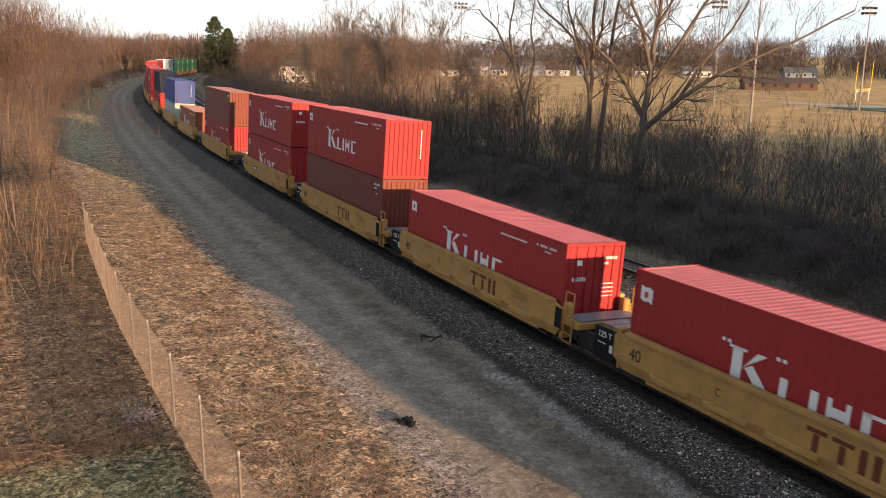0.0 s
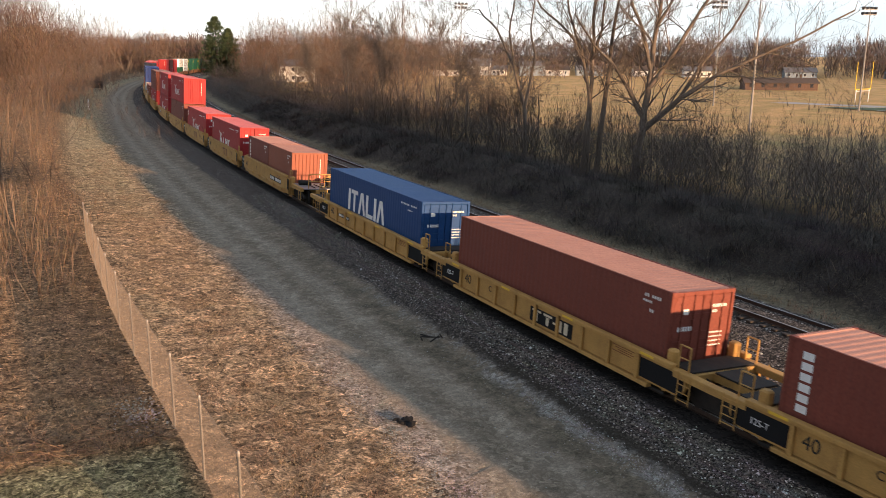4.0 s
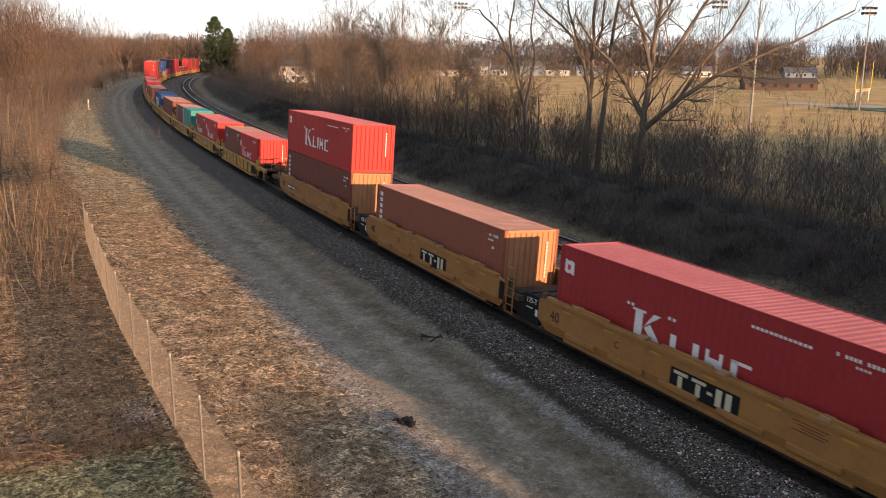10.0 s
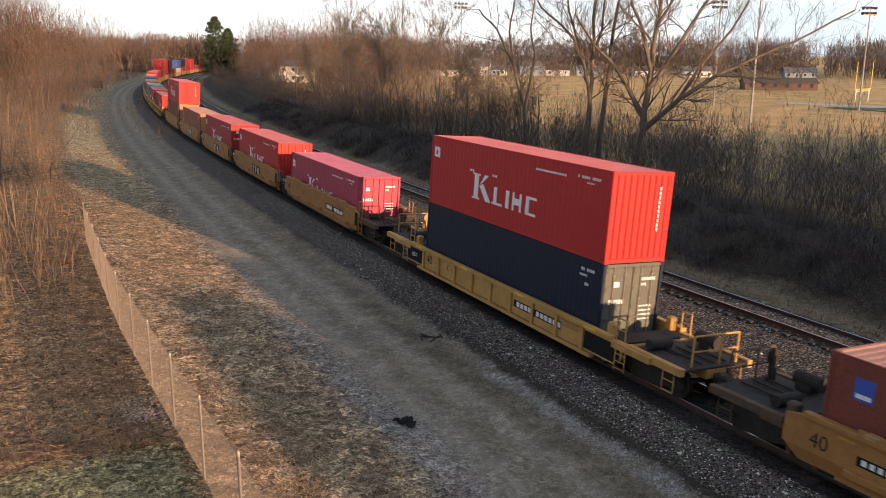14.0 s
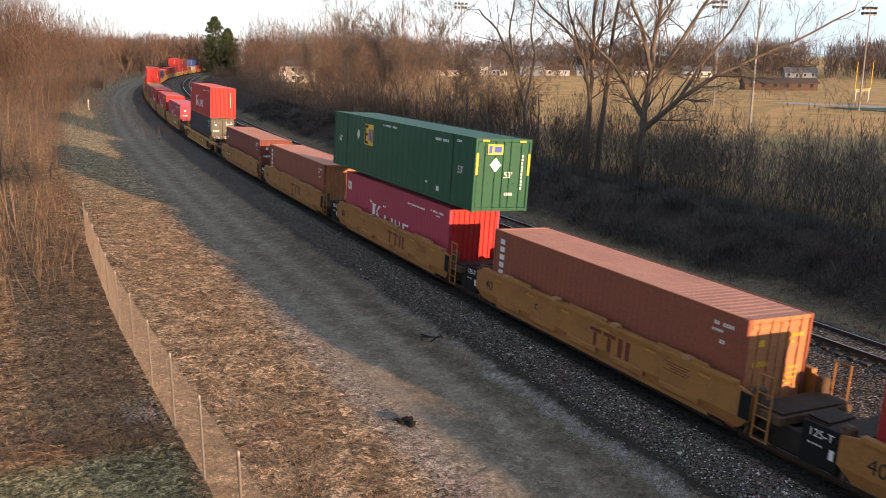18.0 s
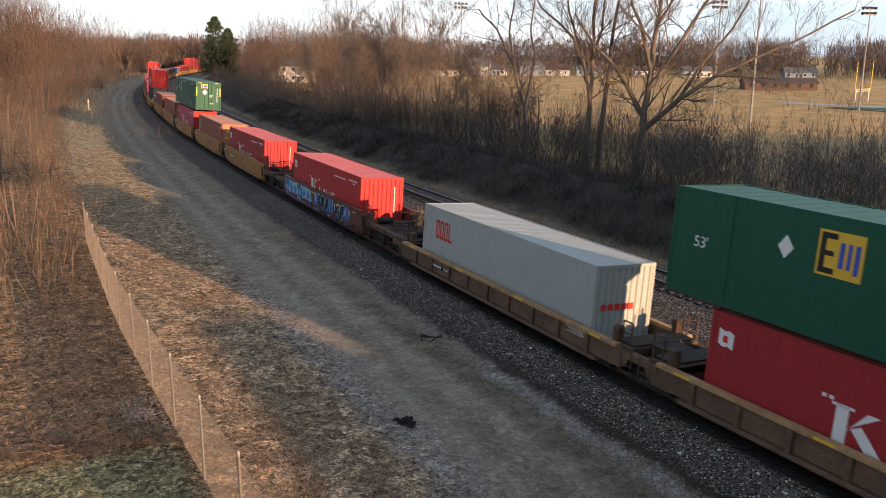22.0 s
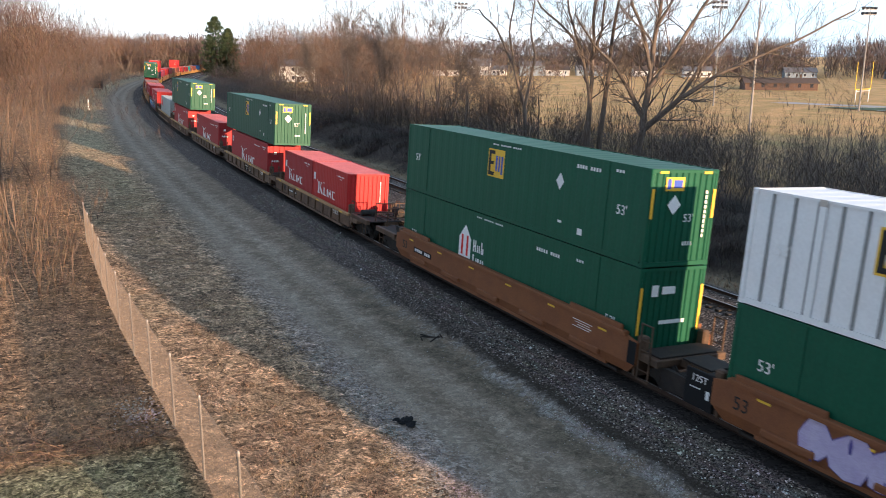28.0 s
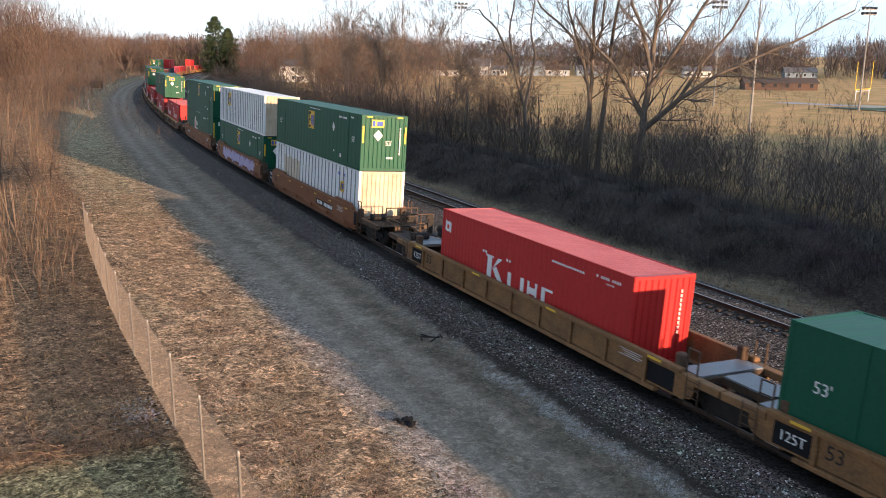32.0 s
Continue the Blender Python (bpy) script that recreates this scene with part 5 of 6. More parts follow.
# seventh set: old brown post-sided units
well_car("ribbed", OLDBROWN, -54.3, 16.2, 17.6, "old brown post-sided well car", plate=3, number="", front_bogie=True, ends=(1,))
container("40", GREY, -60.3, 3.04, "pale grey container with red block marks", decor="red_word", H=2.591)
for c, p in ((-71.2, 2), (-89.5, 3), (-107.7, 2)):
    well_car("ribbed", OLDBROWN, c, 16.2, 18.1, "old brown post-sided well car", plate=p, number="")
well_car("ribbed", OLDBROWN, -124.6, 15.2, 16.8, "last old brown well car of its set", plate=3, number="48", ends=(-1,))
container("40", RED, -77.3, 3.02, "red container with doors under a green one", rear="doors")
container("53", GREEN, -79.5, 6.05, "dark green 53-foot container overhanging a red one", rear="doors", decor="square_far")
container("40", RED, -95.6, 3.05, "red container with rear doors", rear="doors")
container("40", RED, -113.8, 2.97, "red container with doors under a green one", rear="doors")
container("53", GREEN, -115.9, 6.0, "dark green 53-foot container overhanging a red one", decor="square")
container("20", RED, -124.5, 3.04, "short red container with white emblem")
container("20", BRIGHT, -130.7, 3.04, "short bright red container with white emblem")

# eighth set: three brown smooth units for 53-foot containers
well_car("smooth", CARBROWN, -146.5, 16.9, 19.9, "leading brown smooth-sided long well car", plate=3, number="53", front_bogie=True, ends=(1,))
container("53", GREEN, -154.6, 3.43, "dark green container with a white house mark", decor="house")
container("53", GREEN, -154.6, 6.35, "dark green container with yellow sign on another", decor="square")
well_car("smooth", CARBROWN, -166.2, 16.7, 19.7, "brown long well car with lilac graffiti", number="53", graffiti=graffiti_lilac)
container("53", GREEN, -174.3, 3.43, "dark green container with yellow sign", decor="square")
container("53", WHITE, -174.3, 6.35, "white ribbed container with rusty end", decor="square_far", endmat=ENDCREAM)
well_car("smooth", CARBROWN, -185.9, 16.7, 19.7, "last brown long well car of its set", plate=4, number="53", ends=(-1,))
container("53", WHITE, -194.0, 3.43, "white ribbed container with cream panels", decor="small_sign", endmat=ENDCREAM)
n53 = 26
for k in range(3, 9):     # repainted cream panels between the posts
    xa = 16.154 / 2 - 16.154 * k / n53
    part("side_panel", Build().box(xa - 16.154 / n53 + .05, xa - .05, 1.252, 1.262, .2, 2.15 + .1 * (k % 2)), CREAM, MOVING[-1][0], "cream repainted panel")
container("53", GREEN, -194.0, 6.35, "dark green container with yellow sign on a white one", decor="square")

# ninth set: olive-brown long units with outside posts; the rest of it follows past the lookout
well_car("ribbed", OLIVE, -209.6, 18.2, 20.0, "olive-brown post-sided long well car half filled", plate=0, number="53", front_bogie=True, ends=(1,))
container("40", BRIGHT, -215.7, 3.1, "red container in a long olive-brown well")
# all but the first stay unseen, added to shade the road and rails
for c in (-229.6, -249.6, -269.6, -289.6):
    well_car("ribbed", OLIVE, c, 18.2, 20.0, "olive-brown post-sided long well car", plate=0, number="53")
well_car("ribbed", OLIVE, -309.6, 18.2, 20.0, "unseen last olive-brown long well car, added for its shade", plate=0, number="53", ends=(-1,))
container("53", GREEN, -237.3, 3.45, "dark green 53-foot container in the well", decor="square_far")
# unseen loads on those cars, single height to keep their shade short
for R in (-257.4, -277.4, -297.4, -317.4):
    container("53", GREEN, R, 3.45, "dark green 53-foot container in the well", decor="square_far")

# ---- bare trees ----
def tubes_mesh(name, segs, n, m):
    """A mesh of tapered prisms from rows (p, q, r0, r1)."""
    P = np.array([s[0] for s in segs], float)
    Q = np.array([s[1] for s in segs], float)
    r0 = np.array([s[2] for s in segs], float)[:, None, None]
    r1 = np.array([s[3] for s in segs], float)[:, None, None]
    a = Q - P
    a /= np.linalg.norm(a, axis=1)[:, None] + 1e-9
    ref = np.where(np.abs(a[:, 2:3]) < 0.9, np.array([[0, 0, 1.0]]), np.array([[1.0, 0, 0]]))
    u = np.cross(a, ref)
    u /= np.linalg.norm(u, axis=1)[:, None] + 1e-9
    w = np.cross(a, u)
    ang = np.arange(n) * 2 * math.pi / n
    ring = u[:, None, :] * np.cos(ang)[None, :, None] + w[:, None, :] * np.sin(ang)[None, :, None]
    V = np.concatenate([P[:, None, :] + ring * r0, Q[:, None, :] + ring * r1], axis=1).reshape(-1, 3)
    base = (np.arange(len(segs)) * 2 * n)[:, None, None]
    i = np.arange(n)
    f = np.stack([i, (i + 1) % n, n + (i + 1) % n, n + i], 1)[None] + base
    if n == 2:
        f = f[:, :1]
    f = f.reshape(-1, 4)
    me = bpy.data.meshes.new(name)
    me.vertices.add(len(V))
    me.vertices.foreach_set("co", V.ravel())
    me.loops.add(f.size)
    me.loops.foreach_set("vertex_index", f.ravel().astype(np.int32))
    me.polygons.add(len(f))
    me.polygons.foreach_set("loop_start", np.arange(0, f.size, 4).astype(np.int32))
    me.materials.append(m)
    me.update(calc_edges=True)
    me.validate()
    me.shade_smooth()
    return me


def grow(rnd, p, d, length, r, level, deepest, out, spread=0.75, up=0.12, kids=3, wiggle=0.16, shrink=0.62):
    """A branch with its side branches; out: (p, q, r0, r1, level)."""
    n = 4 if level < 2 else 3
    for i in range(n):
        d = (d + Vector((rnd.gauss(0, wiggle), rnd.gauss(0, wiggle), rnd.gauss(0, wiggle) + up * (0.3 + 0.2 * level)))).normalized()
        q = p + d * (length / n)
        r2 = r * (0.82 if i < n - 1 else 0.7)
        out.append((tuple(p), tuple(q), r, r2, level))
        p, r = q, r2
        if level < deepest and (i > 0 or level > 0):
            for _ in range(int(kids) + (rnd.random() < kids % 1)):
                axis = Vector((rnd.gauss(0, 1), rnd.gauss(0, 1), rnd.gauss(0, 1))).cross(d)
                if axis.length < 1e-3:
                    continue
                a = rnd.uniform(0.5, 1.15) * spread
                e = Matrix.Rotation(a, 3, axis.normalized()) @ d
                grow(rnd, p, e, length * shrink * rnd.uniform(0.7, 1.1), r * rnd.uniform(0.5, 0.68), level + 1, deepest, out, spread, up, kids, wiggle, shrink)
    return out


def tree_meshes(seed, height, radius, stems=1, deepest=4, spread=0.7, up=0.12, kids=2, lean=0.08, shrink=0.6, thin=0.006, bark=None, twigmat=None, sides=2, first=0.45, stout=1):
    """Trunk and crown meshes of one bare tree."""
    rnd = random.Random(seed)
    out = []
    for k in range(stems):
        d = Vector((rnd.gauss(0, lean * (1 if stems == 1 else 2.4)), rnd.gauss(0, lean * (1 if stems == 1 else 2.4)), 1)).normalized()
        base = Vector((rnd.gauss(0, .12) * (stems > 1) * 2, rnd.gauss(0, .12) * (stems > 1) * 2, -0.25))
        # a clear stem first, then the fork
        top = base + d * height * first * .6
        n = 3
        p, r = base, radius
        for i in range(n):
            d = (d + Vector((rnd.gauss(0, .05), rnd.gauss(0, .05), 0))).normalized()
            q = p + d * height * first * .6 / n
            out.append((tuple(p), tuple(q), r * (1.25 if i == 0 else 1), r * .93, 0))
            p, r = q, r * .93
        for j in range(2 if stems == 1 else 1):
            e = (d + Vector((rnd.gauss(0, .25), rnd.gauss(0, .25), .2))).normalized()
            grow(rnd, p, e, height * (1 - first * .6) * .62, r * .8, 0, deepest, out, spread, up, kids, .12, shrink)
    big = [(a, b, max(r0, thin), max(r1, thin), l) for a, b, r0, r1, l in out if l <= stout]
    small = [(a, b, max(r0, thin), max(r1, thin * .8), l) for a, b, r0, r1, l in out if l > stout]
    return tubes_mesh("trunk", big, 5, bark), tubes_mesh("crown", small, sides, twigmat or bark)


BARK = mat("bark_grey_brown", (0.165, 0.13, 0.102), 0.9, var=(0.085, 0.068, 0.056), scale=4, fine=25, amount=0.4, per=0.15)
TWIG = island_mat("twig_tan", (0.045, 0.033, 0.027), (0.235, 0.155, 0.11))
TWIGDARK = island_mat("twig_dark", (0.07, 0.06, 0.055), (0.2, 0.158, 0.13))
RUSSET = island_mat("twig_russet", (0.115, 0.074, 0.056), (0.29, 0.18, 0.118))
STRAW = island_mat("dry_stalk", (0.09, 0.062, 0.044), (0.35, 0.24, 0.16))


def plant(name, protos, x, y, rnd, label, category, group, scale=1.0, sink=0.0, z=None):
    """A copy of one of the prototype meshes as a thing of its own, with trunk and crown."""
    a, c = protos[rnd.randrange(len(protos))]
    zz = gz(x, y) if z is None else z
    ob = thing(name, label, category, group, m=Matrix.Translation((x, y, zz - sink)) @ Matrix.Rotation(rnd.uniform(0, 6.28), 4, "Z") @ Matrix.Diagonal((scale, scale, scale * rnd.uniform(.92, 1.08), 1)))
    part("trunk", a, None, ob)
    part("crown", c, None, ob)
    return ob


rnd = random.Random(21)


def limbed_tree(label, x, y, limbs, seed, deepest=4, kids=1.5, side_len=.42):
    """A tree whose main limbs are given as (radius, [(across, height), ...]) in the plane that faces the overpass."""
    r2 = random.Random(seed)
    across = Vector((y, -x, 0)).normalized()
    back = Vector((x, y, 0)).normalized()
    segs = []
    for radius, pts in limbs:
        depth = 0.0
        prev = None
        L = sum(math.dist(p, q) for p, q in zip(pts[:-1], pts[1:]))
        r = radius
        for i, (u, h) in enumerate(pts):
            if i:
                depth += r2.gauss(0, .5)
            q = across * u + back * depth + Vector((0, 0, h))
            if prev is not None:
                n = 3
                for k in range(n):
                    a0, a1 = prev.lerp(q, k / n), prev.lerp(q, (k + 1) / n)
                    j = Vector((r2.gauss(0, .05), r2.gauss(0, .05), 0)) if k < n - 1 else Vector((0, 0, 0))
                    rn = r * .91
                    segs.append((tuple(a0 if k == 0 else last), tuple(a1 + j), r, rn, 0))
                    last = a1 + j
                    r = rn
                    if h > 7:
                        for _ in range(int(kids) + (r2.random() < kids % 1)):
                            d = (q - prev).normalized()
                            ax = Vector((r2.gauss(0, 1), r2.gauss(0, 1), r2.gauss(0, 1))).cross(d).normalized()
                            e = Matrix.Rotation(r2.uniform(.5, 1.1), 3, ax) @ d
                            grow(r2, last, e, L * side_len * r2.uniform(.3, .8), max(.03, r * .42), 1, deepest, segs, .65, .06, kids, .15, .62)
            prev = q
    ob = thing("bare_tree", label, "tree", m=Matrix.Translation((x, y, gz(x, y) - .2)))
    thin = .0095
    part("trunk", tubes_mesh("trunk", [(a, b, max(r0, thin), max(r1, thin)) for a, b, r0, r1, l in segs if l == 0], 8, BARK), None, ob)
    part("crown", tubes_mesh("crown", [(a, b, max(r0, thin), max(r1, thin * .8)) for a, b, r0, r1, l in segs if l in (1, 2)], 3, BARK), None, ob)
    tagged(part("twig_crown", tubes_mesh("twig_crown", [(a, b, max(r0, thin), max(r1, thin * .8)) for a, b, r0, r1, l in segs if l > 2], 2, BARK), None, ob), kind="stuff")


limbed_tree("large bare tree with a wide fork above the brush", 15.6, 67.5, [
    (.42, [(0, 0), (.1, 2), (.5, 4.8)]), (.3, [(.5, 4.8), (.85, 8.8), (1.1, 12.6), (1.5, 16), (1.9, 20)]), (.26, [(.6, 4.7), (3.2, 7.2), (5.8, 9.0), (8.4, 10.3), (11.3, 11.6), (15.5, 13.9)]),
    (.22, [(.9, 8.1), (2.9, 11.3), (4.5, 14.2), (6.2, 16.5), (8.5, 19)]), (.2, [(.35, 5.8), (-.7, 7.7), (-2, 9.7), (-3.6, 11.2), (-5.2, 13.6)]), (.18, [(.8, 9.5), (0, 12.6), (-1, 14.9), (-2, 17.8), (-2.6, 20)]),
    (.16, [(3.2, 7.2), (4.8, 9.9), (6.9, 12.6), (8.2, 15.4)]), (.14, [(1.1, 12.6), (2.2, 14.8), (3.4, 17.8)])], 41)
limbed_tree("bare tree with several tall stems above the brush", 11.8, 70.0, [
    (.27, [(0, 0), (.2, 3.5), (.35, 6.6), (-.45, 10.6), (-1.6, 13.6), (-2.1, 16), (-3.2, 20)]), (.25, [(.3, 0), (.4, 5), (.4, 9.8), (.5, 14.8), (.6, 20)]), (.27, [(1.1, 0), (1.5, 5.5), (1.9, 10.8), (2.4, 14.8), (3.0, 19)]),
    (.14, [(.4, 9.8), (1.1, 12.2), (1.3, 15.5), (1.0, 19)]), (.13, [(-.45, 10.6), (-2.2, 12.6), (-3.9, 14.0), (-5.5, 16.6)])], 42)
limbed_tree("slim leaning bare tree above the brush", 7.8, 81.0, [
    (.24, [(.2, 0), (0, 5.5), (-1.1, 9.3), (-2.8, 12.7), (-4.6, 14.6)]), (.14, [(0, 5.5), (.9, 10.4), (.4, 12.8), (.7, 15.5)]), (.12, [(-1.1, 9.3), (-1.6, 12.4), (-1.2, 15.4)])], 43)
STEM = mat("thicket_stem", (0.15, 0.105, 0.075), 0.9, var=(0.13, 0.09, 0.065), scale=2, fine=20, amount=0.4, per=0.35)
HERO = {
    "slim": tree_meshes(103, 15, .16, 1, 5, .6, .1, 1.35, .16, .62, .011, BARK, BARK, 3, .35),
    "crook": tree_meshes(107, 11, .2, 2, 5, .8, .02, 1.35, .2, .64, .011, BARK, BARK, 3, .3),
}
for key, (x, y), lbl in (("slim", (-1.0, 99.0), "slim bare tree at the edge of the field"), ("crook", (1.0, 88.0), "crooked dark bare tree at the edge of the field"), ("slim", (-6.0, 118.0), "slim bare tree at the edge of the field"),
                         ("crook", (-8.0, 104.0), "crooked dark bare tree at the edge of the field"), ("slim", (-13.0, 112.0), "slim bare tree at the edge of the field")):
    ob = thing("bare_tree", lbl, "tree", m=Matrix.Translation((x, y, gz(x, y) - .2)) @ Matrix.Rotation(rnd.uniform(0, 6.28), 4, "Z"))
    part("trunk", HERO[key][0], None, ob)
    part("crown", HERO[key][1], None, ob)

for i in range(10):
    x, y = flat_line(rnd.uniform(84, 165), -rnd.uniform(21, 31))
    key = ("crook", "slim", "crook")[i % 3]
    k = rnd.uniform(.62, 1.0)
    ob = thing("bare_tree", "crooked dark bare tree in the brush" if key == "crook" else "slim bare tree in the brush", "tree", m=Matrix.Translation((x, y, gz(x, y) - .2)) @ Matrix.Rotation(rnd.uniform(0, 6.28), 4, "Z") @ Matrix.Scale(k, 4))
    part("trunk", HERO[key][0], None, ob)
    part("crown", HERO[key][1], None, ob)
SAPLING = [tree_meshes(200 + i, 12.5, .03, 2, 5, .85, .03, 1.22, .05, .66, .006, STEM, TWIG, 2, .5, 0) for i in range(6)]
WOODTREE = [tree_meshes(230 + i, 17.5, .2, 1 + i % 2, 4, 1.12, .0, 1.52 - .2 * (i % 2), .05, .7, .016, BARK, RUSSET, 2, .2) for i in range(5)]
def shrub_rows(seed):
    """A rounded leafless bush: arching stems with fine side twigs."""
    r2 = random.Random(seed)
    out = []
    for k in range(6):
        a, lean = r2.uniform(0, 6.28), abs(r2.gauss(0, .3))
        d = Vector((math.cos(a) * lean, math.sin(a) * lean, 1)).normalized()
        grow(r2, Vector((r2.gauss(0, .45), r2.gauss(0, .45), -.2)), d, r2.uniform(2.0, 3.2), .026, 0, 3, out, 1.0, .0, 1.5, .2, .56)
    return [(a, b, max(r0, .0055), max(r1, .004)) for a, b, r0, r1, l in out]


SHRUBROWS = [shrub_rows(260 + i) for i in range(6)]
SHRUB = [tubes_mesh("shrub", rows, 2, TWIGDARK) for rows in SHRUBROWS]
TANSHRUB = [m.copy() for m in SHRUB[:4]]
for m in TANSHRUB:
    m.materials.clear()
    m.materials.append(TWIG)
FARBRUSH = []


def bush(x, y, sc, far=False, label="dark leafless shrub on the bank"):
    m = Matrix.Translation((x, y, gz(x, y))) @ Matrix.Rotation(rnd.uniform(0, 6.28), 4, "Z") @ Matrix.Scale(sc, 4)
    k = rnd.randrange(6)
    if far:
        A = np.array(m)[:3]
        rows = SHRUBROWS[k][::2]
        P = np.array([r[0] for r in rows]) @ A[:, :3].T + A[:, 3]
        Q = np.array([r[1] for r in rows]) @ A[:, :3].T + A[:, 3]
        FARBRUSH.extend((p, q, r[2] * 1.7, r[3] * 1.7) for p, q, r in zip(P, Q, rows))
        return
    thing("shrub", label, "shrub", "brush along the tracks", m=m, b=SHRUB[k])


# the thicket left of the line, tan in the low sun
for i in range(125):
    s = 56 + 210 * rnd.random() ** 1.4
    d = 15.5 + rnd.expovariate(.11)
    x, y = flat_line(s, min(d, 48))
    plant("thicket_tree", SAPLING, x, y, rnd, "bare tan thicket tree of many thin stems", "tree", "thicket left of the line", rnd.uniform(.75, 1.15))
for i in range(75):
    s, d = rnd.uniform(75, 440), rnd.uniform(20, 80)
    if s > 300:
        d = rnd.uniform(8, 60)
    x, y = flat_line(s, d)
    plant("wood_tree", WOODTREE, x, y, rnd, "bare brown tree in the wood beside the line", "tree", "wood left of the line", rnd.uniform(.85, 1.2))
# the wood on the right, beyond the brush
for i in range(110):
    s = rnd.uniform(120, 430)
    d = -rnd.uniform(22, 62) if s > 175 else -rnd.uniform(27, 45)
    x, y = flat_line(s, d)
    if abs(x / y + .262) < .02 and y < 268 or abs(x / y + .172) < .016 and y < 300:
        continue        # the pine and the white house stand clear
    plant("wood_tree", WOODTREE, x, y, rnd, "bare russet tree at the edge of the wood", "tree", "wood right of the line", rnd.choice((.5, .65, .8, .9, 1.05)) * rnd.uniform(.9, 1.1) * (.8 if s < 190 else 1))
for i in range(45):
    x, y = flat_line(rnd.uniform(125, 260), -rnd.uniform(24, 48))
    if abs(x / y + .262) < .02 and y < 268 or abs(x / y + .172) < .016 and y < 300:
        continue        # the pine and the white house stand clear
    plant("wood_tree", WOODTREE, x, y, rnd, "bare russet tree at the edge of the wood", "tree", "wood right of the line", rnd.choice((.5, .7, .95)) * rnd.uniform(.9, 1.1))
# dark brush on the bank right of the tracks
for i in range(215):
    s, d = 18 + 122 * rnd.random() ** 1.1, -rnd.uniform(20, 34)
    if i > 170:
        s, d = rnd.uniform(18, 75), -rnd.uniform(25, 37)
    x, y = flat_line(s, d)
    if any(y < hy - 1 and abs(x / y - hx / hy) < .022 for hx, hy in ((15.6, 67.5), (12.2, 70), (7.8, 81))):
        continue        # the large trees stand clear of the brush on the side of the line
    bush(x, y, rnd.uniform(1.0, 1.75), s > 115)
for i in range(130):
    s, d = rnd.uniform(105, 340), -rnd.uniform(13.5, 26)
    x, y = flat_line(s, d)
    bush(x, y, rnd.uniform(.7, 1.25), True)
for i in range(75):
    x, y = flat_line(rnd.uniform(22, 95), -rnd.uniform(21.5, 33))
    bush(x, y, rnd.uniform(.7, 1.1), True)
for i in range(90):
    x, y = flat_line(rnd.uniform(98, 215), -rnd.uniform(20, 28))
    bush(x, y, rnd.uniform(1.1, 1.75), True)
for i in range(40):
    x, y = flat_line(rnd.uniform(22, 85), -rnd.uniform(32, 42))
    bush(x, y, rnd.uniform(1.1, 1.7), i % 2 == 1)
tagged(new("far_brush", tubes_mesh("far_brush", FARBRUSH, 2, TWIGDARK)), "dense dark leafless brush along the far line", "brush", kind="stuff")
# tan bushes at the foot of the thicket
for i in range(70):
    s = 62 + 190 * rnd.random() ** 1.2
    d = 13.4 + 1.6 * (s > 85) + rnd.expovariate(.22)
    x, y = flat_line(s, min(d, 30))
    thing("shrub", "tan leafless bush at the foot of the thicket", "shrub", "bushes of the thicket", m=Matrix.Translation((x, y, gz(x, y))) @ Matrix.Rotation(rnd.uniform(0, 6.28), 4, "Z") @ Matrix.Scale(rnd.uniform(.4, .95), 4), b=TANSHRUB[i % 4])
for i in range(55):
    x, y = flat_line(rnd.uniform(150, 330), rnd.uniform(10.5, 19))
    thing("shrub", "tan leafless bush at the edge of the wood", "shrub", "bushes of the thicket", m=Matrix.Translation((x, y, gz(x, y))) @ Matrix.Rotation(rnd.uniform(0, 6.28), 4, "Z") @ Matrix.Scale(rnd.uniform(.9, 1.6), 4), b=(TANSHRUB if i % 2 else SHRUB)[i % 4])
# tall dry stalks before the thicket
sg = []
for i in range(900):
    s = 46 + 60 * rnd.random() ** 1.3
    d = min(15 + rnd.expovariate(.25), 30)
    x, y = flat_line(s, d)
    p = Vector((x, y, np.interp(d, PROFILE_D, PROFILE_Z) + np.interp(s, SG, PZ) - .1))
    d = Vector((rnd.gauss(0, .2), rnd.gauss(0, .2), 1)).normalized()
    hgt = rnd.uniform(.8, 3.2)
    for j in range(3):
        d = (d + Vector((rnd.gauss(0, .1), rnd.gauss(0, .1), -.03))).normalized()
        q = p + d * hgt / 3
        sg.append((tuple(p), tuple(q), .012, .01))
        p = q
        if j:
            for _ in range(2):
                e = (d + Vector((rnd.gauss(0, .5), rnd.gauss(0, .5), 0))).normalized()
                sg.append((tuple(p), tuple(p + e * rnd.uniform(.2, .8)), .008, .005))
tagged(new("weed_stalks", tubes_mesh("weed_stalks", sg, 2, STRAW)), "tall dry tan weed stalks before the thicket", "weeds", kind="stuff")

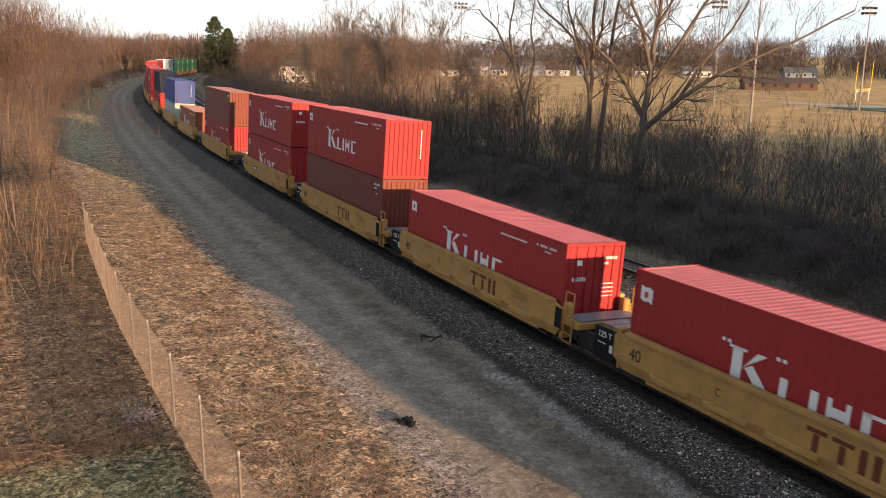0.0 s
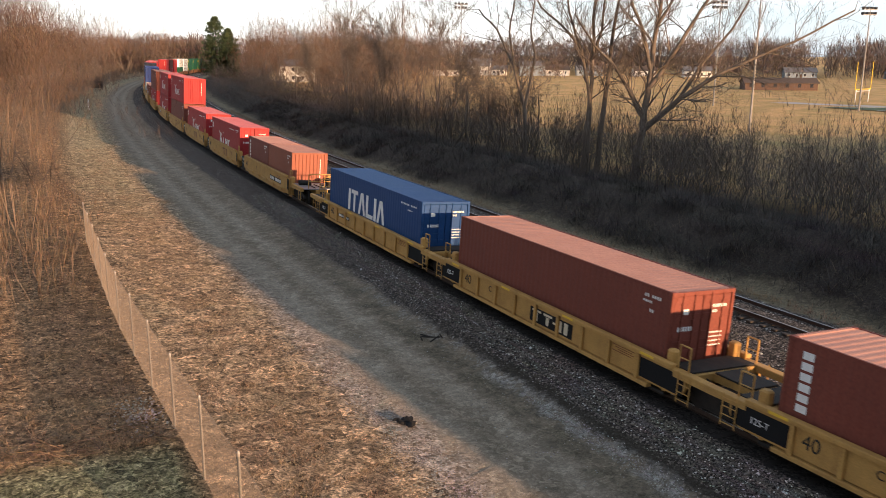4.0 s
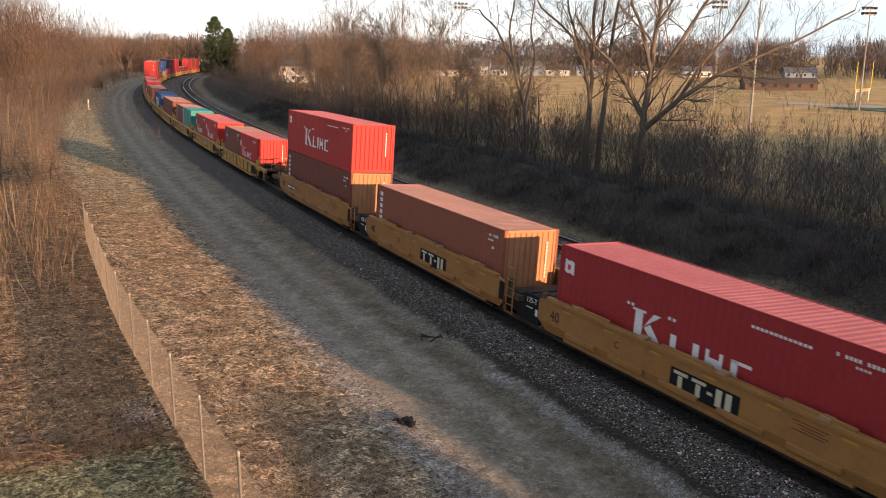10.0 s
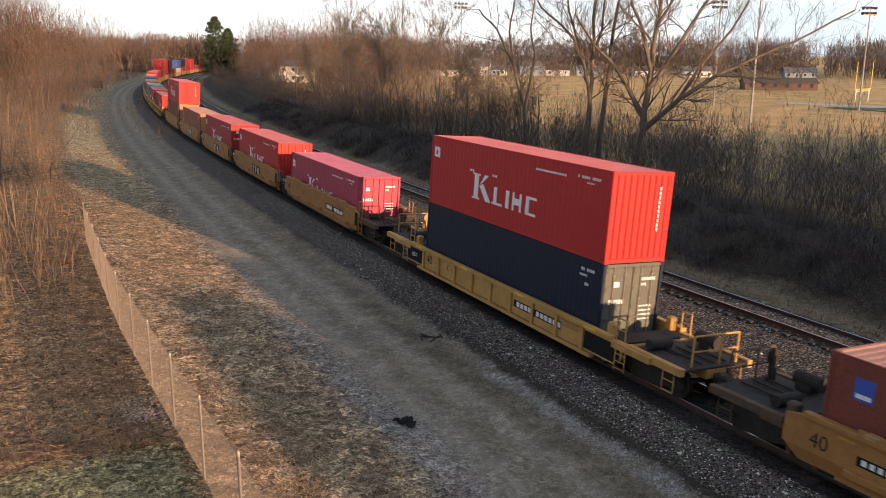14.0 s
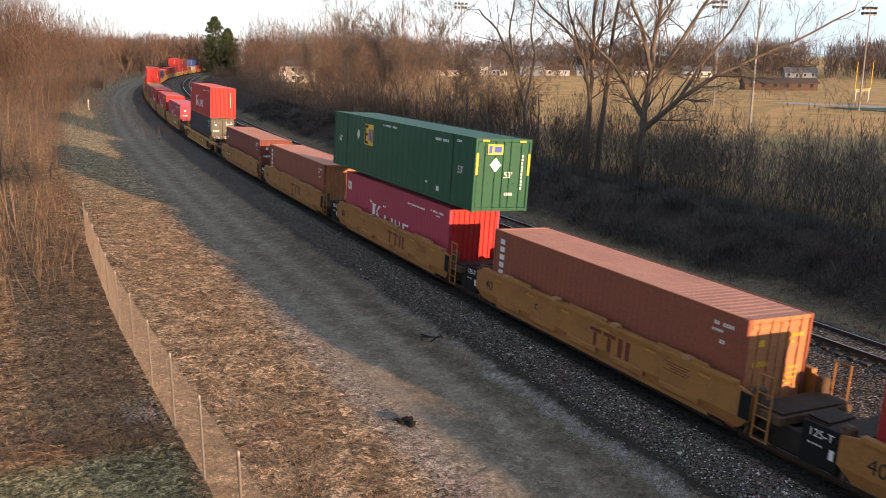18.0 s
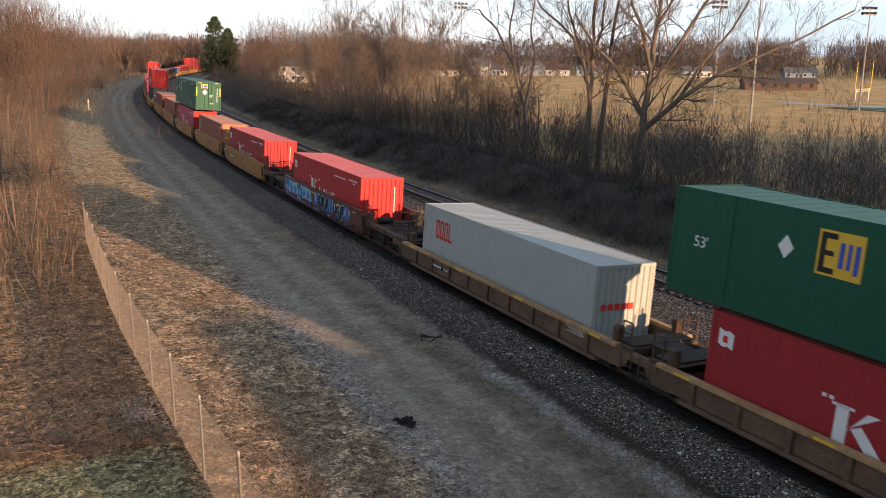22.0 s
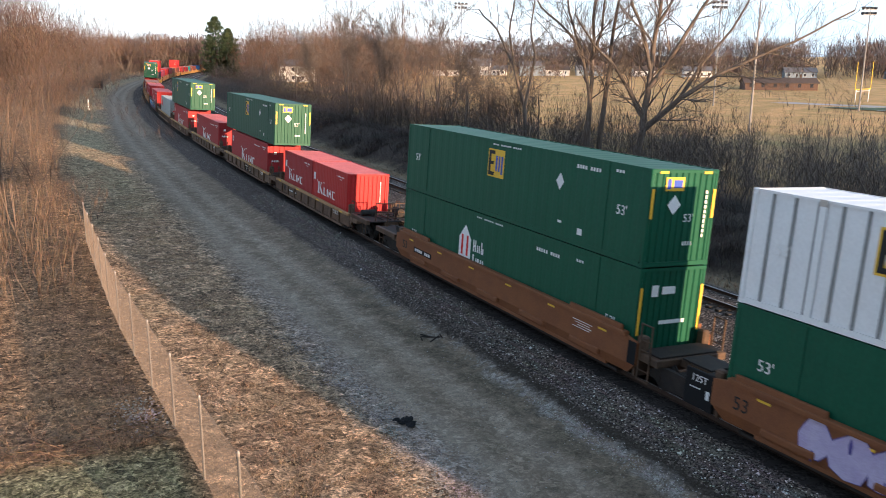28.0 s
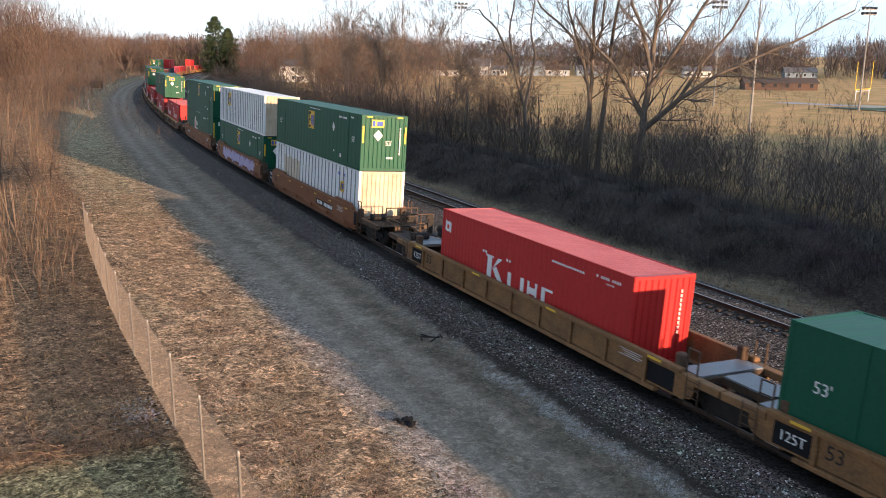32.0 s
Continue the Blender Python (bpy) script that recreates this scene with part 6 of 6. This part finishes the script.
# the far woods round the field, too many to count
def far_woods():
    r2 = random.Random(77)
    sg = []

    def tree(x, y, h):
        z = -1.6
        sg.append(((x, y, z), (x, y, z + h * .5), .25, .16))
        for k in range(56):
            a = r2.uniform(0, 6.28)
            zz = z + h * r2.uniform(.05, .74)
            e = Vector((math.cos(a) * r2.uniform(.3, 1), math.sin(a) * r2.uniform(.3, 1), r2.uniform(.05, 1.3))).normalized()
            L = h * r2.uniform(.12, .3)
            p = Vector((x + r2.gauss(0, h * .12), y + r2.gauss(0, h * .1), zz))
            q = p + e * L
            sg.append((tuple(p), tuple(q), .13, .07))
            for j in range(3):
                f = (e + Vector((r2.gauss(0, .5), r2.gauss(0, .5), r2.gauss(0, .3)))).normalized()
                m0 = p + e * L * r2.uniform(.3, .9)
                sg.append((tuple(m0), tuple(m0 + f * L * .5), .12, .06))

    for i in range(420):
        x = r2.uniform(-60, 460)
        tree(x, 470 + r2.uniform(-30, 90) - .25 * max(0, x - 100), r2.uniform(15, 24))
    for i in range(420):
        x = r2.uniform(-420, 560)
        tree(x, 620 + r2.uniform(-40, 60) - .2 * max(0, x - 100), r2.uniform(19, 27))
    for i in range(60):
        tree(r2.uniform(-30, 260), r2.uniform(365, 410), r2.uniform(7, 15))
    for i in range(170):
        x = r2.uniform(-330, -20)
        tree(x, 470 + r2.uniform(-90, 120), r2.uniform(16, 24))
    for i in range(95):
        y = r2.uniform(395, 450)
        tree(-y * r2.uniform(.27, .4), y, r2.uniform(16, 21))
    return tubes_mesh("far_woods", sg, 2, TWIGFAR)


TWIGFAR = island_mat("far_twigs", (0.09, 0.074, 0.07), (0.24, 0.18, 0.152))
tagged(new("far_woods", far_woods()), "distant grey-brown leafless woods beyond the field", "woods", kind="stuff")

# a pine beside the far bend
NEEDLE = mat("pine_needles", (0.075, 0.105, 0.05), 0.8, var=(0.045, 0.07, 0.036), scale=1.5, fine=10, amount=0.4)


def pine(x, y, h, seed):
    r2 = random.Random(seed)
    ob = thing("pine_tree", "dark green pine with drooping boughs beside the line", "tree", m=Matrix.Translation((x, y, gz(x, y) - .3)))
    part("trunk", Build().tube((0, 0, 0), (0, 0, h * .97), .3, .04, 8), BARK, ob)
    sg = []
    for k in range(430):
        f = r2.random() ** 1.05
        z = h * (.04 + .94 * f)
        a = r2.uniform(0, 6.28)
        lobe = .86 + .2 * math.sin(3 * a + 9 * f + seed)
        R = (1 - f ** 3.2) * h * .25 * r2.uniform(.75, 1.1) * lobe + .5
        e = Vector((math.cos(a), math.sin(a), r2.uniform(-.1, .35)))
        p = Vector((0, 0, z))
        sg.append((tuple(p), tuple(p + e * R), .05, .02))
        for j in range(20):
            t = r2.uniform(.3, 1)
            g = (e * .6 + Vector((r2.gauss(0, .6), r2.gauss(0, .6), r2.gauss(.25, .5)))).normalized()
            m0 = p + e * R * t
            sg.append((tuple(m0), tuple(m0 + g * r2.uniform(.4, 1.0)), .2, .05))
    part("crown", tubes_mesh("crown", sg, 2, NEEDLE), None, ob)


for (x, y), h, sd in (((-68.0, 254), 17.8, 1), ((-65.6, 259), 15.2, 2)):
    pine(x, y, h, sd)

# ---- the chain-link fence ----
GALV = mat("galvanised_post", (0.34, 0.31, 0.28), 0.55, metal=0.4, var=(0.24, 0.2, 0.17), scale=3, fine=30, amount=0.3)
WIRE = mat("weathered_wire", (0.27, 0.22, 0.175), 0.8, metal=0.0, var=(0.13, 0.095, 0.07), scale=3, fine=30, amount=0.3)
fence = thing("chain_link_fence", "weathered chain-link fence with round steel posts", "fence", kind="")
post_me = Build().tube((0, 0, -.3), (0, 0, 2.12), .032, n=10).tube((0, 0, 2.12), (0, 0, 2.17), .04, .02, n=10).mesh("post", GALV)
fs = [21.5 + 3.05 * i for i in range(13)]
fpts = []
for s in fs:
    x, y = flat_line(s, 13.55 + .55 * min(1, max(0, (s - 28) / 16)))
    fpts.append(Vector((x, y, gz(x, y))))
for p in fpts:
    part("post", post_me, None, fence, at=Matrix.Translation(p))
for a, c in zip(fpts[:-1], fpts[1:]):
    L = (c - a).length
    H, step = 2.05, .07
    sg = []
    k = -int(H / step) - 1
    while k * step < L:
        x0 = k * step
        for sgn in (1, -1):
            xa, za, xb, zb = (x0, 0, x0 + H, H) if sgn > 0 else (x0, H, x0 + H, 0)
            t0, t1 = max(0, -xa / H), min(1, (L - xa) / H)
            if t1 > t0:
                q = lambda t: tuple(a + (c - a) * ((xa + H * t) / L) + Vector((0, 0, za + (zb - za) * t)))
                sg.append((q(t0), q(t1), .0029, .0029))
        k += 1
    sg.append((tuple(a + Vector((0, 0, H))), tuple(c + Vector((0, 0, H))), .006, .006))
    part("wire_mesh", tubes_mesh("wire_mesh", sg, 3, WIRE), None, fence)


# ---- playing field ----
POLE = mat("pole_grey", (0.27, 0.255, 0.24), 0.6, metal=0.3, amount=0.2)
LAMP = mat("floodlight_dark", (0.06, 0.06, 0.065), 0.5, amount=0.2)
GOALY = mat("goal_yellow", (0.75, 0.5, 0.03), 0.5, amount=0.1)
GOALW = mat("goal_white", (0.7, 0.7, 0.68), 0.5, amount=0.1)


def flood_pole(x, y, h, rows=2):
    ob = thing("light_pole", "tall grey floodlight pole by the playing field", "light pole", "floodlights of the field", m=Matrix.Translation((x, y, gz(x, y))) @ Matrix.Rotation(radians(20), 4, "Z"))
    part("pole", Build().tube((0, 0, -.2), (0, 0, h), .19, .09, 10), POLE, ob)
    for r in range(rows):
        z = h - .3 - 1.0 * r
        part("crossarm", Build().soft(-1.7, 1.7, -.06, .06, z - .07, z + .07, .02), POLE, ob)
        for i in range(4):
            xx = -1.5 + i
            lb = Build().tube((xx, -.1, z + .35), (xx, .45, z + .2), .2, .36, 12).tube((xx, 0, z + .05), (xx, 0, z + .3), .04, n=6)
            part("floodlight", lb, LAMP, ob)


for x, y, h in ((83.5, 168.6, 20.0), (44.4, 121, 23.0), (58.7, 182.8, 21.8), (4.6, 232, 23.9), (-9.2, 191, 23.5)):
    flood_pole(x, y, h)
gp = thing("goal_post", "yellow football goal posts on white legs", "goal post", m=Matrix.Translation((100.2, 201.5, gz(100, 201))) @ Matrix.Rotation(radians(36), 4, "Z"))
part("crossbar", Build().tube((-3.6, 0, 3.05), (3.6, 0, 3.05), .09, n=8), GOALY, gp)
for sx in (-1, 1):
    part("upright", Build().tube((sx * 3.55, 0, 3.05), (sx * 3.55, 0, 9.4), .08, n=8), GOALY, gp)
    part("leg", Build().tube((sx * 3.0, 0, -.1), (sx * 3.0, 0, 2.9), .1, n=8), GOALW, gp)
part("lower_bar", Build().tube((-3.0, 0, 2.6), (3.0, 0, 2.6), .07, n=8), GOALW, gp)

# running track round the field: a pale curved strip
TRACKPALE = mat("running_track_surface", (0.4, 0.37, 0.36), 0.8, var=(0.32, 0.3, 0.3), scale=.3, fine=4, amount=0.2)
b = Build()
ring = []
for i in range(25):
    a = radians(208 + 62 * i / 24)
    for R in (1.0, 1.11):
        ring.append((135 + 60 * R * math.cos(a), 218 + 42 * R * math.sin(a)))
b.v = [(x, y, gz(x, y) + .06) for x, y in ring]
b.f = [(2 * i, 2 * i + 1, 2 * i + 3, 2 * i + 2) for i in range(24)]
thing("running_track", "pale worn running track round the field", "running track", kind="structure", b=b, mat=TRACKPALE)

TURF = mat("turf_green", (0.06, 0.1, 0.05), 0.9, var=(0.09, 0.11, 0.05), scale=.2, fine=3, amount=0.3)
turf = thing("turf", "green turf with white lines beside the running track", "playing field", kind="structure")
part("grass_sheet", Build().add([(80, 179, -1.2), (150, 172, -1.2), (150, 150, -1.2), (93, 158, -1.2)], [(3, 2, 1, 0)]), TURF, turf)
for (xa, ya), (xb, yb) in (((80, 179), (150, 172)), ((87, 168), (150, 160)), ((93, 158), (150, 150))):
    part("white_line", Build().add([(xa, ya - .25, -1.18), (xb, yb - .25, -1.18), (xb, yb + .25, -1.18), (xa, ya + .25, -1.18)], [(0, 1, 2, 3)]), GOALW, turf)
for x, y, k in ((75, 183, .3), (74.5, 171, .32), (112, 240, .34), (118, 236, .4), (66, 205, .28)):
    plant("young_tree", WOODTREE, x, y, rnd, "small bare young tree on the playing field", "tree", "young trees of the field", k)
BRICK = mat("brick_red_brown", (0.11, 0.07, 0.053), 0.9, var=(0.085, 0.058, 0.046), scale=1.5, fine=12, amount=0.3)
ROOFB = mat("shingle_brown", (0.085, 0.062, 0.05), 0.9, var=(0.06, 0.048, 0.042), scale=2, fine=10, amount=0.3)
ROOFG = mat("shingle_grey", (0.13, 0.13, 0.14), 0.9, amount=0.25)
SIDING = mat("white_siding", (0.62, 0.6, 0.56), 0.7, amount=0.15)
SIDINGB = mat("blue_grey_siding", (0.2, 0.25, 0.3), 0.7, amount=0.15)
GLASSD = mat("window_dark", (0.03, 0.035, 0.045), 0.1, amount=0.1)


def house(x, y, w, dp, h, turn, wallm, roofm, label, cat="house", floors=1, pitch=.5):
    ob = thing("house", label, cat, "houses beyond the field", m=Matrix.Translation((x, y, gz(x, y) - .1)) @ Matrix.Rotation(radians(turn), 4, "Z"))
    part("wall", Build().box(-w / 2, w / 2, -dp / 2, dp / 2, 0, h), wallm, ob)
    rh = dp / 2 * pitch
    e = .45
    rb = Build().add([(-w / 2 - e, -dp / 2 - e, h - .12), (w / 2 + e, -dp / 2 - e, h - .12), (w / 2 + e, dp / 2 + e, h - .12), (-w / 2 - e, dp / 2 + e, h - .12),
                      (-w / 2 - e, 0, h + rh), (w / 2 + e, 0, h + rh), (-w / 2 - e, -dp / 2 - e, h + .06), (w / 2 + e, -dp / 2 - e, h + .06), (w / 2 + e, dp / 2 + e, h + .06), (-w / 2 - e, dp / 2 + e, h + .06), (-w / 2 - e, 0, h + rh + .18), (w / 2 + e, 0, h + rh + .18)],
                     [(0, 1, 5, 4), (3, 4, 5, 2), (6, 10, 11, 7), (10, 9, 8, 11), (0, 6, 7, 1), (2, 8, 9, 3), (0, 4, 10, 6), (4, 3, 9, 10), (1, 7, 11, 5), (5, 11, 8, 2)])
    part("roof", rb, roofm, ob)
    gb = Build()
    for sx in (-1, 1):
        xx = sx * w / 2
        gb.add([(xx, -dp / 2, h - .05), (xx, dp / 2, h - .05), (xx, 0, h + rh - .05)], [(0, 1, 2)])
    part("gable", gb, wallm, ob)
    for f in range(floors):
        for i in range(max(2, int(w / 3.2))):
            xx = -w / 2 + (i + .5) * w / max(2, int(w / 3.2))
            z = 1.0 + 2.8 * f
            wi = part("window", Build().box(xx - .55, xx + .55, -dp / 2 - .05, -dp / 2, z - .06, z + 1.35), GOALW if wallm is not BRICK else ROOFB, ob)
            part("pane", Build().box(xx - .45, xx + .45, -dp / 2 - .07, -dp / 2 - .052, z + .04, z + 1.25), GLASSD, wi)
    part("door", Build().box(-.5, .5, -dp / 2 - .04, -dp / 2, 0, 2.05), ROOFB, ob)
    if cat == "house":
        part("chimney", Build().soft(w * .2, w * .2 + .7, .2, .9, h, h + rh + .9, .03), BRICK, ob)


house(107, 270, 22, 8, 2.3, -8, BRICK, ROOFB, "low brick field house with a brown roof", "field house", 1, .36)
house(-52, 300, 13, 9, 5.6, 12, SIDING, ROOFG, "white two-storey house among bare trees", floors=2)
house(1, 415, 12, 8, 3.0, 5, SIDING, ROOFB, "white bungalow beyond the field")
house(18, 428, 11, 8, 4.6, -12, SIDING, ROOFG, "pale house with a steep roof beyond the field", floors=1, pitch=.9)
house(27, 430, 9, 7, 3.0, 8, SIDING, ROOFG, "white bungalow beyond the field")
house(44, 425, 12, 8, 5.0, 0, SIDINGB, ROOFG, "blue-grey house beyond the field", floors=2)
house(57, 430, 12, 8, 2.9, 4, SIDING, ROOFB, "cream bungalow beyond the field")
house(74, 432, 13, 8, 2.9, -4, SIDINGB, ROOFG, "blue-grey bungalow beyond the field")
house(100, 425, 11, 8, 2.9, 6, SIDING, ROOFB, "white bungalow beyond the field")
house(124, 415, 13, 8, 3.0, -6, SIDING, ROOFG, "white bungalow beyond the field")
house(168, 400, 14, 8, 3.0, -12, SIDINGB, ROOFG, "blue-grey bungalow beyond the field")
house(214, 395, 14, 8, 3.0, -15, SIDINGB, ROOFB, "grey bungalow beyond the field")

# ---- small things on the ground ----
mk = thing("marker_post", "white marker post beside the gravel road", "post", m=Matrix.Translation((-58.3, 137.5, gz(-58.3, 137.5))))
part("post", Build().soft(-.09, .09, -.09, .09, -.2, 1.7, .02), GOALW, mk)
cab = thing("relay_cabinet", "dark steel trackside cabinet by the thicket", "cabinet", m=Matrix.Translation((-85.5, 208, gz(-85.5, 208))))
part("body", Build().soft(-1.2, 1.2, -.6, .6, 0, 1.6, .04), GRIME, cab)
part("lid", Build().soft(-1.3, 1.3, -.7, .7, 1.6, 1.7, .03), GRIME, cab)


def rock(r2, b, x, y, z, r):
    """A small angular stone."""
    vs = []
    for a in range(5):
        t = a * 1.2566 + r2.uniform(-.3, .3)
        vs.append((x + r * math.cos(t) * r2.uniform(.7, 1.2), y + r * math.sin(t) * r2.uniform(.7, 1.2), z + r * r2.uniform(-.1, .3)))
    vs.append((x + r * r2.uniform(-.3, .3), y + r * r2.uniform(-.3, .3), z + r * r2.uniform(.5, .85)))
    b.add(vs, [(0, 1, 5), (1, 2, 5), (2, 3, 5), (3, 4, 5), (4, 0, 5)])


STONE = island_mat("ballast_stone", (0.06, 0.05, 0.044), (0.28, 0.235, 0.2), (0.75, 0.7, 0.64))
PALE = island_mat("white_gravel", (0.17, 0.147, 0.125), (0.62, 0.58, 0.53))
LEAF = island_mat("dry_grass_blades", (0.1, 0.063, 0.036), (0.82, 0.57, 0.35))
DULL = island_mat("dull_grass_blades", (0.08, 0.054, 0.034), (0.5, 0.34, 0.21))
r2 = random.Random(31)
def strewn(name, label, category, rng, st, la, size, m):
    """Angular stones lying at stations st and offsets la, as one mesh."""
    n = len(st)
    t = np.interp(st, SG, TH)
    x, y = np.interp(st, SG, PX) - la * np.sin(t), np.interp(st, SG, PY) + la * np.cos(t)
    z = np.interp(la, PROFILE_D, PROFILE_Z) + np.interp(st, SG, PZ) + .012
    a = (np.arange(5) * 1.2566)[None, :] + rng.uniform(-.3, .3, (n, 5))
    r = size[:, None]
    V = np.empty((n, 6, 3))
    V[:, :5, 0] = x[:, None] + r * np.cos(a) * rng.uniform(.7, 1.2, (n, 5))
    V[:, :5, 1] = y[:, None] + r * np.sin(a) * rng.uniform(.7, 1.2, (n, 5))
    V[:, :5, 2] = z[:, None] + r * rng.uniform(-.1, .4, (n, 5))
    V[:, 5] = np.stack([x, y, z], 1) + np.stack([rng.uniform(-.4, .4, n), rng.uniform(-.4, .4, n), rng.uniform(.5, 1.0, n)], 1) * r
    F = (np.array([[0, 1, 5], [1, 2, 5], [2, 3, 5], [3, 4, 5], [4, 0, 5]])[None] + (np.arange(n) * 6)[:, None, None]).reshape(-1, 3)
    me = bpy.data.meshes.new(name)
    me.from_pydata(V.reshape(-1, 3).tolist(), [], F.tolist())
    me.materials.append(m)
    thing(name, label, category, kind="stuff", b=me)


rng = np.random.default_rng(31)
n = 36000
la = np.where(rng.random(n) < .72, rng.triangular(1.55, 2.4, 3.3, n), -rng.uniform(1.6, 6.7, n))
strewn("ballast", "loose dark grey ballast stones with a few white ones", "ballast", rng, 22 + 46 * rng.random(n) ** 1.6, la,
       rng.uniform(.016, .036, n) * np.where(rng.random(n) < .03, 1.9, 1), STONE)
n = 9500
pick = rng.random(n)
st = np.where(pick < .58, rng.normal(32, 5.2, n), np.where(pick < .8, rng.normal(28.3, 2.6, n), np.where(pick < .97, rng.uniform(24, 52, n), rng.normal(35, .6, n))))
la = np.where(pick < .58, rng.normal(8.25, .5, n), np.where(pick < .8, rng.normal(3.8, .17, n), np.where(pick < .97, rng.uniform(3.6, 9, n), rng.normal(14.5, .3, n))))
strewn("gravel", "scattered pale gravel beside the road", "gravel", rng, st, la, np.where(pick > .97, rng.uniform(.025, .06, n), rng.uniform(.010, .026, n)), PALE)


def blades(count, place, lo, hi, lean, wid, droop=.1):
    sg = []
    for i in range(count):
        s, d = place()
        x, y = flat_line(s, d)
        z = np.interp(d, PROFILE_D, PROFILE_Z) + np.interp(s, SG, PZ) - .02
        p = Vector((x, y, z))
        for k in range(r2.randint(3, 5)):
            e = Vector((r2.gauss(0, lean), r2.gauss(0, lean), 1)).normalized()
            h = r2.uniform(lo, hi)
            m0 = p + e * h * .6
            q = m0 + (e + Vector((r2.gauss(0, lean), r2.gauss(0, lean), -droop))).normalized() * h * .4
            sg.append((tuple(p), tuple(m0), wid, wid * .8))
            sg.append((tuple(m0), tuple(q), wid * .8, wid * .2))
    return sg


strip = lambda: (24 + 80 * r2.random() ** 1.6, r2.triangular(8.3, 14, 11.5))
thing("dry_grass", "trampled dry tan grass and leaf litter", "grass", kind="stuff", b=tubes_mesh("dry_grass", blades(24000, strip, .04, .13, 1.3, .0055), 2, LEAF))
tufts = lambda: (24 + 50 * r2.random() ** 1.5, r2.triangular(8.0, 13.8, 10.5))
BRACKEN = island_mat("dead_leaf", (0.09, 0.054, 0.032), (0.64, 0.395, 0.22))
thing("leaf_litter", "curled reddish brown dead leaves and weed tufts", "leaves", kind="stuff", b=tubes_mesh("leaf_litter", blades(11000, tufts, .03, .11, 1.3, .008, .5), 2, BRACKEN))
beyond = lambda: (33 + 32 * r2.random() ** 1.3, 14.2 + r2.expovariate(.25))
thing("dead_weeds", "flattened brown weeds left of the fence", "weeds", kind="stuff", b=tubes_mesh("dead_weeds", blades(9500, beyond, .08, .42, 1.5, .0055, .3), 2, DULL))
lawn = lambda: (22 + 11 * r2.random(), 13.8 + 8 * r2.random())
LAWN = island_mat("lawn_blades", (0.06, 0.065, 0.03), (0.44, 0.4, 0.25))
thing("lawn", "short dull green lawn below the lookout", "grass", kind="stuff", b=tubes_mesh("lawn", blades(9000, lawn, .02, .07, .8, .006), 2, LAWN))
MOUNDS = [(20 + 130 * r2.random() ** 1.35, -r2.uniform(12.6, 20)) for _ in range(330)]


def hump():
    """Grass gathers in rounded mounds."""
    if r2.random() < .25:
        return 22 + 170 * r2.random() ** 1.5, -r2.triangular(11.2, 21, 15)
    s, d = MOUNDS[r2.randrange(330)]
    return s + r2.gauss(0, .45), d + r2.gauss(0, .45)



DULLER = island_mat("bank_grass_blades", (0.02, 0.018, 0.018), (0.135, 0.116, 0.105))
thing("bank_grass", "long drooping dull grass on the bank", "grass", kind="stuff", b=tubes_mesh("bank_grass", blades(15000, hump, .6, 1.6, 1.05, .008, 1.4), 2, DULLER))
edge = lambda: (24 + 130 * r2.random() ** 1.4, -r2.triangular(10.0, 12.2, 10.9))
thing("verge_grass", "pale dry grass along the second track", "grass", kind="stuff", b=tubes_mesh("verge_grass", blades(3500, edge, .1, .35, .8, .009, .3), 2, DULL))
sg = []
for i in range(150):
    st, la = 33.6 + r2.gauss(0, .35), r2.uniform(14.1, 20)
    x, y = flat_line(st, la)
    p = Vector((x, y, np.interp(la, PROFILE_D, PROFILE_Z) + np.interp(st, SG, PZ) + r2.uniform(0, .12)))
    d = Vector((r2.gauss(0, 1), r2.gauss(0, .45), r2.uniform(.05, .35))).normalized()
    for j in range(4):
        q = p + d * r2.uniform(.15, .32)
        sg.append((tuple(p), tuple(q), .009, .008))
        p, d = q, (d + Vector((r2.gauss(0, .15), r2.gauss(0, .15), -.12))).normalized()
thing("dead_branches", "heap of dry tan branches along the lawn", "branches", kind="stuff", b=tubes_mesh("dead_branches", sg, 3, STRAW))
STRANDS = island_mat("bank_pale_strands", (0.09, 0.072, 0.056), (0.3, 0.235, 0.165))
thing("bank_strands", "pale drooping dead strands over the bank", "grass", kind="stuff", b=tubes_mesh("bank_strands", blades(1100, hump, .9, 2.0, 1.3, .006, 1.2), 2, STRANDS))
# a dark lump and a twist of scrap beside the road
lump = Build()
for i in range(14):
    rock(r2, lump, r2.gauss(0, .16), r2.gauss(0, .13), r2.uniform(0, .08), r2.uniform(.1, .2))
x, y = flat_line(31.8, 7.7)
thing("tar_lump", "dark crumbling lump of tar on the gravel", "debris", m=Matrix.Translation((x, y, gz(x, y))), b=lump, mat=BLACK)
scrap = Build()
for i in range(7):
    p = Vector((r2.gauss(0, .35), r2.gauss(0, .2), .03))
    scrap.tube(p, p + Vector((r2.gauss(0, .4), r2.gauss(0, .3), r2.uniform(.05, .25))), .025, n=5)
x, y = flat_line(37.6, 3.9)
thing("scrap_metal", "twisted dark scrap lying on the ballast edge", "debris", m=Matrix.Translation((x, y, gz(x, y))), b=scrap, mat=GRIME)



def motions():
    """The train rolls away from the camera at a steady pace."""
    times = [0, 0.1] + list(range(1, 32)) + [31.9, 32]
    for ob, sigma, half, h in MOVING:
        walk(ob, [(t, rail_pose(sigma + run(t), half, h)) for t in times])


motions()
